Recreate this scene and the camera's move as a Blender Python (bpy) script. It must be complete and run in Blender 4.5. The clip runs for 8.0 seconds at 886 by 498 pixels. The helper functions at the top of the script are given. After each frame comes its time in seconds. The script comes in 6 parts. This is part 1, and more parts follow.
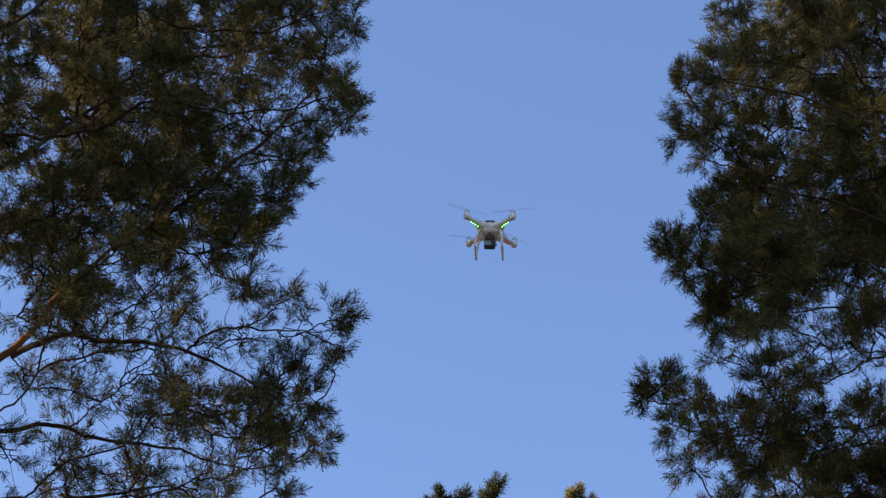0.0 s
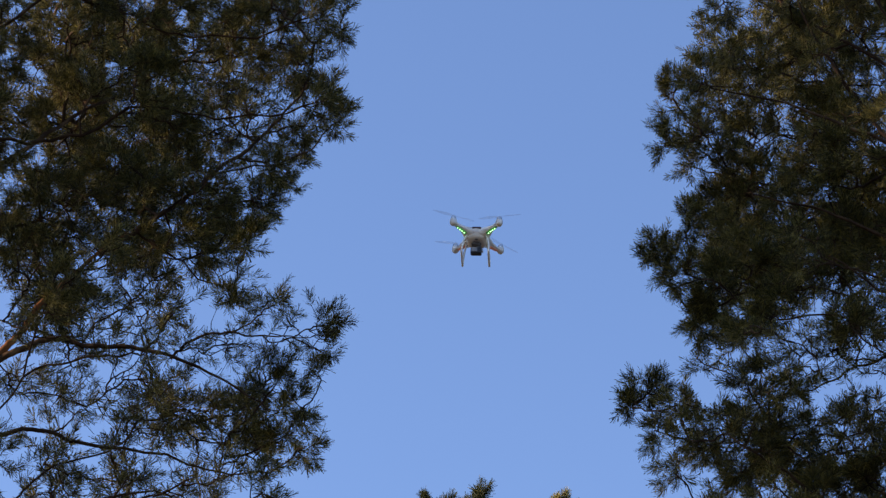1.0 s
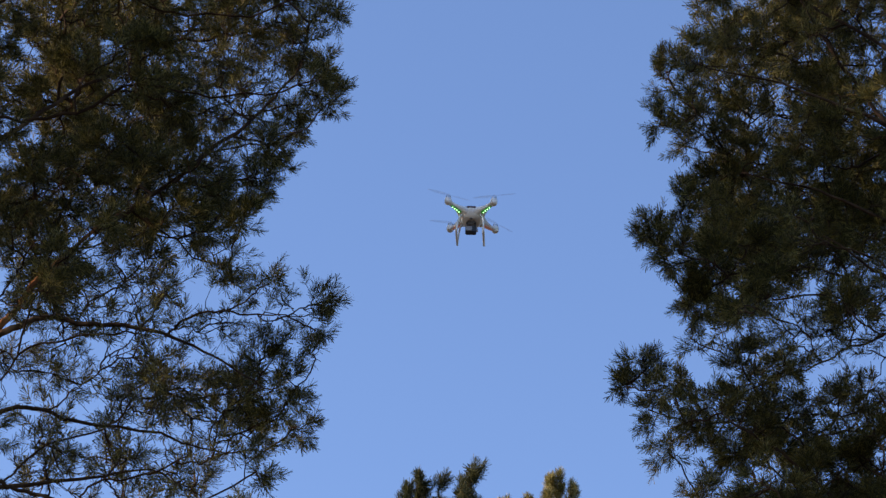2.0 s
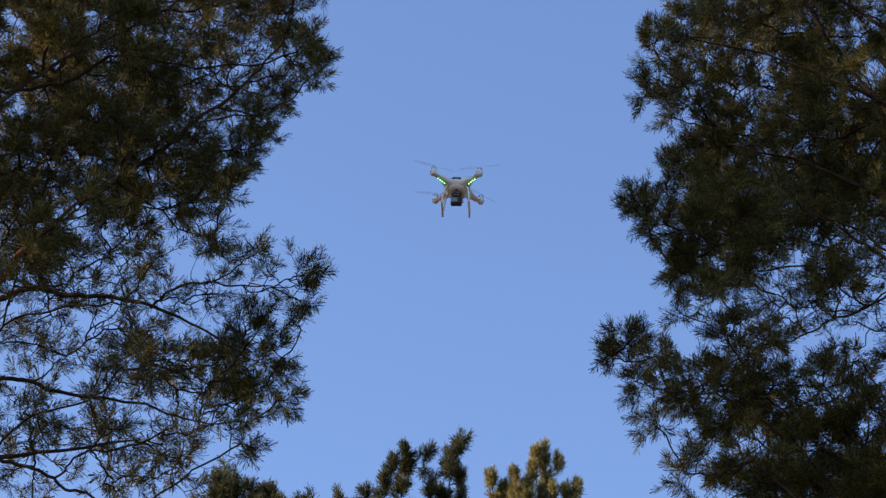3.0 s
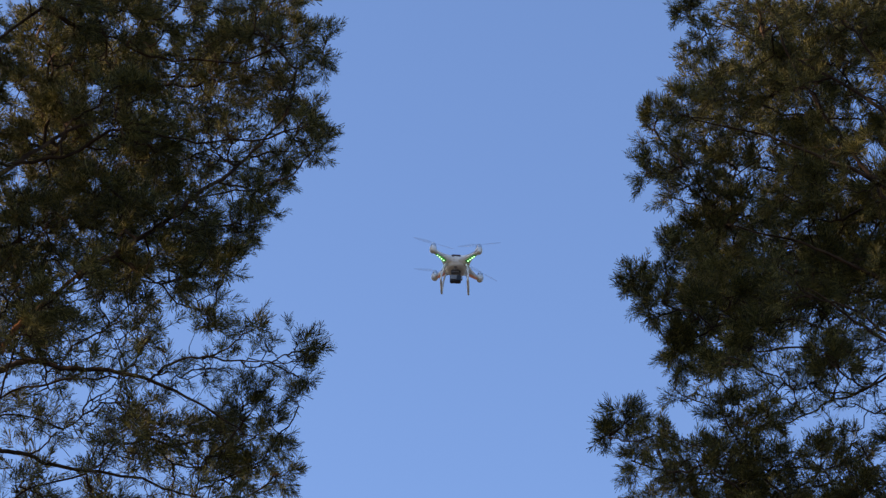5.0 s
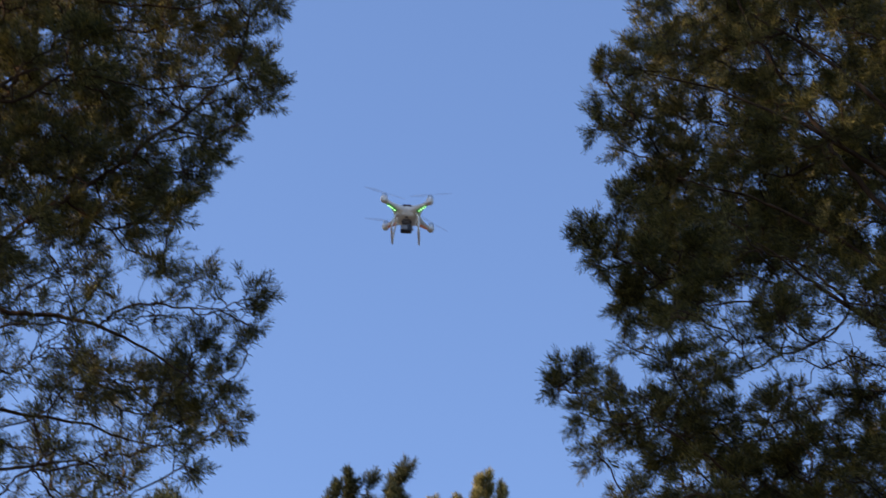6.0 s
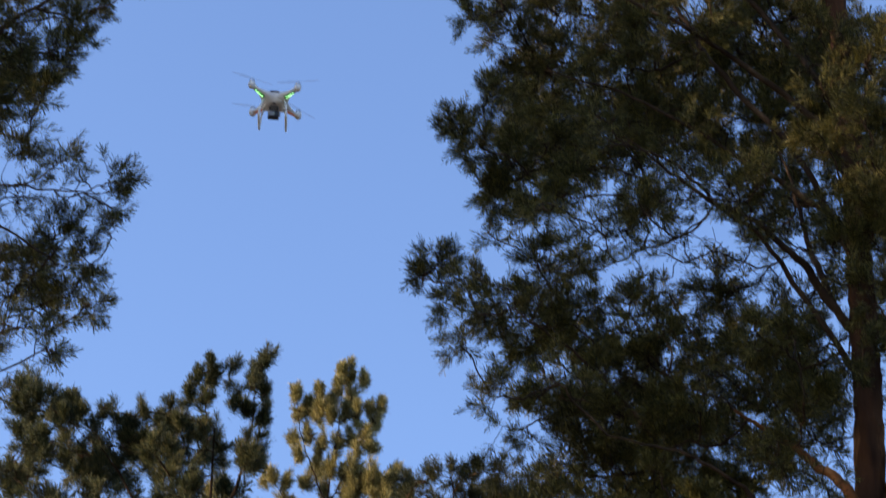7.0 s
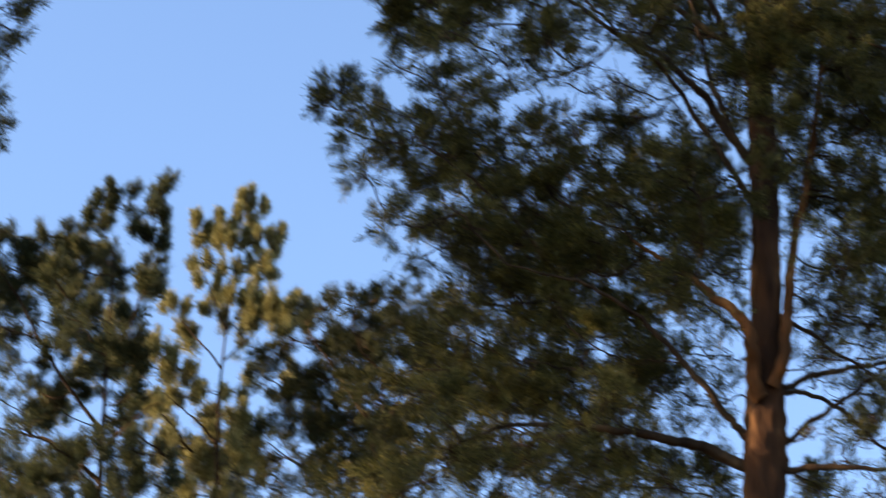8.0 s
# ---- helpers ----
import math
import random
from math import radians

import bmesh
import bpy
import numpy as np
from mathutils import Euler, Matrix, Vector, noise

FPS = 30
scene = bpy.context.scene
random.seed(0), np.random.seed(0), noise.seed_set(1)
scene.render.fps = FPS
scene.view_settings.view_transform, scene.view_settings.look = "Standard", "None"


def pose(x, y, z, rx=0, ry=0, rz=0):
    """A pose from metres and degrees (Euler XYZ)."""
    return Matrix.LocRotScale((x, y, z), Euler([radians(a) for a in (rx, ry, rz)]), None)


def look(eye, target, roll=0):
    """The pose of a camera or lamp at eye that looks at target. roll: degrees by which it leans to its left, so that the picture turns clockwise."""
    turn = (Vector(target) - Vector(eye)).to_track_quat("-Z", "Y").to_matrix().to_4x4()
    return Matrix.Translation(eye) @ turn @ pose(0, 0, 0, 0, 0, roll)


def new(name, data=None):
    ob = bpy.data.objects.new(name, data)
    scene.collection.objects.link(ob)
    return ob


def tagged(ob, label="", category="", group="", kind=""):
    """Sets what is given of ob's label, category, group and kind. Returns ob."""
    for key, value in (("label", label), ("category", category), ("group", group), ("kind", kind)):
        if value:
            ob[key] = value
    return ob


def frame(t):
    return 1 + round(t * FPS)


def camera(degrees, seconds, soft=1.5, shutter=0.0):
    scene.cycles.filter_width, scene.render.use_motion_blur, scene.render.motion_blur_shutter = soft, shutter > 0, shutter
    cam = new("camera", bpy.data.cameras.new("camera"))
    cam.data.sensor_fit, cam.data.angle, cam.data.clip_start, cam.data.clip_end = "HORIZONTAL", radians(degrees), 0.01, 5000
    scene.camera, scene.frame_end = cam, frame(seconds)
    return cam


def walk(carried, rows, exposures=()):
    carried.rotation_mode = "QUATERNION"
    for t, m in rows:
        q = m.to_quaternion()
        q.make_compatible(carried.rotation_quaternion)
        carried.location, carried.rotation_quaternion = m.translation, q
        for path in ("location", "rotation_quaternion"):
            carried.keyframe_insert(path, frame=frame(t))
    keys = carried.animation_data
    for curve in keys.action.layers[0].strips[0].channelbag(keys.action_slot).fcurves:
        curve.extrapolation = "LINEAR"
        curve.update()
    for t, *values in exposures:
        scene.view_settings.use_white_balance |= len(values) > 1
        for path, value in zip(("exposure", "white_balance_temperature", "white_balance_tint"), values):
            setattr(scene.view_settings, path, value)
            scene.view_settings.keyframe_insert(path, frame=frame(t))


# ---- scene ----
cam = camera(20, 8.0, soft=1.4, shutter=0.4)
walk(cam, [
    (0.0, pose(0, 0, 1.6, 126.75, -1.57, 0.22)),
    (0.5, pose(0, 0, 1.6, 126.84, -1.55, -0.12)),
    (1.0, pose(0, 0, 1.6, 126.90, -1.55, -0.15)),
    (1.2, pose(0, 0, 1.6, 126.84, -1.50, -0.22)),
    (2.3, pose(0, 0, 1.6, 126.24, -1.70, -0.52)),
    (2.5, pose(0, 0, 1.6, 126.09, -1.71, -0.69)),
    (2.7, pose(0, 0, 1.6, 125.91, -1.60, -0.67)),
    (3.0, pose(0, 0, 1.6, 125.78, -1.41, -0.61)),
    (3.2, pose(0, 0, 1.6, 125.86, -1.42, -0.80)),
    (3.5, pose(0, 0, 1.6, 126.08, -1.38, -1.02)),
    (3.7, pose(0, 0, 1.6, 126.39, -1.32, -0.92)),
    (4.0, pose(0, 0, 1.6, 126.82, -1.53, -0.91)),
    (4.2, pose(0, 0, 1.6, 127.02, -1.62, -0.94)),
    (5.3, pose(0, 0, 1.6, 127.61, -2.05, -1.22)),
    (5.5, pose(0, 0, 1.6, 127.24, -2.06, -1.57)),
    (5.7, pose(0, 0, 1.6, 127.00, -2.06, -1.92)),
    (6.0, pose(0, 0, 1.6, 126.46, -1.85, -2.37)),
    (6.2, pose(0, 0, 1.6, 126.07, -1.95, -3.25)),
    (6.5, pose(0, 0, 1.6, 125.47, -1.64, -4.49)),
    (6.6, pose(0, 0, 1.6, 125.15, -1.49, -4.87)),
    (6.7, pose(0, 0, 1.6, 124.94, -1.42, -5.12)),
    (6.8, pose(0, 0, 1.6, 124.64, -1.30, -5.42)),
    (6.9, pose(0, 0, 1.6, 124.42, -1.25, -5.52)),
    (7.0, pose(0, 0, 1.6, 124.00, -1.04, -5.54)),
    (7.1, pose(0, 0, 1.6, 123.65, -0.99, -5.60)),
    (7.2, pose(0, 0, 1.6, 123.15, -0.89, -5.65)),
    (7.3, pose(0, 0, 1.6, 122.87, -0.80, -5.73)),
    (7.4, pose(0, 0, 1.6, 122.36, -0.76, -5.75)),
    (7.5, pose(0, 0, 1.6, 121.92, -0.70, -5.80)),
    (7.6, pose(0, 0, 1.6, 121.59, -0.62, -5.92)),
    (7.7, pose(0, 0, 1.6, 121.28, -0.54, -6.13)),
    (7.8, pose(0, 0, 1.6, 120.87, -0.52, -6.56)),
    (7.9, pose(0, 0, 1.6, 120.48, -0.48, -7.05)),
    (8.0, pose(0, 0, 1.6, 120.11, -0.45, -7.83)),
], exposures=[(0.0, 0.95, 6250, 22), (6.0, 0.95, 6250, 22), (7.0, 1.12, 6250, 21), (8.0, 1.48, 6700, 15)])

# ---- light: clear sky, low sun from the side ----
SUN_EL, SUN_AZ = 19.0, -96.5      # degrees; azimuth from +y towards +x
world = bpy.data.worlds.new("world")
scene.world = world
world.use_nodes = True
wn, wl = world.node_tree.nodes, world.node_tree.links
sky = wn.new("ShaderNodeTexSky")
sky.sky_type = 'NISHITA'
sky.sun_disc = False
sky.sun_elevation, sky.sun_rotation = radians(SUN_EL), radians(SUN_AZ)
sky.air_density, sky.dust_density, sky.ozone_density = 1.0, 0.6, 3.0
wl.new(sky.outputs[0], wn["Background"].inputs[0])
wn["Background"].inputs[1].default_value = 0.15
sun = new("sun", bpy.data.lights.new("sun", 'SUN'))
sun.data.energy, sun.data.angle, sun.data.color = 5.0, radians(0.6), (1.0, 0.78, 0.50)
sd = Vector((math.sin(radians(SUN_AZ)) * math.cos(radians(SUN_EL)), math.cos(radians(SUN_AZ)) * math.cos(radians(SUN_EL)), math.sin(radians(SUN_EL))))
sun.matrix_world = look(sd * 50, (0, 0, 0))


# ---- materials ----
def material(name, rough=0.6, metal=0.0):
    m = bpy.data.materials.new(name)
    m.use_nodes = True
    b = m.node_tree.nodes["Principled BSDF"]
    b.inputs["Roughness"].default_value, b.inputs["Metallic"].default_value = rough, metal
    return m, m.node_tree.nodes, m.node_tree.links, b


def ramp(n, stops):
    r = n.new("ShaderNodeValToRGB")
    e = r.color_ramp.elements
    while len(e) < len(stops):
        e.new(0.5)
    for el, (p, c) in zip(e, stops):
        el.position, el.color = p, (*c, 1)
    return r


def noise_tex(n, l, scale, detail=4.0, squash=None):
    c = n.new("ShaderNodeTexCoord")
    t = n.new("ShaderNodeTexNoise")
    t.inputs["Scale"].default_value, t.inputs["Detail"].default_value = scale, detail
    if squash:
        mp = n.new("ShaderNodeMapping")
        mp.inputs["Scale"].default_value = squash
        l.new(c.outputs["Object"], mp.inputs[0])
        l.new(mp.outputs[0], t.inputs[0])
    else:
        l.new(c.outputs["Object"], t.inputs[0])
    return t


def bump(n, l, b, height, strength, distance):
    bp = n.new("ShaderNodeBump")
    bp.inputs["Strength"].default_value, bp.inputs["Distance"].default_value = strength, distance
    l.new(height, bp.inputs["Height"])
    l.new(bp.outputs[0], b.inputs["Normal"])


def needle_material(name, dark, mid, light):
    m, n, l, b = material(name, 0.55)
    b.inputs["Specular IOR Level"].default_value = 0.15
    geo = n.new("ShaderNodeNewGeometry")
    r = ramp(n, [(0.0, dark), (0.48, mid), (0.74, light), (1.0, (0.21, 0.135, 0.045))])
    nz = noise_tex(n, l, 1.6, 3.0)
    mx = n.new("ShaderNodeMath")
    mx.operation = 'MULTIPLY_ADD'
    mx.inputs[1].default_value = 0.55
    sc = n.new("ShaderNodeMath")
    sc.operation = 'MULTIPLY'
    sc.inputs[1].default_value = 0.45
    l.new(nz.outputs["Fac"], sc.inputs[0])
    l.new(geo.outputs["Random Per Island"], mx.inputs[0])
    l.new(sc.outputs[0], mx.inputs[2])
    l.new(mx.outputs[0], r.inputs[0])
    l.new(r.outputs[0], b.inputs["Base Color"])
    tr = n.new("ShaderNodeBsdfTranslucent")
    l.new(r.outputs[0], tr.inputs[0])
    ms = n.new("ShaderNodeMixShader")
    ms.inputs[0].default_value = 0.32
    l.new(b.outputs[0], ms.inputs[1])
    l.new(tr.outputs[0], ms.inputs[2])
    l.new(ms.outputs[0], n["Material Output"].inputs[0])
    return m


def bark_material(name, low, high, orange):
    m, n, l, b = material(name, 0.95)
    b.inputs["Specular IOR Level"].default_value = 0.08
    nz = noise_tex(n, l, 9.0, 6.0, (1, 1, 0.25))
    v = n.new("ShaderNodeTexVoronoi")
    v.inputs["Scale"].default_value = 16
    c = n.new("ShaderNodeTexCoord")
    mp = n.new("ShaderNodeMapping")
    mp.inputs["Scale"].default_value = (1, 1, 0.35)
    l.new(c.outputs["Object"], mp.inputs[0])
    l.new(mp.outputs[0], v.inputs[0])
    r = ramp(n, [(0.3, low), (0.58, high), (0.84, orange)])
    l.new(nz.outputs["Fac"], r.inputs[0])
    l.new(r.outputs[0], b.inputs["Base Color"])
    ad = n.new("ShaderNodeMath")
    ad.operation = 'ADD'
    l.new(nz.outputs["Fac"], ad.inputs[0])
    l.new(v.outputs["Distance"], ad.inputs[1])
    bump(n, l, b, ad.outputs[0], 0.9, 0.02)
    return m


NEEDLES = needle_material("pine_needles", (0.011, 0.012, 0.004), (0.040, 0.039, 0.010), (0.180, 0.156, 0.038))
# bluish shade in the dark tones, warm sun in the light one, both painted in
BLUISH_NEEDLES = needle_material("bluish_pine_needles", (0.011, 0.018, 0.009), (0.034, 0.046, 0.022), (0.140, 0.134, 0.052))
# darker copy for the background pine, with its shade put into the colour
SHADED_NEEDLES = needle_material("shaded_pine_needles", (0.010, 0.015, 0.007), (0.028, 0.035, 0.014), (0.090, 0.085, 0.028))
# the young pine's yellower needles, lightened to golden for the sun on them
SUNLIT_NEEDLES = needle_material("sunlit_young_pine_needles", (0.030, 0.038, 0.013), (0.150, 0.136, 0.044), (0.45, 0.385, 0.150))
BARK = bark_material("pine_bark", (0.015, 0.008, 0.005), (0.058, 0.027, 0.013), (0.29, 0.140, 0.055))
UPPER_BARK = bark_material("upper_pine_bark", (0.040, 0.018, 0.008), (0.120, 0.050, 0.018), (0.34, 0.15, 0.050))
YOUNG_BARK = bark_material("young_pine_bark", (0.012, 0.008, 0.005), (0.036, 0.023, 0.014), (0.11, 0.065, 0.038))
TWIG = bark_material("twig_bark", (0.018, 0.011, 0.007), (0.048, 0.030, 0.017), (0.19, 0.115, 0.058))


def plain(name, color, rough=0.4, metal=0.0, vary=0.08, glow=0.0):
    m, n, l, b = material(name, rough, metal)
    nz = noise_tex(n, l, 14.0, 5.0)
    r = ramp(n, [(0.3, tuple(c * (1 - vary) for c in color)), (0.7, tuple(min(1, c * (1 + vary)) for c in color))])
    l.new(nz.outputs["Fac"], r.inputs[0])
    l.new(r.outputs[0], b.inputs["Base Color"])
    if glow:
        b.inputs["Emission Color"].default_value = (*color, 1)
        b.inputs["Emission Strength"].default_value = glow
    return m


# ---- ground ----
def part(name, bm, mat, parent=None, label="", smooth=False):
    me = bpy.data.meshes.new(name)
    bm.to_mesh(me)
    bm.free()
    me.materials.append(mat)
    if smooth:
        for p in me.polygons:
            p.use_smooth = True
    ob = new(name, me)
    ob.parent = parent
    return tagged(ob, label)


gm, gn, gl, gb = material("forest_floor", 0.95)
g1 = noise_tex(gn, gl, 0.8, 8.0)
# floor out of view; colours darkened to stand for the forest's shade on it
gr = ramp(gn, [(0.3, (0.022, 0.030, 0.010)), (0.5, (0.050, 0.036, 0.020)), (0.7, (0.085, 0.060, 0.036))])
gl.new(g1.outputs["Fac"], gr.inputs[0])
gl.new(gr.outputs[0], gb.inputs["Base Color"])
bump(gn, gl, gb, g1.outputs["Fac"], 0.6, 0.1)
bm = bmesh.new()
bmesh.ops.create_grid(bm, x_segments=40, y_segments=40, size=1500)
tagged(part("ground", bm, gm), "forest floor of brown needle litter and moss", "ground", kind="structure")


# ---- pines ----
def tube_mesh(name, chains, mat, sides, parent, smooth=True, rough=0.0):
    """One mesh of tapered tubes; each chain is (points, radii)."""
    verts, faces = [], []
    for pts, radii in chains:
        pts = np.asarray(pts, float)
        tang = np.gradient(pts, axis=0)
        tang /= np.linalg.norm(tang, axis=1)[:, None] + 1e-9
        ref = np.array((0.31, 0.17, 0.93)) if abs(tang[0][2]) < 0.8 else np.array((0.93, 0.31, 0.17))
        a = np.cross(tang, ref)
        a /= np.linalg.norm(a, axis=1)[:, None] + 1e-9
        b = np.cross(tang, a)
        ang = np.arange(sides) * 2 * np.pi / sides
        rad = np.asarray(radii, float)
        ring = pts[:, None] + rad[:, None, None] * (np.cos(ang)[None, :, None] * a[:, None] + np.sin(ang)[None, :, None] * b[:, None])
        if rough:
            for i in range(len(pts)):
                for k in range(sides):
                    p = Vector((3.5 * math.cos(ang[k]), 3.5 * math.sin(ang[k]), 3.0 * pts[i][2]))
                    g = 0.6 * noise.noise(p) + 0.4 * noise.noise(p * 2.7)
                    ring[i, k] = pts[i] + (ring[i, k] - pts[i]) * (1 + rough * g)
        o = len(verts)
        verts.extend(ring.reshape(-1, 3).tolist())
        for i in range(len(pts) - 1):
            for k in range(sides):
                k2 = (k + 1) % sides
                faces.append((o + i * sides + k, o + i * sides + k2, o + (i + 1) * sides + k2, o + (i + 1) * sides + k))
        if sides > 3:
            faces.append(tuple(o + (len(pts) - 1) * sides + k for k in range(sides)))
    me = bpy.data.meshes.new(name)
    me.from_pydata(verts, [], faces)
    me.materials.append(mat)
    if smooth:
        me.polygons.foreach_set("use_smooth", [True] * len(me.polygons))
    ob = new(name, me)
    ob.parent = parent
    return ob


def spline(pts, radii, steps):
    """Catmull-Rom through the points, with the radii along it."""
    p = np.asarray(pts, float)
    e = np.vstack([2 * p[0] - p[1], p, 2 * p[-1] - p[-2]])
    out, rad = [], []
    for i in range(len(p) - 1):
        p0, p1, p2, p3 = e[i:i + 4]
        for s in range(steps):
            u = s / steps
            out.append(0.5 * (2 * p1 + (p2 - p0) * u + (2 * p0 - 5 * p1 + 4 * p2 - p3) * u * u + (3 * p1 - p0 - 3 * p2 + p3) * u ** 3))
            rad.append(radii[i] + (radii[i + 1] - radii[i]) * u)
    return np.array(out + [p[-1]]), np.array(rad + [radii[-1]])


def taper(line, r0, r1):
    """Radii from r0 to r1 by the length along the line."""
    d = np.concatenate([[0], np.cumsum(np.linalg.norm(np.diff(np.asarray(line, float), axis=0), axis=1))])
    return r0 + (r1 - r0) * d / d[-1]


def needle_mesh(name, base, axis, length, rng, parent, per_shoot, needle, mat, broad, sweep):
    """Needles in pairs round each shoot, one thin blade each, swept forwards and opening like a brush."""
    ns = len(base)
    n = ns * per_shoot
    s = np.repeat(np.arange(ns), per_shoot)
    ax = axis[s]
    t = rng.uniform(0.0, 1.0, n) ** 0.6
    ang = rng.uniform(0, 2 * np.pi, n)
    ref = np.where(np.abs(ax[:, 2:3]) < 0.8, np.array((0.0, 0.0, 1.0)), np.array((1.0, 0.0, 0.0)))
    a = np.cross(ax, ref)
    a /= np.linalg.norm(a, axis=1)[:, None]
    b = np.cross(ax, a)
    radial = np.cos(ang)[:, None] * a + np.sin(ang)[:, None] * b
    tilt = np.radians(rng.uniform(40, 66, n) - 34 * t ** 3 - sweep)
    d = np.cos(tilt)[:, None] * ax + np.sin(tilt)[:, None] * radial
    d += rng.uniform(-0.10, 0.10, (n, 3))
    root = base[s] + ax * (t * length[s])[:, None]
    ln = needle * rng.uniform(0.7, 1.15, n)
    side = np.cross(d, rng.normal(size=(n, 3)))
    side /= np.linalg.norm(side, axis=1)[:, None] + 1e-9
    w = broad * rng.uniform(0.0015, 0.0022, n)[:, None]
    co = np.empty((n, 3, 3))
    tip = root + d * ln[:, None]
    flip = (rng.uniform(0, 1, n) < 0.6)[:, None]
    thick_end, thin_end = np.where(flip, tip, root), np.where(flip, root, tip)
    co[:, 0] = thick_end - side * w
    co[:, 1] = thick_end + side * w
    co[:, 2] = thin_end
    me = bpy.data.meshes.new(name)
    me.vertices.add(3 * n)
    me.vertices.foreach_set("co", co.ravel())
    me.loops.add(3 * n)
    me.loops.foreach_set("vertex_index", np.arange(3 * n, dtype=np.int32))
    me.polygons.add(n)
    me.polygons.foreach_set("loop_start", np.arange(0, 3 * n, 3, dtype=np.int32))
    me.update()
    me.materials.append(mat)
    ob = new(name, me)
    ob.parent = parent
    return ob


class Pine:
    """A pine: a trunk, limbs, and boughs that branch from the nearest wood into needled shoots."""

    def __init__(self, label, r0, r1, line, seed=0, up=0.35, needle=0.046, mat=NEEDLES, limb_bark=BARK, sweep=0, shoot=1.0, leafy=1.0, bark=BARK, full=1.0, fork=None):
        self.rng = np.random.default_rng(seed)
        self.up, self.needle, self.mat, self.limb_bark = up, needle, mat, limb_bark
        self.sweep, self.shoot, self.leafy, self.full = sweep, shoot, leafy, full      # how far needles lie forwards (degrees), length of shoots, share of shoots, needles on a shoot
        self.thing = new("pine_tree")
        tagged(self.thing, label, "tree", "pines of the clearing")
        self.base = np.array(line[0])
        self.thing.location = line[0]
        pts, rad = spline(line, taper(line, r0, r1), 16)
        rad = rad * (1 + 0.05 * np.sin(np.arange(len(rad)) * 1.7))
        rad[:3] *= (1.5, 1.2, 1.05)
        if fork:      # slimmer above the height where it forks
            rad = rad * np.interp(pts[:, 2], (fork - 0.15, fork + 0.25), (1.0, 0.80))
        self.wood = [pts[pts[:, 2] > 3.0]]
        self.tubes("trunk", [(pts, rad)], bark, 32, self.thing, 0.28)
        self.boughs, self.leader = [], []

    def tubes(self, name, chains, mat, sides, parent, rough=0.0):
        off = self.base
        return tube_mesh(name, [(np.asarray(p) - off, r) for p, r in chains], mat, sides, parent, rough=rough)

    def limb(self, r0, r1, line):
        pts, rad = spline(line, taper(line, r0, r1), 7)
        wob = np.cumsum(self.rng.normal(0, 0.006, pts.shape), axis=0)
        wob -= np.linspace(0, 1, len(wob))[:, None] * wob[-1]
        pts = pts + wob
        self.tubes("limb", [(pts, rad)], self.limb_bark if r0 > 0.03 else TWIG, 10, self.thing, 0.3)
        self.wood.append(pts)

    def bough(self, x, y, z, r, h, density=1.0, inner=False):
        self.boughs.append((np.array((x, y, z)), r, h, density, inner))

    def crown(self, count, low, high, reach, facing, spread, dens=0.45, gap=None):
        """Boughs of the crown's unseen other side, which block light: round the trunk from low to high, within spread
        degrees of facing, shorter towards the top.
        The sun reaches the point gap freely."""
        trunk = np.vstack(self.wood[:1] + self.leader)
        for k in range(count):
            z = low + (high - low) * (k + self.rng.uniform(0, 1)) / count
            at = trunk[np.argmin(np.abs(trunk[:, 2] - z))]
            a = radians(facing + self.rng.uniform(-spread, spread))
            far = reach * self.rng.uniform(0.25, 1.0) * min(1.0, 0.25 + 1.5 * (high - z) / (high - low))
            size = self.rng.uniform(0.30, 0.46)
            c = Vector((at[0] + far * math.cos(a), at[1] + far * math.sin(a), z + 0.15 * far))
            if gap is None or (c - Vector(gap)).cross(sd).length > 0.34:
                self.bough(*c, size, size * 0.75, dens, True)

    def top(self, r0, r1, line):
        self.limb(r0, r1, line)
        self.leader.append(self.wood[-1])

    def grow(self):
        wood, trunk = np.vstack(self.wood), self.wood[0]
        todo = list(self.boughs)
        while todo:
            # the bough nearest to the wood that stands comes next
            best = None
            for i, (c, *_) in enumerate(todo):
                gap = wood - c
                far = np.linalg.norm(gap, axis=1)
                # branches lead outwards and upwards from the trunk
                away = c - trunk[np.argmin(np.linalg.norm(trunk - c, axis=1))]
                away = away / (np.linalg.norm(away) + 1e-6) + np.array((0, 0, 0.4))
                cost = far * (2.0 + (gap @ away) / (far * np.linalg.norm(away) + 1e-6)) + 0.5 * np.maximum(gap[:, 2], 0)
                k = int(np.argmin(cost))
                if best is None or cost[k] < best[0]:
                    best = (cost[k], i, k)
            start = wood[best[2]]
            wood = np.vstack([wood, self.grow_bough(start, *todo.pop(best[1]))])

    def grow_bough(self, start, c, r, h, dens, inner):
        rng = self.rng
        count = max(6, int(self.leafy * dens * DENSITY * (r * h + 0.010) * (0.8 if inner else 1.0)))
        # tufts stand in clumps, the clumps fill the bough
        clumps = max(2, count // (TUFTS if r > 0.15 else 2))
        q = rng.normal(size=(clumps, 3))
        q /= np.linalg.norm(q, axis=1)[:, None]
        q *= rng.uniform(0.02, 1.0, clumps)[:, None] ** 0.42
        heart = c + q * np.array((r - min(EDGE, 0.45 * r), max(r, h) * 1.25, h - min(EDGE, 0.45 * h)))
        size = rng.uniform(0.018, 0.042, clumps) * (1.0 if dens > 0.85 else 1.8) * min(1.0, max(0.4, r / 0.18))
        which = rng.integers(0, clumps, count)
        tips = heart[which] + rng.normal(size=(count, 3)) * size[which][:, None] * np.array((1.4 - self.up * 0.7, 1.4 - self.up * 0.7, 0.6 + self.up * 0.8))
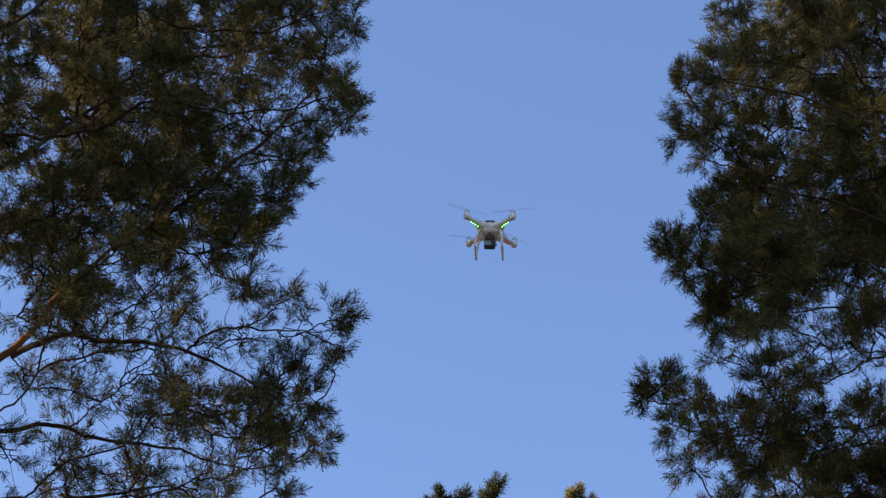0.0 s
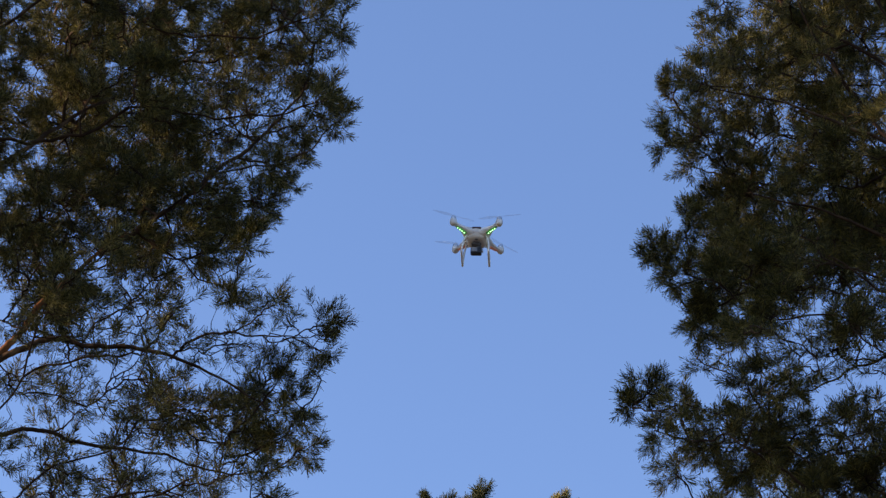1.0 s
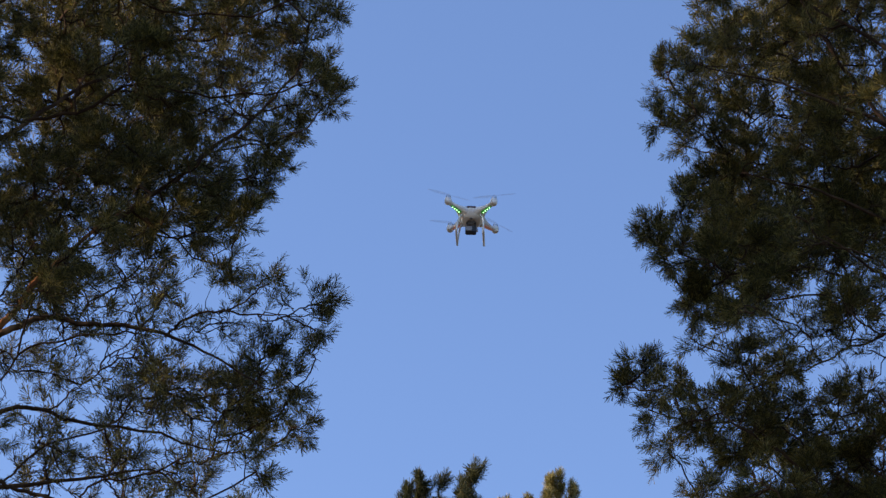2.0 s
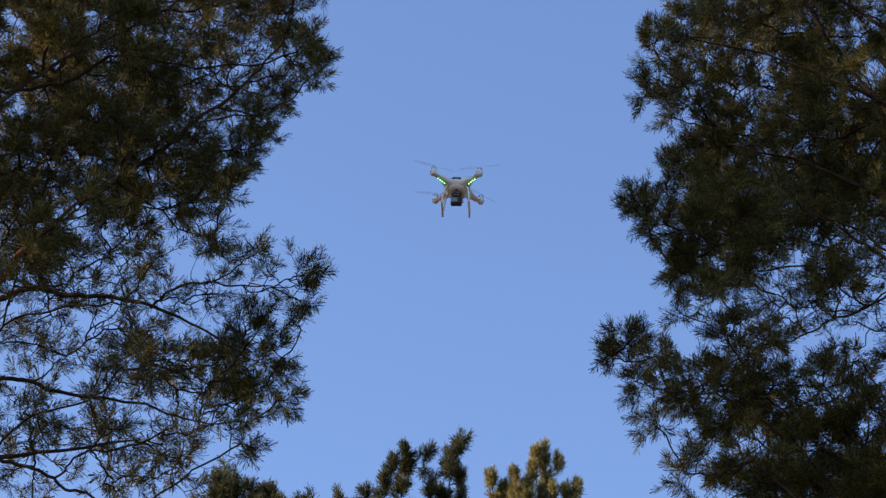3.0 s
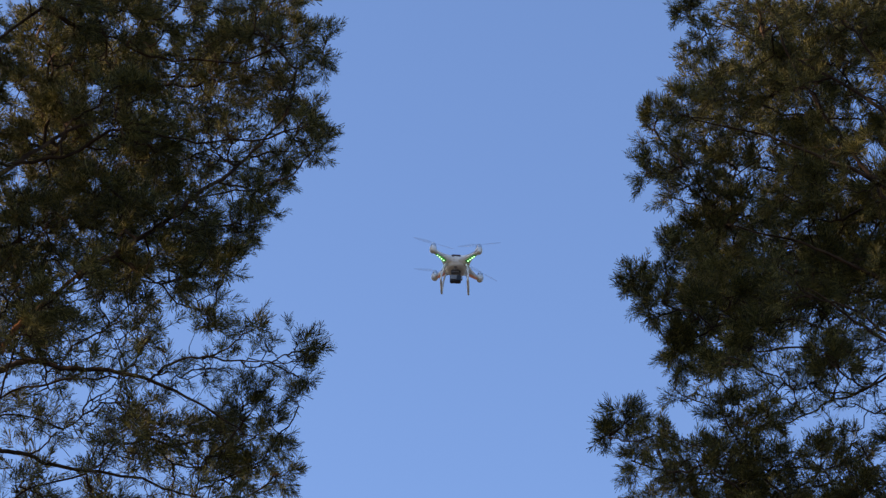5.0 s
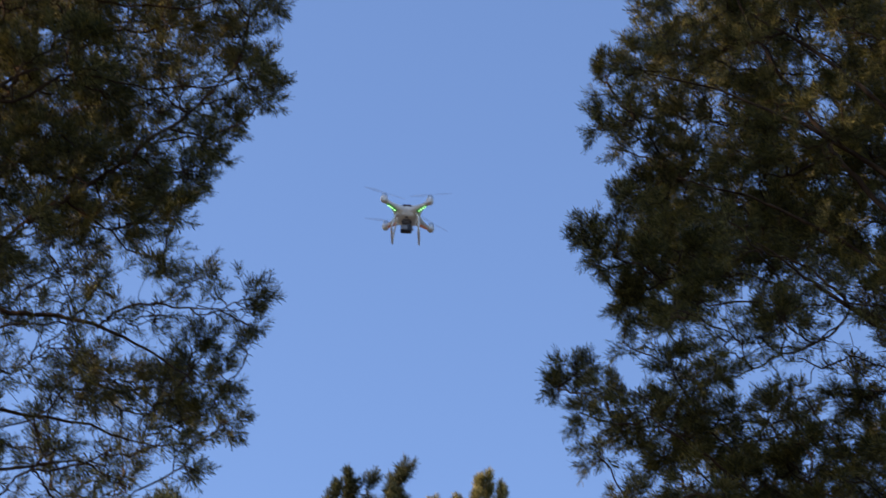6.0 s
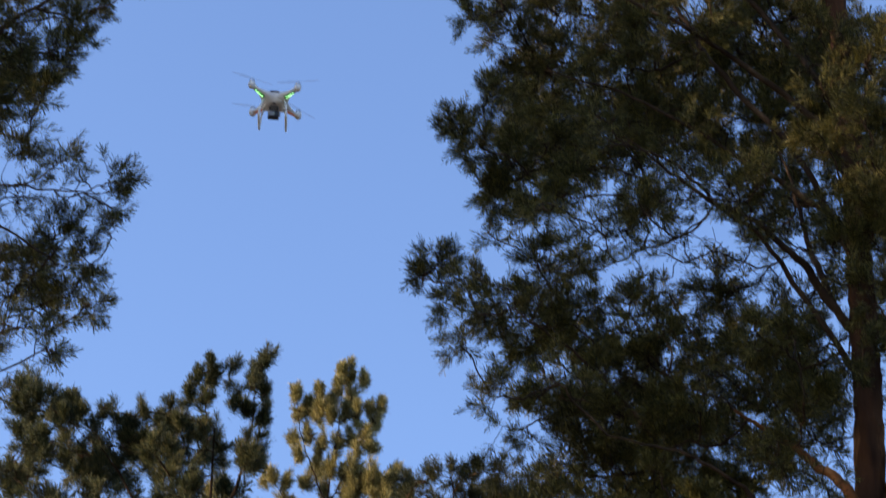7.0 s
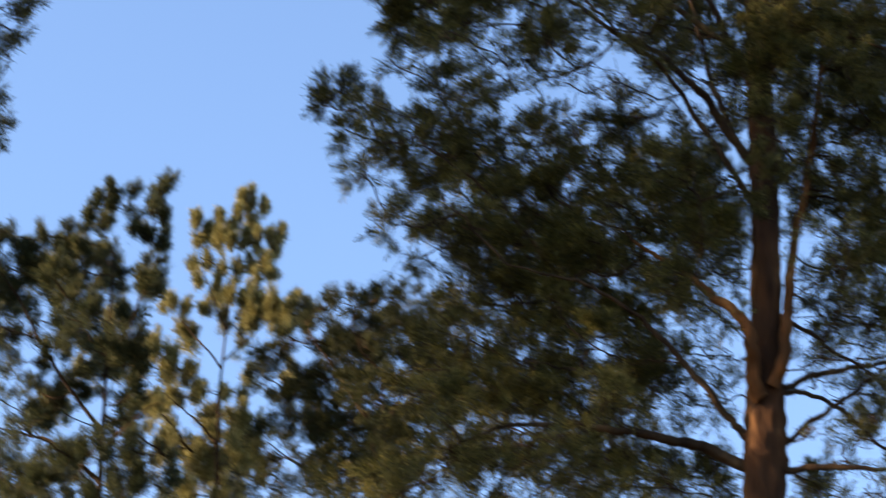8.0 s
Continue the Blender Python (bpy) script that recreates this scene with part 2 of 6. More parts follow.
        # the stem of the bough, a bent line from the wood to its heart
        gap = np.linalg.norm(c - start)
        mid = (start + c) / 2 + rng.normal(0, 0.08, 3) * gap + np.array((0, 0, -0.03 * gap))
        stem, _ = spline([start, mid, c], [1, 1, 1], 5)
        wob = np.cumsum(rng.normal(0, 0.022 * min(gap, 1.2), stem.shape), axis=0)
        stem = stem + wob - np.linspace(0, 1, len(stem))[:, None] * wob[-1] * [1, 1, 1] - np.linspace(1, 0, len(stem))[:, None] * wob[0]
        nodes, parent_of = list(stem), [-1] + list(range(len(stem) - 1))
        hang = []
        bare = 2 if inner else max(3, int(0.9 * DENSITY * (r * h + 0.01) * max(0.12, 0.95 - dens)))
        tips = np.vstack([tips, c + np.clip(rng.normal(0, 0.5, (bare, 3)), -0.7, 0.7) * np.array((r, r, h))])
        order = np.argsort(np.linalg.norm(tips - stem[len(stem) // 2], axis=1))
        for i in order:
            arr = np.array(nodes)
            d = np.linalg.norm(arr - tips[i], axis=1) + 0.25 * np.linalg.norm(arr - start, axis=1)
            j = int(np.argmin(d))
            a, way = arr[j], tips[i] - arr[j]
            bend = rng.normal(0, 0.16, 3) * np.linalg.norm(way)
            for u in (0.36, 0.72):
                nodes.append(a + way * u + bend * (1.0 if u < 0.5 else 0.75))
                parent_of.append(j if u < 0.5 else len(nodes) - 2)
            nodes.append(tips[i])
            parent_of.append(len(nodes) - 2)
            hang.append((len(nodes) - 1, i < count))
        load = np.zeros(len(nodes))
        load[[e for e, _ in hang]] = 1
        for i in range(len(nodes) - 1, 0, -1):
            load[parent_of[i]] += load[i]
        arr = np.array(nodes)
        thick = 0.0020 * np.maximum(load, 1) ** 0.36
        chains = [(stem, np.maximum(thick[:len(stem)], 0.004))]
        for e, leafy in hang:
            j = parent_of[e - 2]
            if leafy and (inner or dens > 0.75 or load[e - 2] == 1) and load[e - 2] < 5:
                chains.append((arr[[j, e]], [thick[e - 1], thick[e] * 0.8]))
                continue
            chains.append((arr[[j, e - 2, e - 1, e]], [min(thick[j], thick[e - 2] * 1.3), thick[e - 2], thick[e - 1], thick[e]]))
        ob = self.tubes("bough", chains, TWIG, 3, self.thing)
        # each twig ends in a whorl of needled shoots
        green = np.array([e for e, leafy in hang if leafy])
        e = np.repeat(green, SHOOTS)
        lead = np.tile(np.arange(SHOOTS) == 0, len(green))[:, None]
        ax = arr[e] - arr[e - 1]
        ax /= np.linalg.norm(ax, axis=1)[:, None] + 1e-6
        out = (arr[e] - c) / (np.linalg.norm(arr[e] - c, axis=1)[:, None] + 1e-6)
        ax = ax * 0.8 + out * 0.5 + np.array((0, 0, self.up)) + rng.normal(0, 1.0, ax.shape) * np.where(lead, 0.2, 0.5 - 0.15 * min(self.up, 1.2))
        ax /= np.linalg.norm(ax, axis=1)[:, None]
        length = self.shoot * rng.uniform(0.045, 0.075, len(e)) * np.where(lead[:, 0], 1.35, 0.9)
        base = arr[e] - ax * (length * (0.15 if self.shoot < 1.5 else 0.74))[:, None] - self.base
        needle_mesh("needles", base, ax, length, rng, ob, int(self.full * (14 if inner else PER_SHOOT * min(1.0, max(0.7, dens)))), self.needle * (1.3 if inner else 1.0), self.mat, 1.75 if inner else 1.0, self.sweep)
        return arr[:len(stem)]


DENSITY, SHOOTS, PER_SHOOT, EDGE, TUFTS = 735, 3, 34, 0.06, 5

left_pine = Pine('tall pine with a dense dark crown and orange upper limbs',
    0.16, 0.07, [(-3.19, 10.53, -0.15), (-3.19, 10.53, 6.07), (-3.44, 10.45, 7.76), (-3.61, 10.39, 9.06), (-3.69, 10.36, 10.36), (-3.81, 10.32, 11.82)], seed=1, needle=0.046, limb_bark=UPPER_BARK, shoot=1.25, leafy=0.96, full=1.10)
left_pine.limb(0.035, 0.0066, [(-3.39, 10.46, 7.77), (-2.87, 10.62, 8.34), (-2.52, 10.71, 8.78), (-2.37, 10.74, 8.98), (-2.27, 10.76, 9.24), (-2.14, 10.79, 9.46), (-1.90, 10.83, 9.80)])
left_pine.limb(0.017, 0.0026, [(-2.47, 10.72, 8.85), (-2.33, 10.70, 8.94), (-2.19, 10.68, 8.99), (-1.95, 10.67, 8.95), (-1.56, 10.69, 8.88), (-1.17, 10.69, 8.66), (-0.99, 10.65, 8.54)])
left_pine.limb(0.021, 0.0040, [(-3.47, 10.44, 8.07), (-2.89, 10.65, 8.39), (-2.49, 10.78, 8.48), (-2.28, 10.86, 8.55), (-2.02, 10.95, 8.52), (-1.65, 11.04, 8.52), (-1.27, 11.13, 8.46)])
left_pine.limb(0.017, 0.0026, [(-2.04, 10.81, 9.63), (-1.92, 10.90, 9.86), (-1.73, 11.01, 10.14), (-1.52, 11.11, 10.47), (-1.32, 11.21, 10.80), (-1.18, 11.30, 11.13), (-1.07, 11.38, 11.47), (-1.02, 11.45, 11.95)])
left_pine.limb(0.022, 0.0040, [(-3.58, 10.40, 8.86), (-3.22, 10.69, 9.55), (-2.76, 10.98, 10.29), (-2.38, 11.23, 10.92), (-1.96, 11.47, 11.44), (-1.68, 11.68, 11.95)])
left_pine.limb(0.008, 0.0017, [(-1.59, 10.88, 9.01), (-1.48, 10.85, 9.10), (-1.21, 10.83, 9.11), (-0.91, 10.81, 9.10), (-0.73, 10.78, 9.14)])
left_pine.limb(0.026, 0.0050, [(-3.42, 10.45, 7.83), (-2.94, 10.68, 7.81), (-2.44, 10.88, 8.04), (-2.06, 11.04, 8.21), (-1.65, 11.18, 8.38)])
left_pine.limb(0.020, 0.0050, [(-3.38, 10.47, 7.55), (-2.37, 10.55, 7.87), (-2.21, 10.60, 7.84), (-2.07, 10.65, 7.82), (-1.91, 10.70, 7.78), (-1.73, 10.70, 7.72), (-1.55, 10.75, 7.73)])
left_pine.bough(-0.85, 10.97, 11.48, 0.10, 0.12, 1.2)
left_pine.bough(-0.96, 10.54, 11.13, 0.14, 0.14, 1.2)
left_pine.bough(-1.24, 11.00, 11.63, 0.27, 0.20, 1)
left_pine.bough(-1.38, 12.05, 12.55, 0.26, 0.20, 1, True)
left_pine.bough(-1.47, 13.12, 13.65, 0.31, 0.23, 1, True)
left_pine.bough(-0.81, 10.97, 10.72, 0.10, 0.08, 1.2)
left_pine.bough(-0.88, 10.18, 10.19, 0.12, 0.12, 1)
left_pine.bough(-1.12, 11.49, 11.59, 0.21, 0.21, 1)
left_pine.bough(-1.25, 12.25, 12.33, 0.20, 0.20, 1, True)
left_pine.bough(-1.14, 11.74, 11.16, 0.11, 0.12, 1.2)
left_pine.bough(-1.14, 10.89, 10.32, 0.11, 0.11, 1.2)
left_pine.bough(-1.28, 11.47, 10.48, 0.15, 0.13, 1.2)
left_pine.bough(-1.25, 10.89, 9.76, 0.10, 0.11, 1.2)
left_pine.bough(-1.47, 11.13, 9.89, 0.19, 0.13, 1)
left_pine.bough(-1.67, 12.07, 10.56, 0.18, 0.12, 1, True)
left_pine.bough(-1.53, 11.49, 11.66, 0.31, 0.31, 1)
left_pine.bough(-1.62, 12.23, 12.24, 0.30, 0.30, 1, True)
left_pine.bough(-1.73, 13.09, 13.15, 0.34, 0.34, 1, True)
left_pine.bough(-1.46, 11.32, 10.95, 0.30, 0.27, 0.8)
left_pine.bough(-1.55, 12.17, 11.70, 0.29, 0.26, 0.8, True)
left_pine.bough(-1.75, 13.08, 12.33, 0.33, 0.29, 0.8, True)
left_pine.bough(-1.54, 10.85, 10.10, 0.28, 0.22, 1)
left_pine.bough(-1.65, 12.00, 10.91, 0.28, 0.22, 1, True)
left_pine.bough(-1.82, 13.07, 11.77, 0.32, 0.25, 1, True)
left_pine.bough(-1.93, 10.66, 11.16, 0.36, 0.29, 1.4)
left_pine.bough(-2.10, 11.98, 12.37, 0.36, 0.30, 1.4, True)
left_pine.bough(-2.27, 13.00, 13.19, 0.41, 0.34, 1.4, True)
left_pine.bough(-1.78, 10.20, 10.15, 0.36, 0.27, 1.4)
left_pine.bough(-2.20, 12.16, 11.87, 0.39, 0.29, 1.4, True)
left_pine.bough(-2.20, 13.02, 12.53, 0.44, 0.33, 1.4, True)
left_pine.bough(-1.92, 11.04, 10.31, 0.35, 0.29, 1.4)
left_pine.bough(-2.13, 11.99, 11.06, 0.34, 0.28, 1.4, True)
left_pine.bough(-2.29, 13.00, 11.89, 0.39, 0.32, 1.4, True)
left_pine.bough(-1.80, 10.99, 9.85, 0.28, 0.19, 1)
left_pine.bough(-1.94, 12.00, 10.50, 0.27, 0.18, 1, True)
left_pine.bough(-2.10, 13.03, 11.30, 0.32, 0.21, 1, True)
left_pine.bough(-2.50, 11.30, 11.57, 0.38, 0.34, 1.4)
left_pine.bough(-2.55, 12.06, 12.20, 0.36, 0.33, 1.4, True)
left_pine.bough(-2.89, 12.88, 12.89, 0.41, 0.37, 1.4, True)
left_pine.bough(-2.48, 11.48, 11.06, 0.34, 0.34, 1.4)
left_pine.bough(-2.54, 12.14, 11.59, 0.32, 0.32, 1.4, True)
left_pine.bough(-2.77, 12.91, 12.30, 0.36, 0.36, 1.4, True)
left_pine.bough(-2.33, 11.29, 10.33, 0.33, 0.29, 1.4)
left_pine.bough(-2.48, 12.06, 10.98, 0.31, 0.28, 1.4, True)
left_pine.bough(-2.72, 12.92, 11.52, 0.35, 0.32, 1.4, True)
left_pine.bough(-2.26, 11.57, 10.06, 0.29, 0.16, 0.7)
left_pine.bough(-2.45, 12.17, 10.42, 0.28, 0.15, 0.7, True)
left_pine.bough(-2.77, 10.50, 10.92, 0.26, 0.32, 1)
left_pine.bough(-3.18, 11.73, 12.08, 0.26, 0.32, 1, True)
left_pine.bough(-3.32, 12.78, 12.87, 0.30, 0.37, 1, True)
left_pine.bough(-2.52, 9.96, 9.71, 0.24, 0.29, 1)
left_pine.bough(-3.03, 12.02, 11.51, 0.26, 0.32, 1, True)
left_pine.bough(-3.21, 12.80, 12.07, 0.29, 0.36, 1, True)
left_pine.bough(-2.74, 11.28, 10.06, 0.26, 0.26, 1)
left_pine.bough(-2.82, 12.02, 10.61, 0.25, 0.25, 1, True)
left_pine.bough(-3.05, 12.84, 11.27, 0.28, 0.28, 1, True)
left_pine.bough(-2.18, 10.09, 11.09, 0.38, 0.25, 1)
left_pine.bough(-2.61, 12.09, 13.12, 0.41, 0.27, 1, True)
left_pine.bough(-2.84, 12.89, 13.74, 0.46, 0.31, 1, True)
left_pine.bough(-1.72, 11.04, 12.03, 0.41, 0.24, 1)
left_pine.bough(-1.96, 12.01, 13.08, 0.41, 0.24, 1, True)
left_pine.bough(-1.97, 13.05, 13.97, 0.46, 0.27, 1, True)
left_pine.bough(-1.20, 11.67, 12.61, 0.25, 0.22, 1)
left_pine.bough(-1.18, 12.34, 13.28, 0.24, 0.21, 1, True)
left_pine.bough(-0.80, 10.98, 9.31, 0.09, 0.07, 1)
left_pine.bough(-0.89, 10.90, 9.23, 0.13, 0.07, 0.72)
left_pine.bough(-1.12, 10.98, 9.42, 0.15, 0.10, 0.9)
left_pine.bough(-1.32, 11.15, 9.57, 0.12, 0.09, 1)
left_pine.bough(-0.82, 10.97, 9.14, 0.08, 0.10, 0.86)
left_pine.bough(-1.06, 11.10, 9.00, 0.14, 0.12, 1.5)
left_pine.bough(-0.81, 10.97, 8.95, 0.07, 0.10, 0.6)
left_pine.bough(-0.91, 11.06, 8.83, 0.11, 0.10, 1)
left_pine.bough(-0.87, 10.97, 8.53, 0.06, 0.09, 1.1)
left_pine.bough(-1.00, 11.15, 8.71, 0.12, 0.12, 1)
left_pine.bough(-1.25, 11.64, 9.23, 0.19, 0.14, 1)
left_pine.bough(-1.32, 12.31, 9.69, 0.18, 0.13, 1, True)
left_pine.bough(-1.21, 11.29, 8.68, 0.24, 0.14, 0.8)
left_pine.bough(-1.36, 12.16, 9.27, 0.23, 0.13, 0.8, True)
left_pine.bough(-1.35, 13.13, 9.84, 0.27, 0.15, 0.8, True)
left_pine.bough(-1.45, 10.98, 9.11, 0.21, 0.14, 0.5)
left_pine.bough(-1.50, 10.11, 8.77, 0.20, 0.11, 0.6)
left_pine.bough(-1.84, 12.28, 10.29, 0.21, 0.12, 0.6, True)
left_pine.bough(-1.63, 10.10, 8.49, 0.22, 0.14, 0.45)
left_pine.bough(-2.09, 10.99, 9.22, 0.27, 0.14, 0.5)
left_pine.bough(-1.49, 11.11, 8.84, 0.24, 0.15, 0.8)
left_pine.bough(-1.70, 12.07, 9.42, 0.23, 0.15, 0.8, True)
left_pine.bough(-1.75, 13.08, 10.09, 0.27, 0.17, 0.8, True)
left_pine.bough(-1.70, 10.63, 8.44, 0.20, 0.14, 0.4)
left_pine.bough(-2.15, 11.13, 9.10, 0.18, 0.12, 0.7)
left_pine.bough(-2.29, 12.02, 9.81, 0.18, 0.12, 0.7, True)
left_pine.bough(-1.33, 10.21, 7.87, 0.24, 0.12, 0.6)
left_pine.bough(-1.55, 12.28, 9.04, 0.26, 0.13, 0.6, True)
left_pine.bough(-1.69, 10.47, 8.01, 0.25, 0.14, 0.6)
left_pine.bough(-1.96, 12.10, 8.99, 0.26, 0.14, 0.6, True)
left_pine.bough(-2.04, 10.52, 8.12, 0.23, 0.17, 0.6)
left_pine.bough(-2.36, 11.99, 9.07, 0.23, 0.17, 0.6, True)
left_pine.bough(-2.15, 10.02, 8.68, 0.17, 0.17, 0.7)
left_pine.bough(-2.54, 11.92, 10.06, 0.18, 0.18, 0.7, True)
left_pine.bough(-1.05, 10.75, 8.12, 0.13, 0.11, 0.88)
left_pine.bough(-1.39, 11.35, 8.33, 0.24, 0.12, 0.6)
left_pine.bough(-1.58, 12.17, 8.79, 0.23, 0.12, 0.6, True)
left_pine.bough(-1.75, 11.24, 8.18, 0.27, 0.15, 0.6)
left_pine.bough(-1.92, 12.10, 8.74, 0.26, 0.14, 0.6, True)
left_pine.bough(-2.17, 11.28, 8.21, 0.27, 0.15, 0.6)
left_pine.bough(-2.37, 12.06, 8.74, 0.26, 0.14, 0.6, True)
# mostly out of view, added and thickened to keep sun off the right pine
left_pine.bough(-3.20, 10.53, 11.18, 0.36, 0.36, 0.94, True)
left_pine.bough(-3.26, 11.13, 10.86, 0.37, 0.37, 0.94, True)
left_pine.bough(-2.87, 9.79, 9.74, 0.32, 0.32, 0.94, True)
left_pine.bough(-2.46, 10.41, 8.26, 0.28, 0.23, 0.35)
left_pine.bough(-3.93, 11.23, 11.34, 0.42, 0.42, 0.94, True)
left_pine.bough(-3.26, 9.56, 9.16, 0.34, 0.37, 0.94, True)
left_pine.bough(-4.07, 10.22, 10.23, 0.41, 0.38, 0.94, True)
left_pine.bough(-4.11, 9.66, 9.20, 0.35, 0.32, 0.94, True)
left_pine.bough(-3.03, 10.57, 12.14, 0.48, 0.34, 0.94, True)
left_pine.bough(-2.32, 11.06, 12.82, 0.54, 0.36, 0.94, True)
left_pine.bough(-3.65, 10.38, 11.54, 0.47, 0.40, 0.94, True)
left_pine.bough(-3.61, 10.39, 12.78, 0.53, 0.46, 0.94, True)
left_pine.bough(-2.94, 10.91, 13.60, 0.52, 0.41, 0.94, True)
left_pine.bough(-1.48, 10.90, 12.52, 0.35, 0.28, 0.94, True)
left_pine.bough(-3.32, 10.49, 14.05, 0.52, 0.41, 0.94, True)
left_pine.bough(-4.20, 10.60, 13.91, 0.53, 0.42, 0.94, True)
left_pine.bough(-2.42, 10.42, 14.03, 0.44, 0.37, 0.94, True)
left_pine.bough(-4.22, 10.38, 11.33, 0.43, 0.40, 0.94, True)
left_pine.bough(-4.52, 9.81, 11.81, 0.43, 0.40, 0.94, True)
left_pine.bough(-4.38, 10.74, 12.86, 0.47, 0.44, 0.94, True)
left_pine.bough(-3.13, 9.50, 10.00, 0.35, 0.35, 0.94, True)
left_pine.bough(-3.58, 11.45, 10.68, 0.41, 0.41, 0.94, True)
left_pine.bough(-3.45, 9.39, 9.19, 0.34, 0.34, 0.94, True)
left_pine.bough(-2.54, 11.01, 9.31, 0.18, 0.12, 0.5)
left_pine.bough(-2.17, 11.09, 9.19, 0.18, 0.12, 0.5)
left_pine.bough(-2.38, 10.94, 8.80, 0.18, 0.12, 0.55)
left_pine.bough(-2.18, 10.99, 8.83, 0.15, 0.10, 0.3)
left_pine.bough(-1.97, 11.13, 8.93, 0.18, 0.12, 0.4)
left_pine.bough(-1.84, 11.15, 9.13, 0.18, 0.12, 0.5)
left_pine.bough(-2.06, 11.21, 9.47, 0.19, 0.12, 0.6)
left_pine.bough(-2.23, 12.06, 10.01, 0.18, 0.12, 0.6, True)
left_pine.bough(-2.46, 11.03, 8.40, 0.18, 0.15, 0.5)
left_pine.bough(-2.17, 11.09, 8.38, 0.21, 0.13, 0.5)
left_pine.bough(-1.86, 11.15, 8.49, 0.21, 0.12, 0.5)
left_pine.bough(-1.61, 11.19, 8.87, 0.18, 0.14, 0.8)
left_pine.bough(-1.82, 12.08, 9.50, 0.18, 0.13, 0.8, True)
left_pine.bough(-1.30, 11.23, 8.76, 0.18, 0.12, 0.7)
left_pine.bough(-1.43, 12.14, 9.27, 0.18, 0.12, 0.7, True)
left_pine.bough(-0.91, 11.16, 11.12, 0.12, 0.13, 1.1)
left_pine.bough(-1.03, 11.25, 11.37, 0.15, 0.15, 1.1)
left_pine.bough(-1.10, 11.35, 11.67, 0.17, 0.15, 0.9)
left_pine.bough(-1.13, 11.24, 10.58, 0.15, 0.13, 1)
left_pine.bough(-1.26, 11.23, 10.36, 0.16, 0.13, 0.8)
left_pine.bough(-1.37, 11.22, 10.15, 0.19, 0.13, 0.9)
left_pine.bough(-1.49, 12.13, 10.75, 0.19, 0.12, 0.9, True)
left_pine.bough(-1.03, 11.25, 10.91, 0.15, 0.12, 0.88)
left_pine.bough(-1.37, 11.22, 9.72, 0.13, 0.09, 0.75)
left_pine.bough(-2.43, 11.14, 9.75, 0.25, 0.16, 0.9)
left_pine.bough(-2.68, 11.96, 10.39, 0.24, 0.15, 0.9, True)
left_pine.bough(-2.78, 12.90, 10.97, 0.28, 0.17, 0.9, True)
left_pine.bough(-1.78, 11.26, 9.74, 0.25, 0.13, 0.7)
left_pine.bough(-1.93, 12.11, 10.42, 0.24, 0.12, 0.7, True)
left_pine.bough(-1.03, 10.95, 9.18, 0.13, 0.07, 0.69)
left_pine.bough(-1.35, 11.02, 9.26, 0.14, 0.07, 0.5)
left_pine.bough(-1.71, 11.07, 8.97, 0.21, 0.11, 0.45)
left_pine.bough(-1.99, 9.92, 8.80, 0.12, 0.10, 1.2)
left_pine.bough(-1.83, 9.95, 9.03, 0.13, 0.11, 1)
left_pine.bough(-2.08, 9.95, 8.63, 0.10, 0.08, 0.88)
left_pine.bough(-2.35, 10.75, 8.78, 0.17, 0.09, 0.5)
left_pine.bough(-1.29, 11.02, 9.21, 0.15, 0.08, 0.5)
left_pine.bough(-2.02, 10.81, 8.63, 0.21, 0.08, 0.45)
left_pine.bough(-1.64, 10.78, 8.67, 0.18, 0.08, 0.5)
left_pine.bough(-2.13, 12.90, 12.19, 0.30, 0.24, 0.35, True)
left_pine.bough(-2.80, 12.17, 12.54, 0.30, 0.24, 0.35, True)
left_pine.bough(-2.55, 11.77, 12.19, 0.30, 0.24, 0.35, True)
left_pine.bough(-1.81, 12.46, 12.03, 0.30, 0.24, 0.35, True)
left_pine.bough(-2.73, 13.45, 12.40, 0.30, 0.24, 0.35, True)
left_pine.bough(-2.08, 12.61, 12.49, 0.30, 0.24, 0.35, True)
left_pine.bough(-2.32, 12.44, 12.79, 0.30, 0.24, 0.35, True)
left_pine.bough(-2.73, 12.29, 11.58, 0.30, 0.24, 0.35, True)
left_pine.bough(-2.24, 12.56, 11.82, 0.30, 0.24, 0.35, True)
left_pine.bough(-1.91, 12.31, 11.62, 0.30, 0.24, 0.35, True)
left_pine.bough(-2.27, 12.34, 12.78, 0.30, 0.24, 0.35, True)
left_pine.bough(-2.59, 12.22, 12.39, 0.30, 0.24, 0.35, True)
left_pine.bough(-2.34, 11.72, 10.10, 0.30, 0.24, 0.35, True)
left_pine.bough(-2.56, 12.54, 10.61, 0.30, 0.24, 0.35, True)
left_pine.bough(-2.86, 12.47, 10.63, 0.30, 0.24, 0.35, True)
left_pine.bough(-2.54, 11.85, 10.09, 0.30, 0.24, 0.35, True)
# the unseen side turned away, and the top; extra boughs to shade the right pine
left_pine.top(0.066, 0.012, [(-3.81, 10.32, 11.75), (-3.86, 10.33, 12.8), (-3.84, 10.38, 13.9), (-3.86, 10.40, 15.0)])
left_pine.crown(50, 9.4, 13.0, 2.3, 180, 62, gap=(2.9, 11.0, 7.35))
left_pine.crown(36, 9.7, 11.6, 2.5, 180, 66, 0.7, gap=(2.9, 11.0, 7.35))
left_pine.crown(44, 10.2, 11.7, 3.0, 180, 52, 0.7, gap=(2.9, 11.0, 7.35))
left_pine.crown(26, 8.2, 9.0, 2.2, 180, 55, 0.7, gap=(2.9, 11.0, 7.35))
left_pine.crown(34, 12.9, 15.1, 1.7, 0, 180)
left_pine.grow()

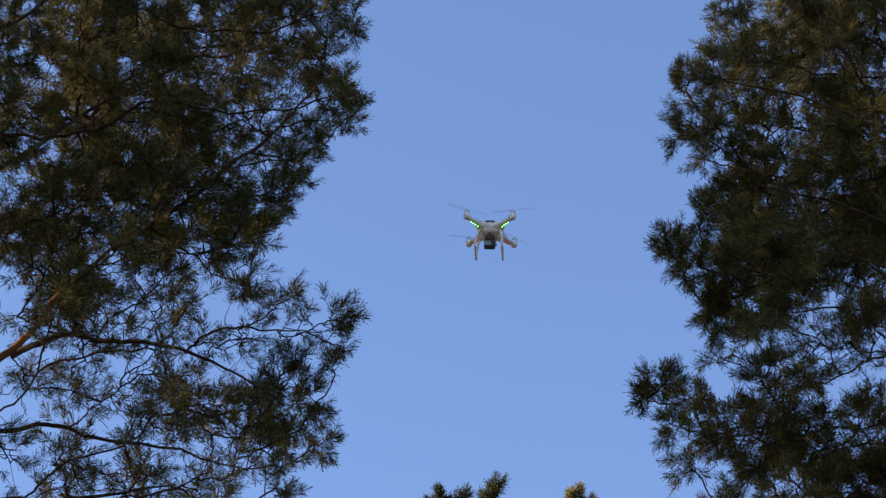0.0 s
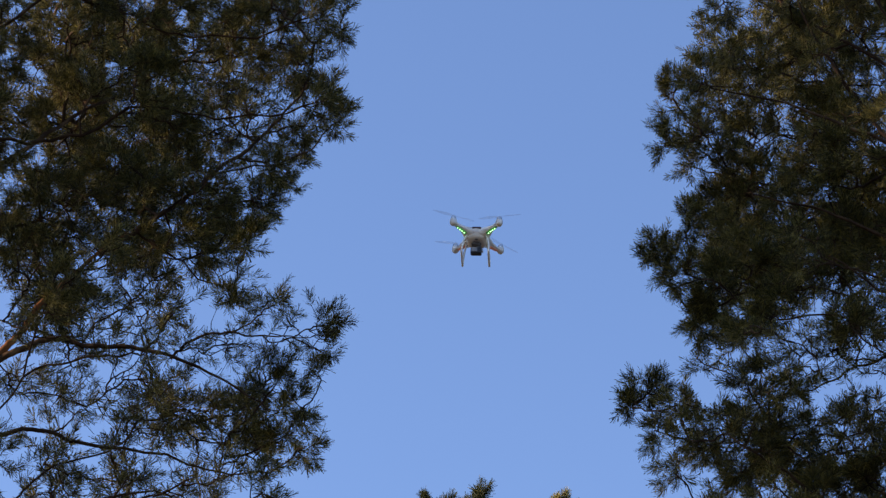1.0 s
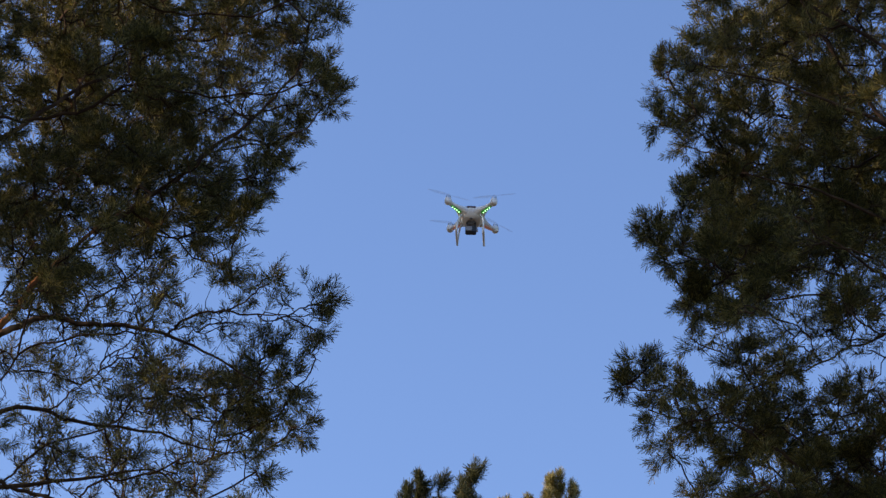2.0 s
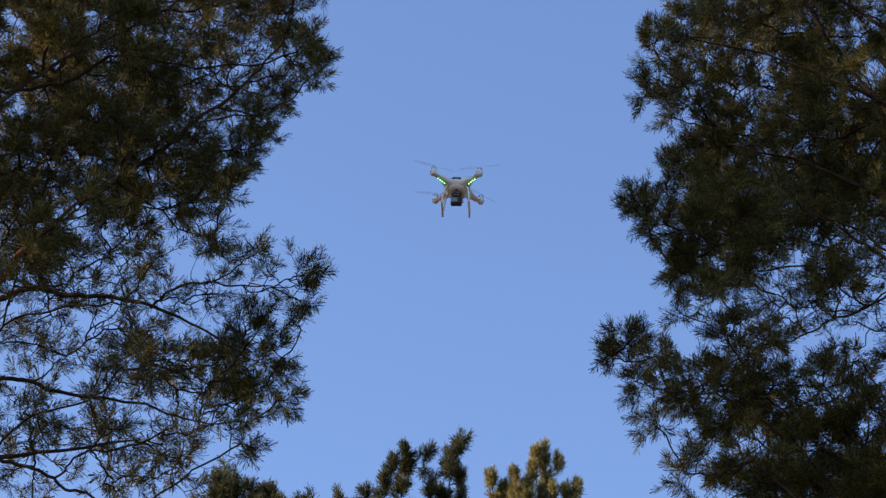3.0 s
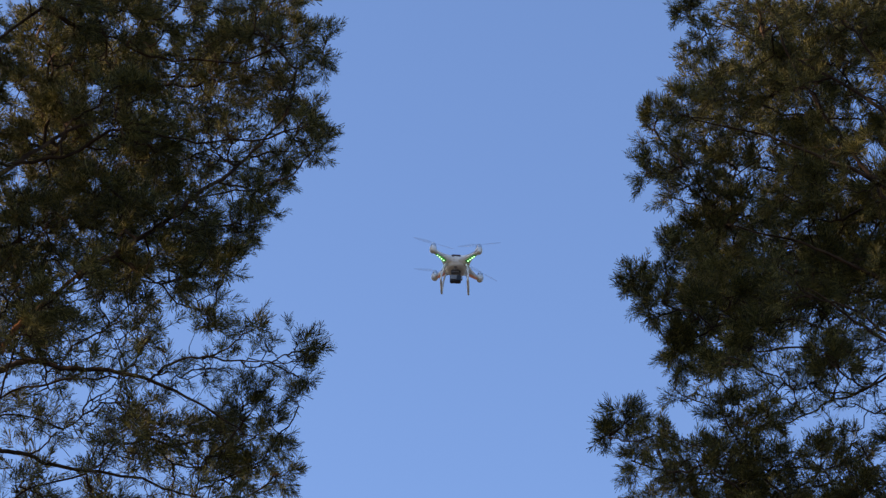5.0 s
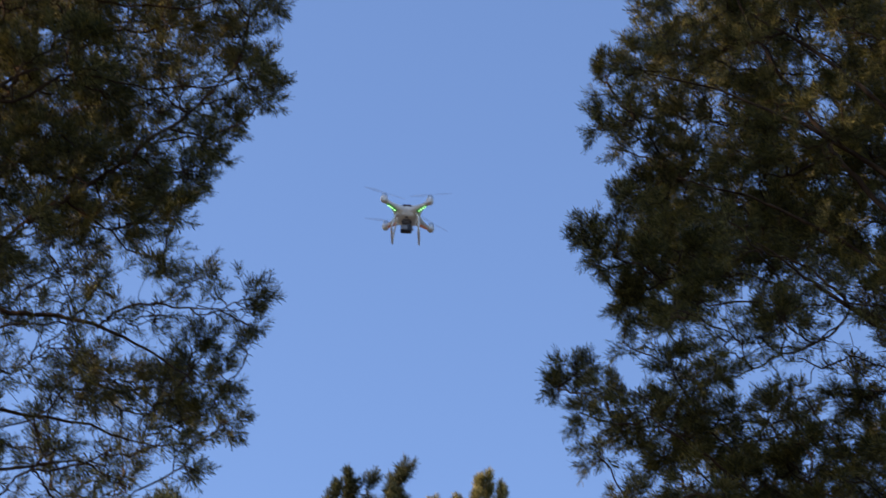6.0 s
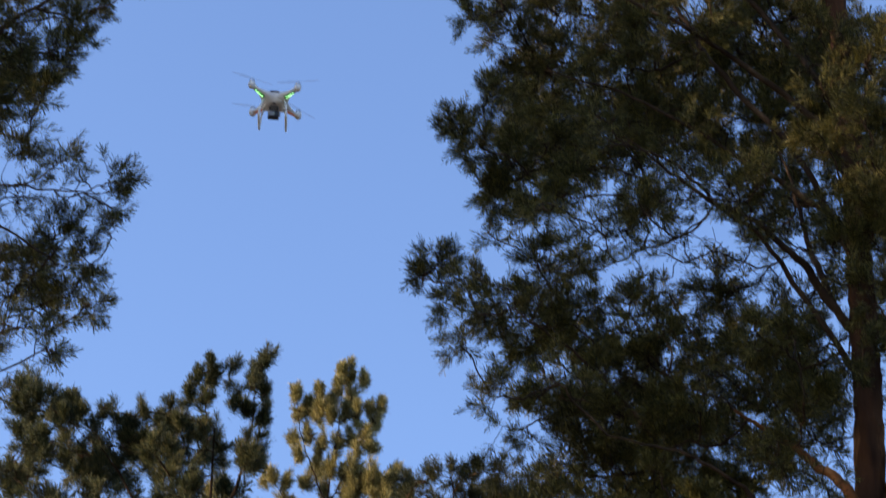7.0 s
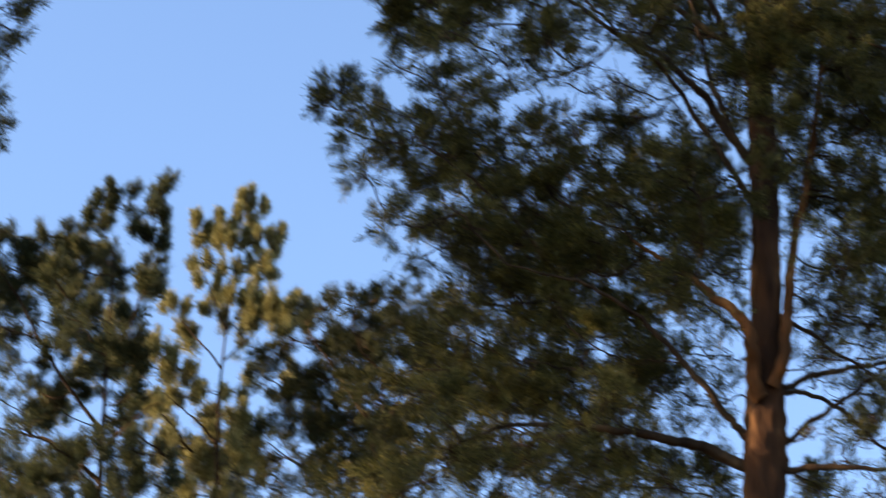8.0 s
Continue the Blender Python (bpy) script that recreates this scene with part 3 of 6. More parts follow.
right_pine = Pine('tall pine with a reddish forked trunk and dark spreading boughs',
    0.168, 0.055, [(2.95, 11.12, -0.15), (2.95, 11.12, 4.04), (3.04, 11.09, 5.87), (3.09, 11.08, 6.81), (3.13, 11.07, 7.37), (3.17, 11.05, 8.20), (3.19, 11.05, 8.79), (3.20, 11.05, 9.33), (3.21, 11.04, 10.06), (3.19, 11.05, 11.25), (3.15, 11.06, 12.59)], seed=2, needle=0.048, limb_bark=UPPER_BARK, fork=7.4, shoot=1.15, leafy=0.95, full=1.09)
right_pine.limb(0.029, 0.0040, [(3.01, 11.10, 6.97), (2.84, 11.08, 7.04), (2.60, 11.06, 7.06), (2.37, 11.05, 7.06), (2.08, 11.04, 7.07), (1.80, 11.02, 7.03), (1.46, 11.00, 6.90)])
right_pine.limb(0.021, 0.0040, [(3.04, 11.09, 7.09), (2.92, 11.04, 7.21), (2.77, 10.99, 7.37), (2.51, 10.97, 7.62), (2.31, 10.93, 7.75), (2.07, 10.89, 7.84), (1.77, 10.86, 7.89)])
right_pine.limb(0.043, 0.0059, [(3.09, 11.00, 7.30), (3.05, 10.97, 7.49), (3.00, 10.97, 7.70), (2.86, 10.99, 7.87), (2.69, 11.02, 8.03), (2.46, 11.03, 8.19)])
right_pine.limb(0.025, 0.0040, [(3.14, 11.06, 8.76), (3.00, 11.02, 8.93), (2.84, 10.97, 9.10), (2.65, 10.93, 9.28), (2.40, 10.91, 9.41), (2.15, 10.87, 9.55), (1.87, 10.84, 9.76)])
right_pine.limb(0.021, 0.0040, [(3.07, 11.08, 8.87), (2.99, 11.18, 9.25), (2.96, 11.27, 9.57), (2.93, 11.35, 9.94), (2.84, 11.45, 10.40)])
right_pine.limb(0.034, 0.0080, [(3.14, 10.97, 7.36), (3.20, 10.92, 7.56), (3.27, 10.95, 7.83), (3.35, 11.02, 8.14), (3.43, 11.08, 8.49), (3.49, 11.10, 8.87), (3.55, 11.12, 9.29), (3.63, 11.14, 9.80)])
right_pine.limb(0.019, 0.0080, [(3.18, 11.05, 7.37), (3.35, 11.05, 7.46), (3.53, 11.05, 7.54), (3.76, 11.03, 7.57), (4.00, 11.00, 7.60)])
right_pine.limb(0.014, 0.0060, [(3.20, 11.05, 7.38), (3.41, 11.09, 7.36), (3.59, 11.13, 7.27), (3.77, 11.18, 7.14), (3.98, 11.21, 7.03)])
right_pine.limb(0.021, 0.0040, [(3.14, 11.06, 6.93), (3.34, 10.94, 6.90), (3.62, 10.77, 6.83), (3.93, 10.59, 6.74)])
right_pine.limb(0.016, 0.0080, [(3.16, 11.06, 7.05), (3.33, 11.03, 7.21), (3.53, 11.00, 7.37), (3.74, 10.96, 7.53), (3.95, 10.91, 7.68)])
right_pine.limb(0.012, 0.0060, [(3.21, 11.04, 7.82), (3.35, 11.00, 7.71), (3.53, 10.94, 7.54), (3.70, 10.89, 7.36)])
right_pine.limb(0.021, 0.0033, [(3.20, 11.05, 9.33), (2.89, 10.98, 9.52), (2.42, 10.94, 9.78), (1.94, 10.88, 10.03), (1.46, 10.80, 10.14)])
right_pine.limb(0.021, 0.0033, [(3.21, 11.04, 9.94), (2.77, 11.01, 10.34), (2.28, 10.96, 10.65), (1.79, 10.90, 10.86), (1.30, 10.82, 10.90)])
right_pine.limb(0.021, 0.0033, [(3.20, 11.05, 10.22), (2.84, 11.20, 10.94), (2.38, 11.35, 11.62), (1.89, 11.50, 12.12), (1.48, 11.61, 12.44)])
right_pine.limb(0.008, 0.0017, [(2.47, 11.23, 9.65), (2.29, 11.15, 9.35), (2.06, 11.07, 9.16), (1.80, 10.99, 8.94), (1.37, 10.93, 8.75), (1.00, 10.85, 8.80)])
right_pine.limb(0.014, 0.0026, [(2.15, 11.30, 8.07), (1.82, 11.12, 8.35), (1.55, 10.92, 8.48), (1.29, 10.72, 8.47)])
right_pine.limb(0.022, 0.006, [(3.20, 11.05, 9.15), (2.91, 11.00, 9.84), (2.64, 11.05, 10.22), (2.43, 11.10, 10.61), (2.34, 11.10, 10.79), (2.23, 11.10, 11.02), (2.10, 11.10, 11.27), (1.95, 11.10, 11.55), (1.82, 11.10, 12.03)])
right_pine.limb(0.018, 0.004, [(3.16, 11.05, 8.40), (2.70, 10.90, 9.13), (2.47, 10.85, 9.30), (2.31, 10.80, 9.42), (2.11, 10.75, 9.55), (1.93, 10.75, 9.63), (1.78, 10.75, 9.66)])
right_pine.bough(1.47, 11.41, 12.09, 0.14, 0.16, 1.2)
right_pine.bough(1.35, 11.42, 12.26, 0.11, 0.09, 1.2)
right_pine.bough(1.13, 11.44, 11.35, 0.13, 0.14, 1.2)
right_pine.bough(1.08, 11.45, 11.00, 0.09, 0.12, 1)
right_pine.bough(1.26, 10.82, 10.93, 0.16, 0.11, 1)
right_pine.bough(1.30, 11.47, 11.10, 0.20, 0.17, 1)
right_pine.bough(1.35, 12.55, 11.90, 0.20, 0.16, 1, True)
right_pine.bough(1.28, 11.97, 11.26, 0.10, 0.10, 0.88)
right_pine.bough(0.99, 11.46, 10.19, 0.11, 0.10, 1.2)
right_pine.bough(1.13, 10.94, 9.97, 0.14, 0.12, 1.2)
right_pine.bough(1.11, 11.09, 9.81, 0.12, 0.09, 1.2)
right_pine.bough(1.41, 11.91, 10.89, 0.20, 0.17, 1)
right_pine.bough(1.53, 12.70, 11.43, 0.20, 0.16, 1, True)
right_pine.bough(1.22, 11.43, 9.72, 0.12, 0.13, 1.2)
right_pine.bough(1.31, 11.18, 9.81, 0.16, 0.14, 1)
right_pine.bough(1.38, 10.82, 9.26, 0.15, 0.15, 1)
right_pine.bough(1.22, 11.44, 9.47, 0.06, 0.09, 0.75)
right_pine.bough(0.97, 11.46, 9.28, 0.12, 0.10, 1.5)
right_pine.bough(0.86, 11.47, 9.17, 0.09, 0.09, 1.2)
right_pine.bough(1.07, 11.12, 8.95, 0.14, 0.12, 1.1)
right_pine.bough(1.01, 11.93, 9.31, 0.12, 0.10, 1)
right_pine.bough(1.10, 11.08, 8.67, 0.15, 0.13, 0.8)
right_pine.bough(1.79, 11.11, 11.88, 0.31, 0.24, 0.8)
right_pine.bough(2.00, 12.54, 13.23, 0.31, 0.24, 0.8, True)
right_pine.bough(2.16, 13.53, 14.02, 0.36, 0.28, 0.8, True)
right_pine.bough(2.13, 10.74, 11.70, 0.33, 0.23, 1.1)
right_pine.bough(2.38, 12.60, 13.30, 0.35, 0.25, 1.1, True)
right_pine.bough(2.72, 13.43, 14.12, 0.40, 0.28, 1.1, True)
right_pine.bough(2.57, 11.10, 11.96, 0.31, 0.28, 1.1)
right_pine.bough(2.94, 12.30, 12.96, 0.31, 0.28, 1.1, True)
right_pine.bough(3.05, 13.36, 14.01, 0.36, 0.32, 1.1, True)
right_pine.bough(1.75, 11.91, 12.04, 0.29, 0.20, 0.8)
right_pine.bough(1.90, 12.67, 12.70, 0.27, 0.19, 0.8, True)
right_pine.bough(1.96, 13.56, 13.51, 0.31, 0.21, 0.8, True)
right_pine.bough(1.96, 10.89, 11.25, 0.20, 0.15, 0.6)
right_pine.bough(2.17, 12.59, 12.72, 0.21, 0.15, 0.6, True)
right_pine.bough(2.43, 10.89, 11.36, 0.17, 0.17, 0.7)
right_pine.bough(1.73, 11.87, 11.50, 0.31, 0.21, 0.8)
right_pine.bough(1.74, 12.68, 12.05, 0.30, 0.20, 0.8, True)
right_pine.bough(2.00, 13.55, 12.81, 0.34, 0.23, 0.8, True)
right_pine.bough(2.12, 11.95, 11.54, 0.32, 0.21, 0.8)
right_pine.bough(2.33, 12.64, 12.09, 0.30, 0.20, 0.8, True)
right_pine.bough(2.32, 13.50, 12.77, 0.34, 0.23, 0.8, True)
right_pine.bough(2.28, 10.74, 10.47, 0.29, 0.22, 1.1)
right_pine.bough(2.62, 12.54, 11.91, 0.30, 0.23, 1.1, True)
right_pine.bough(2.85, 13.40, 12.69, 0.34, 0.26, 1.1, True)
right_pine.bough(1.74, 12.08, 11.13, 0.31, 0.24, 0.96)
right_pine.bough(1.86, 12.75, 11.70, 0.30, 0.23, 0.96, True)
right_pine.bough(1.91, 13.57, 12.23, 0.33, 0.26, 0.96, True)
right_pine.bough(1.99, 11.29, 10.61, 0.33, 0.26, 0.96)
right_pine.bough(2.25, 12.41, 11.55, 0.33, 0.26, 0.96, True)
right_pine.bough(2.33, 13.50, 12.36, 0.37, 0.30, 0.96, True)
right_pine.bough(2.47, 11.75, 10.87, 0.34, 0.27, 0.96)
right_pine.bough(2.56, 12.54, 11.41, 0.33, 0.26, 0.96, True)
right_pine.bough(2.87, 13.40, 12.11, 0.37, 0.30, 0.96, True)
right_pine.bough(2.84, 11.68, 11.09, 0.31, 0.34, 0.8)
right_pine.bough(2.93, 12.47, 11.69, 0.30, 0.33, 0.8, True)
right_pine.bough(3.30, 13.30, 12.50, 0.34, 0.37, 0.8, True)
right_pine.bough(2.73, 10.80, 11.21, 0.26, 0.30, 0.8)
right_pine.bough(3.07, 12.37, 12.60, 0.27, 0.31, 0.8, True)
right_pine.bough(3.34, 13.29, 13.43, 0.31, 0.35, 0.8, True)
right_pine.bough(1.69, 11.82, 10.46, 0.27, 0.20, 0.96)
right_pine.bough(1.70, 12.66, 11.20, 0.26, 0.19, 0.96, True)
right_pine.bough(1.88, 13.57, 11.84, 0.29, 0.22, 0.96, True)
right_pine.bough(1.82, 10.66, 9.60, 0.24, 0.18, 0.8)
right_pine.bough(2.26, 12.68, 11.03, 0.26, 0.19, 0.8, True)
right_pine.bough(2.25, 13.51, 11.75, 0.29, 0.22, 0.8, True)
right_pine.bough(2.19, 10.99, 9.83, 0.25, 0.19, 0.8)
right_pine.bough(2.45, 12.48, 10.99, 0.26, 0.19, 0.8, True)
right_pine.bough(2.69, 13.43, 11.65, 0.29, 0.22, 0.8, True)
right_pine.bough(1.58, 11.17, 9.58, 0.16, 0.14, 0.9)
right_pine.bough(1.68, 10.88, 9.20, 0.15, 0.15, 0.7)
right_pine.bough(1.99, 11.05, 9.49, 0.15, 0.12, 1)
right_pine.bough(2.22, 10.67, 9.30, 0.15, 0.12, 0.5)
right_pine.bough(1.51, 11.49, 9.28, 0.19, 0.16, 1.1)
right_pine.bough(1.70, 12.52, 10.00, 0.18, 0.15, 1.1, True)
right_pine.bough(1.62, 10.71, 8.83, 0.15, 0.12, 1.1)
right_pine.bough(1.28, 10.91, 8.64, 0.21, 0.15, 0.8)
right_pine.bough(1.47, 12.72, 9.78, 0.22, 0.15, 0.8, True)
right_pine.bough(1.71, 11.83, 9.21, 0.25, 0.19, 0.8)
right_pine.bough(1.80, 12.65, 9.67, 0.24, 0.18, 0.8, True)
right_pine.bough(1.98, 13.56, 10.33, 0.28, 0.21, 0.8, True)
right_pine.bough(1.94, 11.13, 8.81, 0.24, 0.15, 0.8)
right_pine.bough(2.17, 12.49, 9.65, 0.24, 0.15, 0.8, True)
right_pine.bough(2.34, 13.50, 10.31, 0.28, 0.17, 0.8, True)
right_pine.bough(2.20, 11.22, 8.96, 0.21, 0.12, 0.8)
right_pine.bough(2.38, 12.40, 9.72, 0.21, 0.12, 0.8, True)
right_pine.bough(2.55, 11.53, 9.29, 0.19, 0.13, 1)
right_pine.bough(2.66, 12.44, 9.91, 0.18, 0.12, 1, True)
right_pine.bough(2.27, 11.15, 9.35, 0.12, 0.09, 0.62)
right_pine.bough(1.94, 11.95, 13.11, 0.41, 0.23, 0.8)
right_pine.bough(2.16, 12.66, 13.84, 0.40, 0.22, 0.8, True)
right_pine.bough(2.26, 13.51, 14.55, 0.44, 0.24, 0.8, True)
right_pine.bough(2.35, 10.87, 12.20, 0.38, 0.21, 0.8)
right_pine.bough(2.69, 12.47, 13.87, 0.39, 0.21, 0.8, True)
right_pine.bough(2.94, 13.38, 14.61, 0.44, 0.24, 0.8, True)
right_pine.bough(1.32, 12.05, 9.27, 0.16, 0.15, 1)
right_pine.bough(1.40, 11.89, 8.95, 0.16, 0.16, 1)
right_pine.bough(1.59, 11.66, 9.13, 0.19, 0.16, 0.9)
right_pine.bough(1.76, 12.58, 9.71, 0.18, 0.15, 0.9, True)
right_pine.bough(1.16, 10.80, 8.04, 0.14, 0.14, 0.9)
right_pine.bough(1.40, 11.56, 8.29, 0.15, 0.14, 0.8)
right_pine.bough(1.00, 10.66, 8.24, 0.08, 0.11, 0.75)
right_pine.bough(1.48, 10.83, 8.18, 0.23, 0.17, 0.96)
right_pine.bough(1.79, 12.70, 9.43, 0.24, 0.18, 0.96, True)
right_pine.bough(1.80, 13.58, 9.92, 0.27, 0.21, 0.96, True)
right_pine.bough(1.95, 11.95, 9.04, 0.22, 0.16, 0.88)
right_pine.bough(2.01, 12.69, 9.61, 0.21, 0.15, 0.88, True)
right_pine.bough(1.88, 11.90, 8.64, 0.28, 0.19, 0.96)
right_pine.bough(1.93, 12.67, 9.01, 0.27, 0.18, 0.96, True)
right_pine.bough(2.16, 13.53, 9.55, 0.30, 0.20, 0.96, True)
right_pine.bough(2.22, 12.02, 8.85, 0.26, 0.19, 0.96)
right_pine.bough(2.36, 12.67, 9.17, 0.24, 0.18, 0.96, True)
right_pine.bough(2.43, 13.48, 9.68, 0.27, 0.20, 0.96, True)
right_pine.bough(2.39, 11.27, 8.60, 0.24, 0.15, 0.8)
right_pine.bough(2.66, 12.32, 9.35, 0.24, 0.15, 0.8, True)
right_pine.bough(2.88, 13.39, 9.85, 0.27, 0.17, 0.8, True)
right_pine.bough(2.47, 10.51, 8.35, 0.17, 0.11, 1)
right_pine.bough(2.91, 12.55, 9.64, 0.18, 0.12, 1, True)
right_pine.bough(2.54, 11.75, 9.28, 0.22, 0.11, 0.8)
right_pine.bough(2.65, 12.53, 9.86, 0.22, 0.11, 0.8, True)
right_pine.bough(2.08, 10.90, 8.56, 0.21, 0.10, 0.9)
right_pine.bough(2.41, 12.53, 9.54, 0.21, 0.11, 0.9, True)
right_pine.bough(2.23, 11.11, 8.04, 0.26, 0.21, 0.96)
right_pine.bough(2.47, 12.43, 8.83, 0.27, 0.21, 0.96, True)
right_pine.bough(2.68, 13.44, 9.40, 0.30, 0.24, 0.96, True)
right_pine.bough(2.57, 11.45, 7.96, 0.19, 0.20, 1)
right_pine.bough(2.81, 12.56, 8.46, 0.21, 0.24, 1, True)
right_pine.bough(2.23, 11.14, 7.59, 0.20, 0.17, 0.88)
right_pine.bough(2.53, 12.40, 8.35, 0.20, 0.17, 0.88, True)
right_pine.bough(1.99, 11.64, 8.11, 0.27, 0.18, 0.8)
right_pine.bough(2.20, 12.53, 8.57, 0.26, 0.18, 0.8, True)
right_pine.bough(2.31, 13.50, 9.16, 0.30, 0.20, 0.8, True)
right_pine.bough(2.63, 11.43, 8.29, 0.24, 0.18, 0.8)
right_pine.bough(2.93, 12.35, 8.92, 0.24, 0.18, 0.8, True)
right_pine.bough(3.02, 13.36, 9.38, 0.27, 0.20, 0.8, True)
right_pine.bough(3.02, 11.79, 8.78, 0.19, 0.22, 1)
right_pine.bough(3.19, 12.46, 9.21, 0.18, 0.21, 1, True)
right_pine.bough(3.04, 11.45, 8.84, 0.12, 0.19, 1.2)
right_pine.bough(1.78, 10.85, 9.09, 0.18, 0.12, 0.5)
right_pine.bough(2.09, 10.93, 9.07, 0.18, 0.12, 0.4)
right_pine.bough(2.02, 10.83, 9.25, 0.18, 0.12, 0.9)
right_pine.bough(2.36, 12.57, 10.53, 0.19, 0.13, 0.9, True)
right_pine.bough(2.37, 10.81, 9.02, 0.21, 0.10, 0.4)
right_pine.bough(2.77, 11.48, 9.35, 0.16, 0.10, 0.5)
right_pine.bough(2.95, 11.86, 10.14, 0.20, 0.17, 1)
right_pine.bough(3.07, 12.52, 10.55, 0.19, 0.16, 1, True)
right_pine.bough(2.51, 11.08, 9.70, 0.22, 0.13, 0.8)
right_pine.bough(2.87, 12.33, 10.60, 0.22, 0.13, 0.8, True)
right_pine.bough(2.98, 10.72, 9.28, 0.15, 0.15, 0.9)
right_pine.bough(3.30, 10.54, 9.30, 0.21, 0.21, 0.96)
right_pine.bough(3.72, 12.23, 10.52, 0.22, 0.22, 0.96, True)
right_pine.bough(3.67, 10.70, 9.48, 0.22, 0.22, 0.96)
right_pine.bough(4.05, 12.01, 10.47, 0.22, 0.22, 0.96, True)
right_pine.bough(3.56, 10.64, 9.06, 0.24, 0.18, 0.96)
right_pine.bough(4.09, 12.04, 10.14, 0.25, 0.19, 0.96, True)
right_pine.bough(4.41, 12.97, 10.71, 0.28, 0.21, 0.96, True)
right_pine.bough(3.46, 11.13, 9.38, 0.16, 0.19, 1)
right_pine.bough(3.72, 10.83, 8.92, 0.18, 0.12, 0.9)
right_pine.bough(4.16, 11.92, 9.58, 0.18, 0.12, 0.9, True)
right_pine.bough(3.54, 11.04, 9.03, 0.15, 0.09, 0.7)
right_pine.bough(3.98, 10.76, 9.33, 0.22, 0.31, 0.8)
right_pine.bough(4.42, 11.81, 10.01, 0.21, 0.31, 0.8, True)
right_pine.bough(3.63, 10.74, 7.99, 0.15, 0.12, 1)
right_pine.bough(3.92, 11.21, 8.04, 0.15, 0.15, 1)
right_pine.bough(3.89, 11.60, 9.05, 0.19, 0.13, 0.3)
right_pine.bough(1.61, 11.33, 7.71, 0.23, 0.18, 0.8)
right_pine.bough(1.73, 12.50, 8.39, 0.23, 0.17, 0.8, True)
right_pine.bough(1.96, 13.56, 8.89, 0.27, 0.20, 0.8, True)
right_pine.bough(1.85, 12.09, 7.78, 0.28, 0.18, 0.96)
right_pine.bough(2.02, 12.73, 8.17, 0.26, 0.18, 0.96, True)
right_pine.bough(2.03, 13.55, 8.56, 0.30, 0.20, 0.96, True)
right_pine.bough(1.39, 10.91, 7.09, 0.25, 0.17, 0.88)
right_pine.bough(1.66, 12.69, 7.92, 0.26, 0.17, 0.88, True)
right_pine.bough(1.78, 13.58, 8.48, 0.29, 0.20, 0.88, True)
right_pine.bough(2.10, 11.90, 7.71, 0.24, 0.15, 0.88)
right_pine.bough(2.19, 12.65, 8.10, 0.23, 0.15, 0.88, True)
right_pine.bough(2.41, 13.49, 8.59, 0.26, 0.16, 0.88, True)
right_pine.bough(2.18, 10.63, 7.08, 0.16, 0.11, 0.9)
right_pine.bough(2.64, 12.59, 8.14, 0.18, 0.12, 0.9, True)
right_pine.bough(1.48, 11.17, 6.92, 0.25, 0.14, 0.8)
right_pine.bough(1.69, 12.58, 7.55, 0.26, 0.14, 0.8, True)
right_pine.bough(1.74, 13.59, 8.09, 0.29, 0.16, 0.8, True)
right_pine.bough(1.83, 11.25, 6.92, 0.28, 0.14, 0.8)
right_pine.bough(2.03, 12.48, 7.56, 0.28, 0.14, 0.8, True)
right_pine.bough(2.22, 13.52, 7.93, 0.32, 0.16, 0.8, True)
right_pine.bough(2.21, 11.11, 6.85, 0.25, 0.11, 0.8)
right_pine.bough(2.48, 12.42, 7.55, 0.26, 0.11, 0.8, True)
right_pine.bough(2.64, 13.44, 7.93, 0.29, 0.13, 0.8, True)
right_pine.bough(2.48, 10.59, 6.61, 0.22, 0.11, 0.5)
right_pine.bough(2.95, 11.76, 8.04, 0.15, 0.15, 0.4)
right_pine.bough(3.54, 11.63, 7.15, 0.18, 0.12, 0.5)
right_pine.bough(3.38, 10.31, 6.49, 0.16, 0.13, 0.6)
right_pine.bough(4.09, 12.19, 7.41, 0.17, 0.14, 0.6, True)
right_pine.bough(1.34, 11.86, 7.04, 0.27, 0.18, 0.8)
right_pine.bough(1.48, 12.69, 7.46, 0.26, 0.17, 0.8, True)
right_pine.bough(1.56, 13.61, 7.82, 0.29, 0.19, 0.8, True)
right_pine.bough(1.78, 11.86, 6.91, 0.35, 0.15, 0.8)
right_pine.bough(1.86, 12.66, 7.21, 0.34, 0.14, 0.8, True)
right_pine.bough(2.10, 13.54, 7.64, 0.38, 0.16, 0.8, True)
right_pine.bough(3.68, 10.96, 7.17, 0.17, 0.14, 0.4)
right_pine.bough(2.52, 10.59, 7.64, 0.17, 0.17, 1)
right_pine.bough(2.98, 12.50, 8.77, 0.18, 0.18, 1, True)
right_pine.bough(2.81, 11.51, 7.57, 0.15, 0.15, 0.3)
right_pine.bough(2.62, 11.49, 7.35, 0.21, 0.12, 0.35)
right_pine.bough(2.89, 11.24, 8.17, 0.15, 0.15, 0.8)
right_pine.bough(2.78, 10.63, 7.57, 0.11, 0.14, 0.5)
right_pine.bough(2.85, 11.38, 7.18, 0.18, 0.12, 0.3)
right_pine.bough(3.01, 11.32, 7.68, 0.09, 0.15, 0.38)
right_pine.bough(2.31, 10.74, 7.14, 0.17, 0.14, 0.9)
right_pine.bough(2.77, 12.50, 8.03, 0.17, 0.15, 0.9, True)
right_pine.bough(1.97, 10.72, 6.86, 0.22, 0.14, 0.8)
right_pine.bough(2.40, 12.61, 7.88, 0.23, 0.14, 0.8, True)
right_pine.bough(2.45, 13.48, 8.18, 0.26, 0.16, 0.8, True)
right_pine.bough(2.39, 11.41, 7.16, 0.23, 0.12, 0.5)
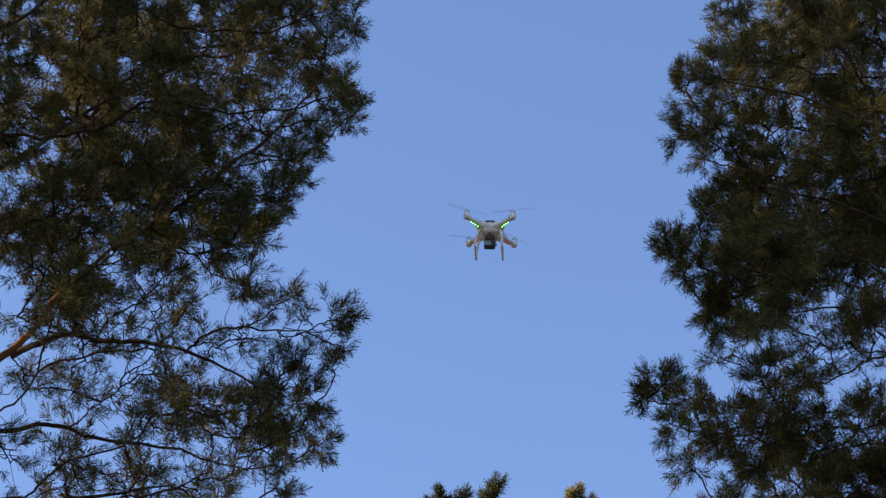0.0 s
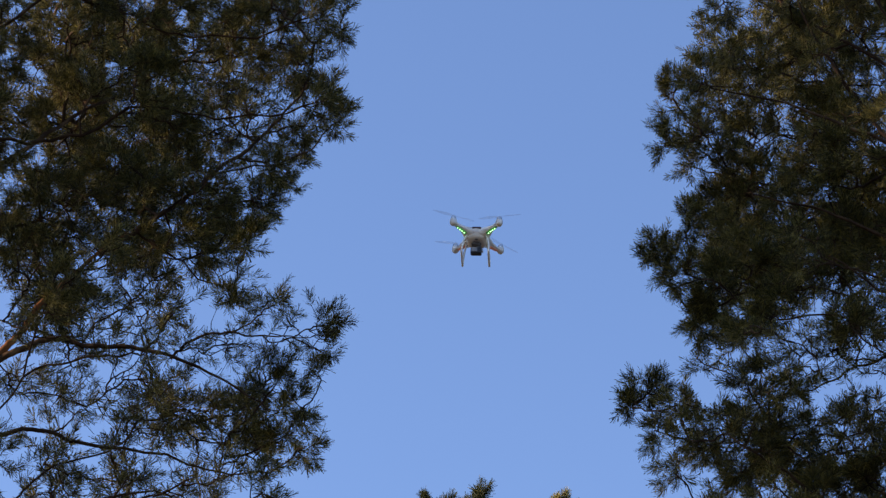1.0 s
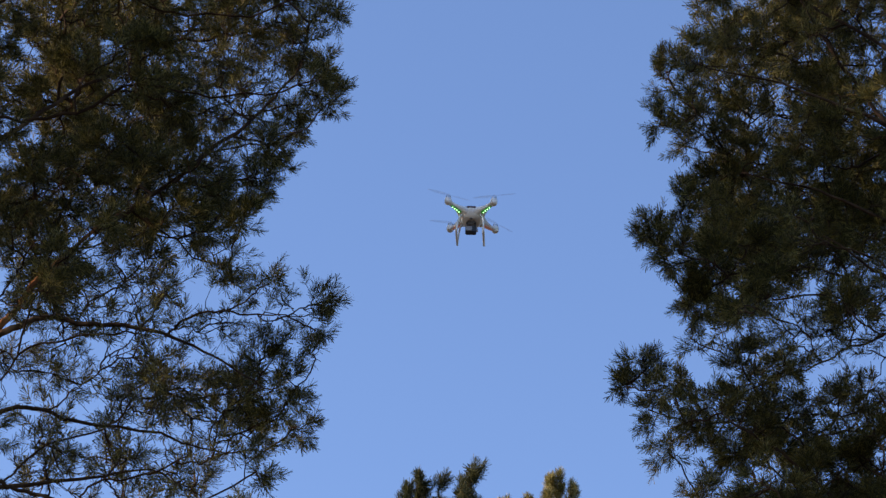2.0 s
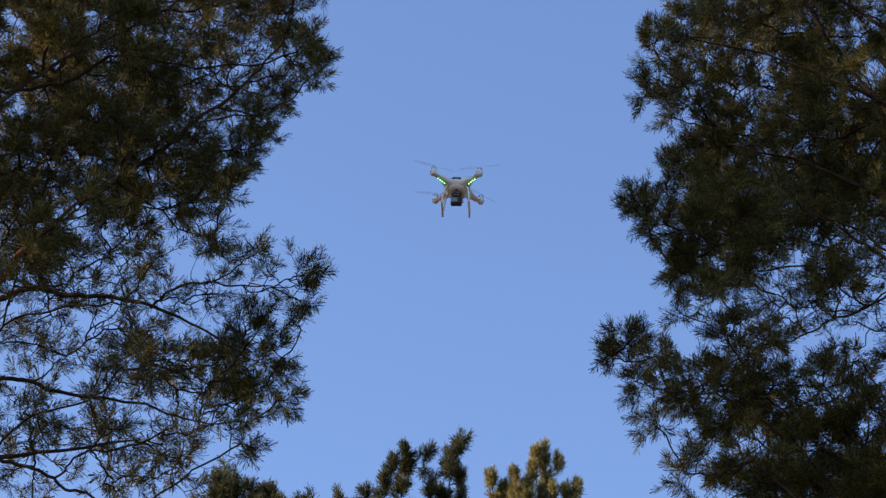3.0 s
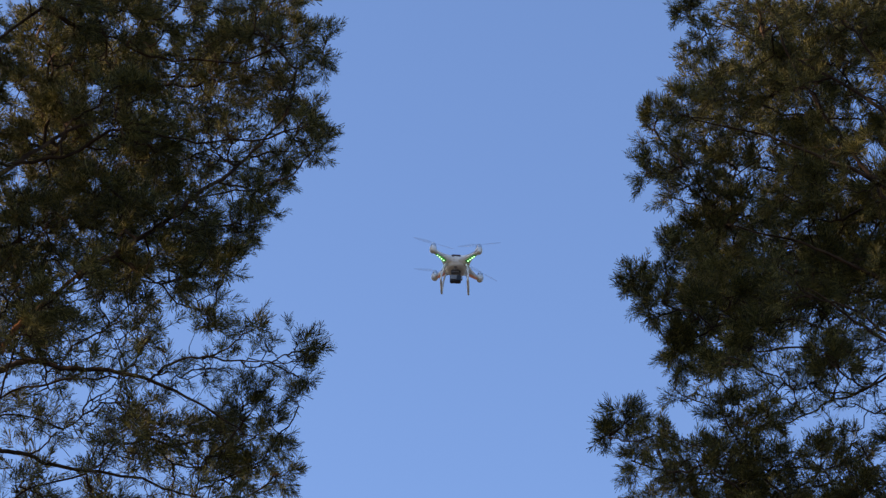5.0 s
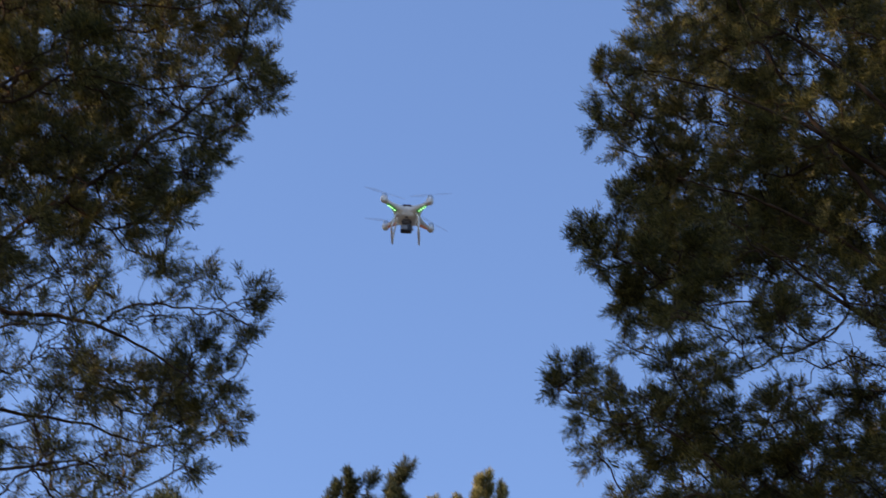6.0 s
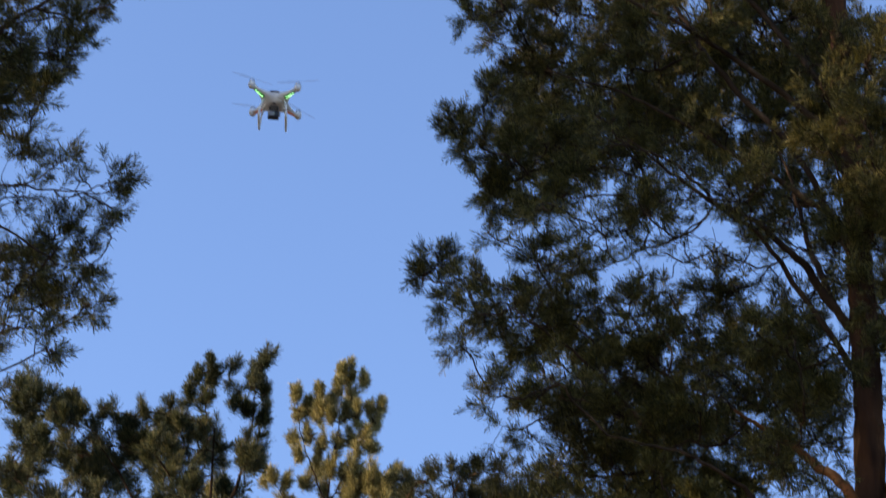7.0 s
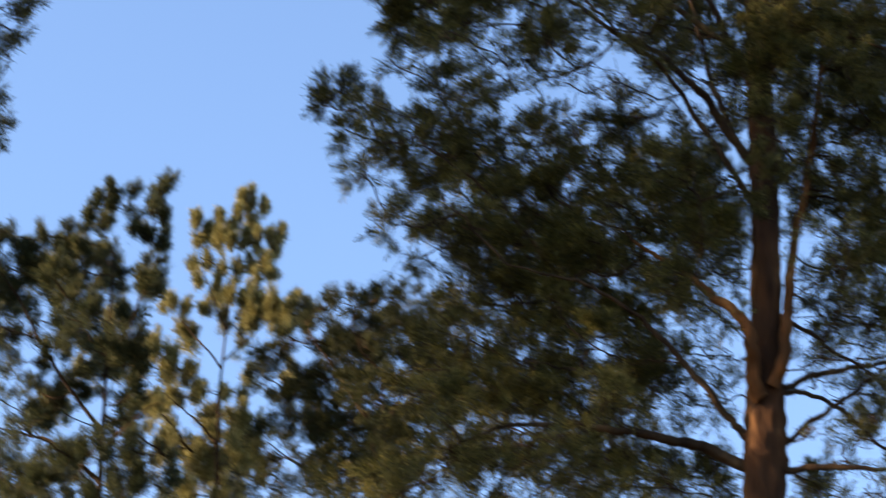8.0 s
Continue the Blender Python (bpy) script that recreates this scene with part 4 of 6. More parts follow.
right_pine.bough(3.04, 11.18, 8.36, 0.12, 0.24, 0.75)
right_pine.bough(2.98, 10.59, 8.31, 0.17, 0.17, 0.9)
right_pine.bough(3.50, 12.31, 9.42, 0.18, 0.18, 0.9, True)
right_pine.bough(3.08, 10.56, 8.65, 0.18, 0.18, 1)
right_pine.bough(3.56, 12.30, 9.88, 0.19, 0.19, 1, True)
right_pine.bough(3.01, 10.58, 8.93, 0.18, 0.18, 1)
right_pine.bough(3.42, 12.33, 10.08, 0.19, 0.19, 1, True)
right_pine.bough(3.16, 10.54, 9.10, 0.18, 0.21, 1.1)
right_pine.bough(3.73, 12.24, 10.31, 0.19, 0.22, 1.1, True)
right_pine.bough(3.52, 11.35, 8.93, 0.16, 0.16, 0.7)
right_pine.bough(3.49, 10.72, 8.61, 0.18, 0.15, 0.7)
right_pine.bough(3.88, 12.08, 9.53, 0.18, 0.15, 0.7, True)
right_pine.bough(3.65, 11.53, 8.69, 0.13, 0.19, 0.31)
right_pine.bough(3.35, 10.23, 7.78, 0.17, 0.17, 0.5)
right_pine.bough(3.37, 11.00, 8.02, 0.12, 0.15, 0.31)
right_pine.bough(3.37, 10.57, 7.58, 0.17, 0.14, 0.3)
right_pine.bough(3.67, 11.35, 7.82, 0.18, 0.15, 0.35)
right_pine.bough(3.33, 10.76, 7.43, 0.14, 0.11, 0.25)
right_pine.bough(3.55, 10.66, 7.39, 0.14, 0.14, 0.3)
right_pine.bough(3.30, 10.85, 7.09, 0.14, 0.11, 0.2)
right_pine.bough(3.51, 11.02, 7.00, 0.17, 0.14, 0.3)
right_pine.bough(3.89, 11.28, 8.57, 0.12, 0.16, 1.1)
right_pine.bough(3.82, 10.60, 7.99, 0.17, 0.17, 0.9)
right_pine.bough(4.37, 11.92, 8.88, 0.18, 0.18, 0.9, True)
right_pine.bough(3.73, 10.49, 7.38, 0.17, 0.17, 0.6)
right_pine.bough(4.21, 12.03, 8.31, 0.17, 0.17, 0.6, True)
right_pine.bough(2.98, 11.57, 9.20, 0.19, 0.16, 0.9)
right_pine.bough(3.24, 12.36, 9.81, 0.18, 0.15, 0.9, True)
right_pine.bough(2.65, 10.68, 8.37, 0.17, 0.15, 1)
right_pine.bough(3.07, 12.43, 9.42, 0.18, 0.15, 1, True)
right_pine.bough(2.86, 11.66, 9.75, 0.20, 0.16, 0.6)
right_pine.bough(3.10, 12.42, 10.26, 0.19, 0.16, 0.6, True)
right_pine.bough(2.50, 10.65, 9.24, 0.18, 0.15, 0.8)
right_pine.bough(2.91, 12.49, 10.65, 0.19, 0.16, 0.8, True)
right_pine.bough(2.96, 11.16, 9.35, 0.13, 0.16, 0.62)
right_pine.bough(1.67, 11.49, 7.14, 0.23, 0.17, 0.8)
right_pine.bough(1.76, 12.52, 7.69, 0.23, 0.17, 0.8, True)
right_pine.bough(2.01, 13.55, 8.21, 0.26, 0.20, 0.8, True)
right_pine.bough(2.02, 11.81, 7.86, 0.21, 0.15, 0.88)
right_pine.bough(2.23, 12.60, 8.18, 0.20, 0.15, 0.88, True)
right_pine.bough(2.27, 11.58, 12.06, 0.28, 0.21, 0.88)
right_pine.bough(2.42, 12.49, 12.86, 0.28, 0.21, 0.88, True)
right_pine.bough(2.65, 13.44, 13.71, 0.31, 0.23, 0.88, True)
right_pine.bough(2.58, 11.51, 12.16, 0.25, 0.21, 0.88)
right_pine.bough(2.88, 12.39, 12.91, 0.24, 0.21, 0.88, True)
right_pine.bough(2.45, 11.75, 11.75, 0.21, 0.16, 0.8)
right_pine.bough(2.57, 12.54, 12.33, 0.20, 0.15, 0.8, True)
right_pine.bough(2.18, 11.80, 11.78, 0.21, 0.14, 0.9)
right_pine.bough(2.32, 12.59, 12.43, 0.20, 0.14, 0.9, True)
right_pine.bough(2.67, 11.60, 11.72, 0.25, 0.21, 0.9)
right_pine.bough(2.92, 12.42, 12.59, 0.24, 0.20, 0.9, True)
right_pine.bough(1.96, 11.84, 12.27, 0.22, 0.18, 1)
right_pine.bough(2.15, 12.62, 12.93, 0.21, 0.17, 1, True)
right_pine.bough(1.56, 11.80, 12.02, 0.18, 0.14, 0.9)
right_pine.bough(1.53, 11.80, 11.07, 0.21, 0.14, 1)
right_pine.bough(1.64, 12.65, 11.75, 0.20, 0.13, 1, True)
right_pine.bough(1.87, 11.85, 10.70, 0.27, 0.17, 0.8)
right_pine.bough(1.99, 12.64, 11.39, 0.26, 0.16, 0.8, True)
right_pine.bough(2.14, 13.53, 12.08, 0.29, 0.18, 0.8, True)
right_pine.bough(2.23, 11.79, 10.68, 0.27, 0.17, 0.8)
right_pine.bough(2.37, 12.58, 11.24, 0.26, 0.16, 0.8, True)
right_pine.bough(2.53, 13.46, 11.95, 0.29, 0.18, 0.8, True)
right_pine.bough(2.54, 11.73, 10.48, 0.24, 0.20, 0.8)
right_pine.bough(2.79, 12.49, 10.96, 0.22, 0.19, 0.8, True)
right_pine.bough(2.26, 11.78, 10.18, 0.20, 0.13, 0.7)
right_pine.bough(2.34, 12.59, 10.68, 0.19, 0.13, 0.7, True)
right_pine.bough(1.49, 11.81, 10.61, 0.20, 0.17, 1)
right_pine.bough(1.63, 12.66, 11.38, 0.20, 0.16, 1, True)
right_pine.bough(2.19, 11.59, 7.56, 0.24, 0.15, 0.9)
right_pine.bough(2.34, 12.50, 8.08, 0.23, 0.14, 0.9, True)
right_pine.bough(2.49, 13.47, 8.52, 0.26, 0.16, 0.9, True)
right_pine.bough(2.55, 11.52, 7.75, 0.18, 0.15, 0.9)
right_pine.bough(2.83, 12.40, 8.27, 0.17, 0.15, 0.9, True)
right_pine.bough(2.65, 11.50, 7.55, 0.15, 0.12, 0.4)
right_pine.bough(2.21, 11.59, 7.07, 0.23, 0.12, 0.7)
right_pine.bough(2.45, 12.48, 7.46, 0.23, 0.11, 0.7, True)
right_pine.bough(2.56, 11.52, 7.16, 0.21, 0.12, 0.6)
right_pine.bough(2.69, 12.43, 7.52, 0.20, 0.11, 0.6, True)
right_pine.bough(2.84, 11.45, 7.06, 0.18, 0.12, 0.5)
right_pine.bough(2.99, 11.41, 7.47, 0.12, 0.18, 0.44)
right_pine.bough(1.90, 11.65, 7.37, 0.27, 0.15, 0.8)
right_pine.bough(2.07, 12.55, 7.73, 0.26, 0.14, 0.8, True)
right_pine.bough(2.23, 13.52, 8.26, 0.29, 0.16, 0.8, True)
right_pine.bough(1.43, 11.71, 7.69, 0.24, 0.18, 0.8)
right_pine.bough(1.51, 12.63, 8.10, 0.23, 0.17, 0.8, True)
right_pine.bough(1.72, 13.59, 8.62, 0.26, 0.20, 0.8, True)
right_pine.bough(1.72, 11.67, 8.11, 0.24, 0.15, 0.8)
right_pine.bough(1.84, 12.59, 8.56, 0.23, 0.15, 0.8, True)
right_pine.bough(2.00, 13.55, 9.22, 0.27, 0.17, 0.8, True)
right_pine.bough(2.26, 11.58, 8.03, 0.24, 0.18, 0.8)
right_pine.bough(2.35, 12.50, 8.63, 0.24, 0.18, 0.8, True)
right_pine.bough(2.58, 13.45, 9.12, 0.27, 0.20, 0.8, True)
right_pine.bough(2.50, 11.53, 8.34, 0.24, 0.18, 0.8)
right_pine.bough(2.70, 12.43, 8.82, 0.24, 0.18, 0.8, True)
right_pine.bough(2.91, 13.39, 9.44, 0.27, 0.20, 0.8, True)
right_pine.bough(2.08, 11.61, 8.35, 0.24, 0.18, 0.8)
right_pine.bough(2.28, 12.51, 8.92, 0.24, 0.18, 0.8, True)
right_pine.bough(2.41, 13.49, 9.39, 0.27, 0.20, 0.8, True)
right_pine.bough(1.78, 11.66, 8.31, 0.21, 0.15, 0.8)
right_pine.bough(1.90, 12.58, 8.91, 0.21, 0.15, 0.8, True)
right_pine.bough(1.53, 11.70, 8.96, 0.19, 0.16, 1)
right_pine.bough(1.73, 12.60, 9.48, 0.18, 0.15, 1, True)
right_pine.bough(2.69, 11.49, 8.65, 0.22, 0.19, 0.8)
right_pine.bough(2.87, 12.39, 9.23, 0.21, 0.18, 0.8, True)
right_pine.bough(3.02, 11.51, 11.62, 0.28, 0.24, 0.88)
right_pine.bough(3.24, 12.34, 12.32, 0.27, 0.24, 0.88, True)
right_pine.bough(3.44, 13.26, 13.25, 0.31, 0.27, 0.88, True)
right_pine.bough(3.20, 11.36, 11.16, 0.20, 0.24, 1.1)
right_pine.bough(3.38, 12.26, 11.83, 0.20, 0.23, 1.1, True)
right_pine.bough(3.03, 11.51, 10.79, 0.24, 0.20, 0.8)
right_pine.bough(3.18, 12.36, 11.47, 0.23, 0.20, 0.8, True)
right_pine.bough(3.17, 11.47, 10.44, 0.20, 0.20, 1)
right_pine.bough(3.34, 12.31, 11.16, 0.19, 0.19, 1, True)
right_pine.bough(2.85, 11.66, 10.55, 0.24, 0.17, 0.8)
right_pine.bough(2.97, 12.45, 11.18, 0.23, 0.16, 0.8, True)
right_pine.bough(2.78, 11.67, 11.74, 0.25, 0.21, 0.8)
right_pine.bough(2.90, 12.47, 12.56, 0.24, 0.20, 0.8, True)
right_pine.bough(3.00, 10.79, 10.50, 0.26, 0.23, 0.88)
right_pine.bough(3.34, 12.27, 11.81, 0.26, 0.23, 0.88, True)
right_pine.bough(3.68, 13.20, 12.57, 0.30, 0.26, 0.88, True)
right_pine.bough(3.24, 10.62, 10.30, 0.19, 0.25, 1.1)
right_pine.bough(3.63, 12.23, 11.63, 0.20, 0.26, 1.1, True)
right_pine.bough(3.02, 11.61, 10.60, 0.24, 0.20, 0.8)
right_pine.bough(3.20, 12.39, 11.15, 0.23, 0.19, 0.8, True)
right_pine.bough(3.08, 10.66, 9.78, 0.22, 0.19, 0.8)
right_pine.bough(3.46, 12.28, 11.04, 0.22, 0.19, 0.8, True)
right_pine.bough(3.20, 10.63, 9.35, 0.15, 0.21, 1)
right_pine.bough(3.18, 11.36, 9.71, 0.16, 0.16, 0.7)
right_pine.bough(3.64, 11.33, 9.84, 0.29, 0.26, 0.96)
right_pine.bough(3.89, 12.15, 10.56, 0.28, 0.25, 0.96, True)
right_pine.bough(4.26, 13.02, 11.13, 0.32, 0.29, 0.96, True)
right_pine.bough(3.83, 11.05, 9.48, 0.25, 0.25, 0.96)
right_pine.bough(4.08, 12.01, 10.16, 0.25, 0.25, 0.96, True)
right_pine.bough(4.44, 12.96, 10.81, 0.28, 0.28, 0.96, True)
right_pine.bough(3.67, 11.22, 9.23, 0.25, 0.19, 0.88)
right_pine.bough(3.93, 12.10, 9.92, 0.25, 0.18, 0.88, True)
right_pine.bough(4.19, 13.04, 10.43, 0.28, 0.21, 0.88, True)
right_pine.bough(3.85, 11.05, 8.96, 0.19, 0.16, 1)
right_pine.bough(4.13, 11.99, 9.51, 0.18, 0.15, 1, True)
right_pine.bough(3.48, 11.48, 9.24, 0.19, 0.19, 0.9)
right_pine.bough(3.70, 12.25, 9.64, 0.18, 0.18, 0.9, True)
right_pine.bough(3.49, 11.27, 8.70, 0.15, 0.15, 0.7)
right_pine.bough(3.21, 11.56, 8.67, 0.16, 0.22, 0.8)
right_pine.bough(3.69, 11.10, 8.69, 0.22, 0.12, 0.8)
right_pine.bough(3.97, 12.04, 9.35, 0.21, 0.12, 0.8, True)
right_pine.bough(3.16, 11.68, 8.37, 0.12, 0.22, 0.62)
right_pine.bough(3.02, 11.72, 7.89, 0.15, 0.15, 0.4)
right_pine.bough(2.80, 11.67, 7.92, 0.15, 0.15, 0.6)
right_pine.bough(1.78, 11.56, 10.04, 0.19, 0.13, 0.9)
right_pine.bough(1.87, 12.54, 10.67, 0.19, 0.13, 0.9, True)
right_pine.bough(2.05, 11.62, 10.21, 0.20, 0.13, 0.9)
right_pine.bough(2.24, 12.52, 10.91, 0.19, 0.13, 0.9, True)
right_pine.bough(2.22, 11.59, 9.87, 0.16, 0.13, 0.8)
# mostly out of view on the right, added to hold off skylight
right_pine.bough(4.28, 10.67, 9.38, 0.41, 0.37, 0.77, True)
right_pine.bough(4.31, 10.98, 8.71, 0.40, 0.34, 0.77, True)
right_pine.bough(4.72, 10.49, 8.87, 0.40, 0.40, 0.66, True)
right_pine.bough(3.84, 11.05, 10.42, 0.40, 0.33, 0.5)
right_pine.bough(4.31, 10.66, 10.37, 0.42, 0.39, 0.77, True)
right_pine.bough(3.88, 11.14, 11.54, 0.49, 0.38, 0.77, True)
right_pine.bough(3.19, 11.36, 11.95, 0.46, 0.35, 0.88, True)
right_pine.bough(4.81, 10.78, 10.12, 0.39, 0.36, 0.66, True)
right_pine.bough(3.52, 11.37, 10.33, 0.30, 0.23, 0.8)
right_pine.bough(3.69, 12.21, 10.92, 0.29, 0.22, 0.8, True)
right_pine.bough(4.12, 13.07, 11.63, 0.33, 0.25, 0.8, True)
right_pine.bough(3.22, 11.45, 10.73, 0.30, 0.27, 0.8)
right_pine.bough(3.36, 12.31, 11.53, 0.29, 0.26, 0.8, True)
right_pine.bough(3.66, 13.20, 12.18, 0.33, 0.30, 0.8, True)
right_pine.bough(2.86, 11.55, 11.19, 0.31, 0.24, 0.9)
right_pine.bough(2.97, 12.41, 12.01, 0.30, 0.23, 0.9, True)
right_pine.bough(3.31, 13.29, 12.56, 0.34, 0.26, 0.9, True)
right_pine.bough(4.52, 10.25, 7.92, 0.35, 0.26, 0.66, True)
right_pine.bough(4.35, 10.97, 7.88, 0.33, 0.24, 0.66, True)
right_pine.bough(2.52, 11.43, 7.54, 0.21, 0.15, 0.8)
right_pine.bough(2.67, 12.40, 7.93, 0.20, 0.14, 0.8, True)
right_pine.bough(2.32, 11.47, 7.38, 0.21, 0.12, 0.9)
right_pine.bough(2.50, 12.43, 7.80, 0.20, 0.11, 0.9, True)
right_pine.bough(2.69, 11.39, 7.63, 0.15, 0.15, 0.9)
right_pine.bough(2.17, 11.50, 7.15, 0.23, 0.12, 0.8)
right_pine.bough(2.43, 12.45, 7.53, 0.23, 0.11, 0.8, True)
right_pine.bough(2.48, 13.47, 8.13, 0.26, 0.13, 0.8, True)
right_pine.bough(2.45, 11.44, 6.96, 0.23, 0.12, 0.9)
right_pine.bough(2.67, 12.40, 7.32, 0.23, 0.11, 0.9, True)
right_pine.bough(2.81, 13.41, 7.91, 0.26, 0.13, 0.9, True)
right_pine.bough(2.74, 11.38, 7.20, 0.15, 0.12, 0.6)
right_pine.bough(2.88, 11.55, 7.53, 0.15, 0.15, 0.5)
right_pine.bough(2.97, 11.52, 7.13, 0.12, 0.12, 0.62)
right_pine.bough(3.50, 11.27, 7.97, 0.18, 0.18, 0.5)
right_pine.bough(3.61, 11.23, 7.49, 0.18, 0.15, 0.4)
right_pine.bough(3.45, 11.29, 7.54, 0.12, 0.12, 0.5)
right_pine.bough(3.60, 11.24, 8.23, 0.18, 0.18, 0.6)
right_pine.bough(3.95, 12.09, 8.83, 0.18, 0.18, 0.6, True)
right_pine.bough(3.71, 11.10, 7.79, 0.15, 0.18, 0.6)
right_pine.bough(3.76, 11.19, 8.43, 0.18, 0.15, 0.8)
right_pine.bough(4.03, 12.06, 9.00, 0.18, 0.15, 0.8, True)
right_pine.bough(1.46, 11.71, 10.44, 0.23, 0.17, 0.88)
right_pine.bough(1.61, 12.62, 11.02, 0.22, 0.16, 0.88, True)
right_pine.bough(1.79, 11.66, 10.27, 0.23, 0.16, 0.88)
right_pine.bough(1.86, 12.58, 10.89, 0.22, 0.16, 0.88, True)
right_pine.bough(2.05, 11.62, 10.47, 0.23, 0.17, 0.88)
right_pine.bough(2.26, 12.52, 11.07, 0.22, 0.16, 0.88, True)
right_pine.bough(1.38, 11.62, 10.01, 0.19, 0.13, 1)
right_pine.bough(1.51, 12.59, 10.60, 0.19, 0.13, 1, True)
right_pine.bough(1.64, 11.58, 9.84, 0.16, 0.10, 0.6)
right_pine.bough(2.62, 11.61, 10.47, 0.27, 0.20, 0.88)
right_pine.bough(2.78, 12.45, 11.13, 0.26, 0.19, 0.88, True)
right_pine.bough(2.97, 13.37, 11.76, 0.29, 0.22, 0.88, True)
right_pine.bough(2.90, 11.44, 10.12, 0.26, 0.20, 0.88)
right_pine.bough(3.12, 12.33, 10.84, 0.25, 0.19, 0.88, True)
right_pine.bough(3.31, 13.29, 11.46, 0.29, 0.22, 0.88, True)
right_pine.bough(3.18, 11.47, 10.41, 0.27, 0.23, 0.88)
right_pine.bough(3.43, 12.29, 10.99, 0.26, 0.22, 0.88, True)
right_pine.bough(3.65, 13.20, 11.74, 0.29, 0.25, 0.88, True)
right_pine.bough(3.08, 11.60, 9.93, 0.20, 0.16, 0.9)
right_pine.bough(3.22, 12.39, 10.44, 0.19, 0.16, 0.9, True)
right_pine.bough(3.19, 10.74, 9.71, 0.19, 0.25, 1.1)
right_pine.bough(3.53, 12.22, 10.83, 0.19, 0.25, 1.1, True)
right_pine.bough(3.48, 10.75, 7.95, 0.15, 0.09, 1.1)
right_pine.bough(3.75, 11.08, 8.30, 0.15, 0.09, 1.1)
right_pine.bough(3.58, 11.24, 7.86, 0.14, 0.09, 1.2)
right_pine.bough(3.77, 11.18, 7.95, 0.15, 0.12, 1)
right_pine.bough(3.54, 11.36, 8.09, 0.09, 0.07, 0.75)
right_pine.bough(3.71, 11.41, 7.39, 0.12, 0.10, 1)
right_pine.bough(3.52, 11.47, 7.81, 0.08, 0.07, 0.62)
right_pine.bough(3.44, 11.29, 6.96, 0.17, 0.09, 1)
right_pine.bough(3.75, 12.15, 7.34, 0.17, 0.08, 1, True)
right_pine.bough(3.78, 11.28, 7.53, 0.12, 0.12, 1)
right_pine.bough(3.49, 11.38, 8.73, 0.12, 0.12, 1.2)
right_pine.bough(3.72, 11.30, 8.71, 0.19, 0.16, 1.1)
right_pine.bough(3.92, 12.14, 9.29, 0.18, 0.15, 1.1, True)
right_pine.bough(2.89, 11.44, 7.05, 0.18, 0.09, 1)
right_pine.bough(3.18, 12.32, 7.45, 0.17, 0.09, 1, True)
right_pine.bough(2.70, 11.49, 7.09, 0.18, 0.10, 1.1)
right_pine.bough(2.97, 12.37, 7.44, 0.17, 0.10, 1.1, True)
right_pine.bough(1.05, 11.45, 10.11, 0.16, 0.14, 1.2)
right_pine.bough(1.23, 11.43, 9.77, 0.14, 0.11, 1.5)
right_pine.bough(1.63, 11.48, 10.02, 0.29, 0.23, 1.1)
right_pine.bough(1.77, 12.52, 10.68, 0.28, 0.22, 1.1, True)
right_pine.bough(1.96, 13.56, 11.58, 0.33, 0.25, 1.1, True)
right_pine.bough(1.47, 11.61, 10.28, 0.23, 0.18, 0.96)
right_pine.bough(1.57, 12.58, 11.12, 0.22, 0.18, 0.96, True)
right_pine.bough(1.52, 11.70, 9.87, 0.23, 0.10, 0.8)
right_pine.bough(1.62, 12.62, 10.40, 0.22, 0.09, 0.8, True)
right_pine.bough(1.97, 11.53, 9.62, 0.13, 0.11, 1.2)
right_pine.bough(2.47, 11.03, 8.55, 0.23, 0.17, 0.88)
right_pine.bough(2.70, 12.39, 9.39, 0.23, 0.17, 0.88, True)
right_pine.bough(2.73, 10.81, 8.51, 0.22, 0.17, 0.96)
right_pine.bough(3.04, 12.37, 9.60, 0.23, 0.17, 0.96, True)
right_pine.bough(2.75, 10.70, 8.11, 0.19, 0.14, 1.2)
right_pine.bough(3.21, 12.37, 9.18, 0.20, 0.15, 1.2, True)
right_pine.bough(2.32, 11.06, 8.29, 0.21, 0.14, 0.8)
right_pine.bough(2.52, 12.43, 9.19, 0.21, 0.14, 0.8, True)
right_pine.bough(3.29, 11.12, 10.10, 0.15, 0.23, 1)
right_pine.bough(3.25, 11.13, 10.59, 0.17, 0.20, 1)
right_pine.bough(3.15, 10.59, 9.03, 0.10, 0.18, 1.1)
right_pine.bough(1.53, 11.60, 11.73, 0.28, 0.22, 0.88)
right_pine.bough(1.68, 12.57, 12.55, 0.27, 0.22, 0.88, True)
right_pine.bough(1.71, 13.59, 13.52, 0.31, 0.25, 0.88, True)
right_pine.bough(2.00, 11.53, 11.77, 0.29, 0.26, 0.92)
right_pine.bough(2.27, 12.47, 12.69, 0.29, 0.25, 0.92, True)
right_pine.bough(2.35, 13.50, 13.52, 0.33, 0.29, 0.92, True)
right_pine.bough(2.08, 11.41, 11.09, 0.28, 0.22, 0.88)
right_pine.bough(2.32, 12.43, 11.91, 0.28, 0.21, 0.88, True)
right_pine.bough(2.50, 13.47, 12.80, 0.32, 0.24, 0.88, True)
right_pine.bough(2.89, 10.40, 9.88, 0.18, 0.14, 1)
right_pine.bough(3.05, 10.30, 9.59, 0.19, 0.15, 1)
right_pine.bough(3.25, 10.50, 10.07, 0.19, 0.16, 1)
right_pine.bough(3.14, 10.40, 9.33, 0.15, 0.11, 0.9)
right_pine.bough(2.87, 10.50, 9.62, 0.16, 0.12, 0.9)
right_pine.bough(2.53, 10.30, 9.17, 0.18, 0.12, 1)
right_pine.bough(3.49, 11.90, 11.18, 0.28, 0.21, 0.8, True)
right_pine.bough(3.66, 12.00, 10.75, 0.28, 0.21, 0.8, True)
right_pine.bough(3.12, 12.00, 11.09, 0.28, 0.19, 0.7, True)
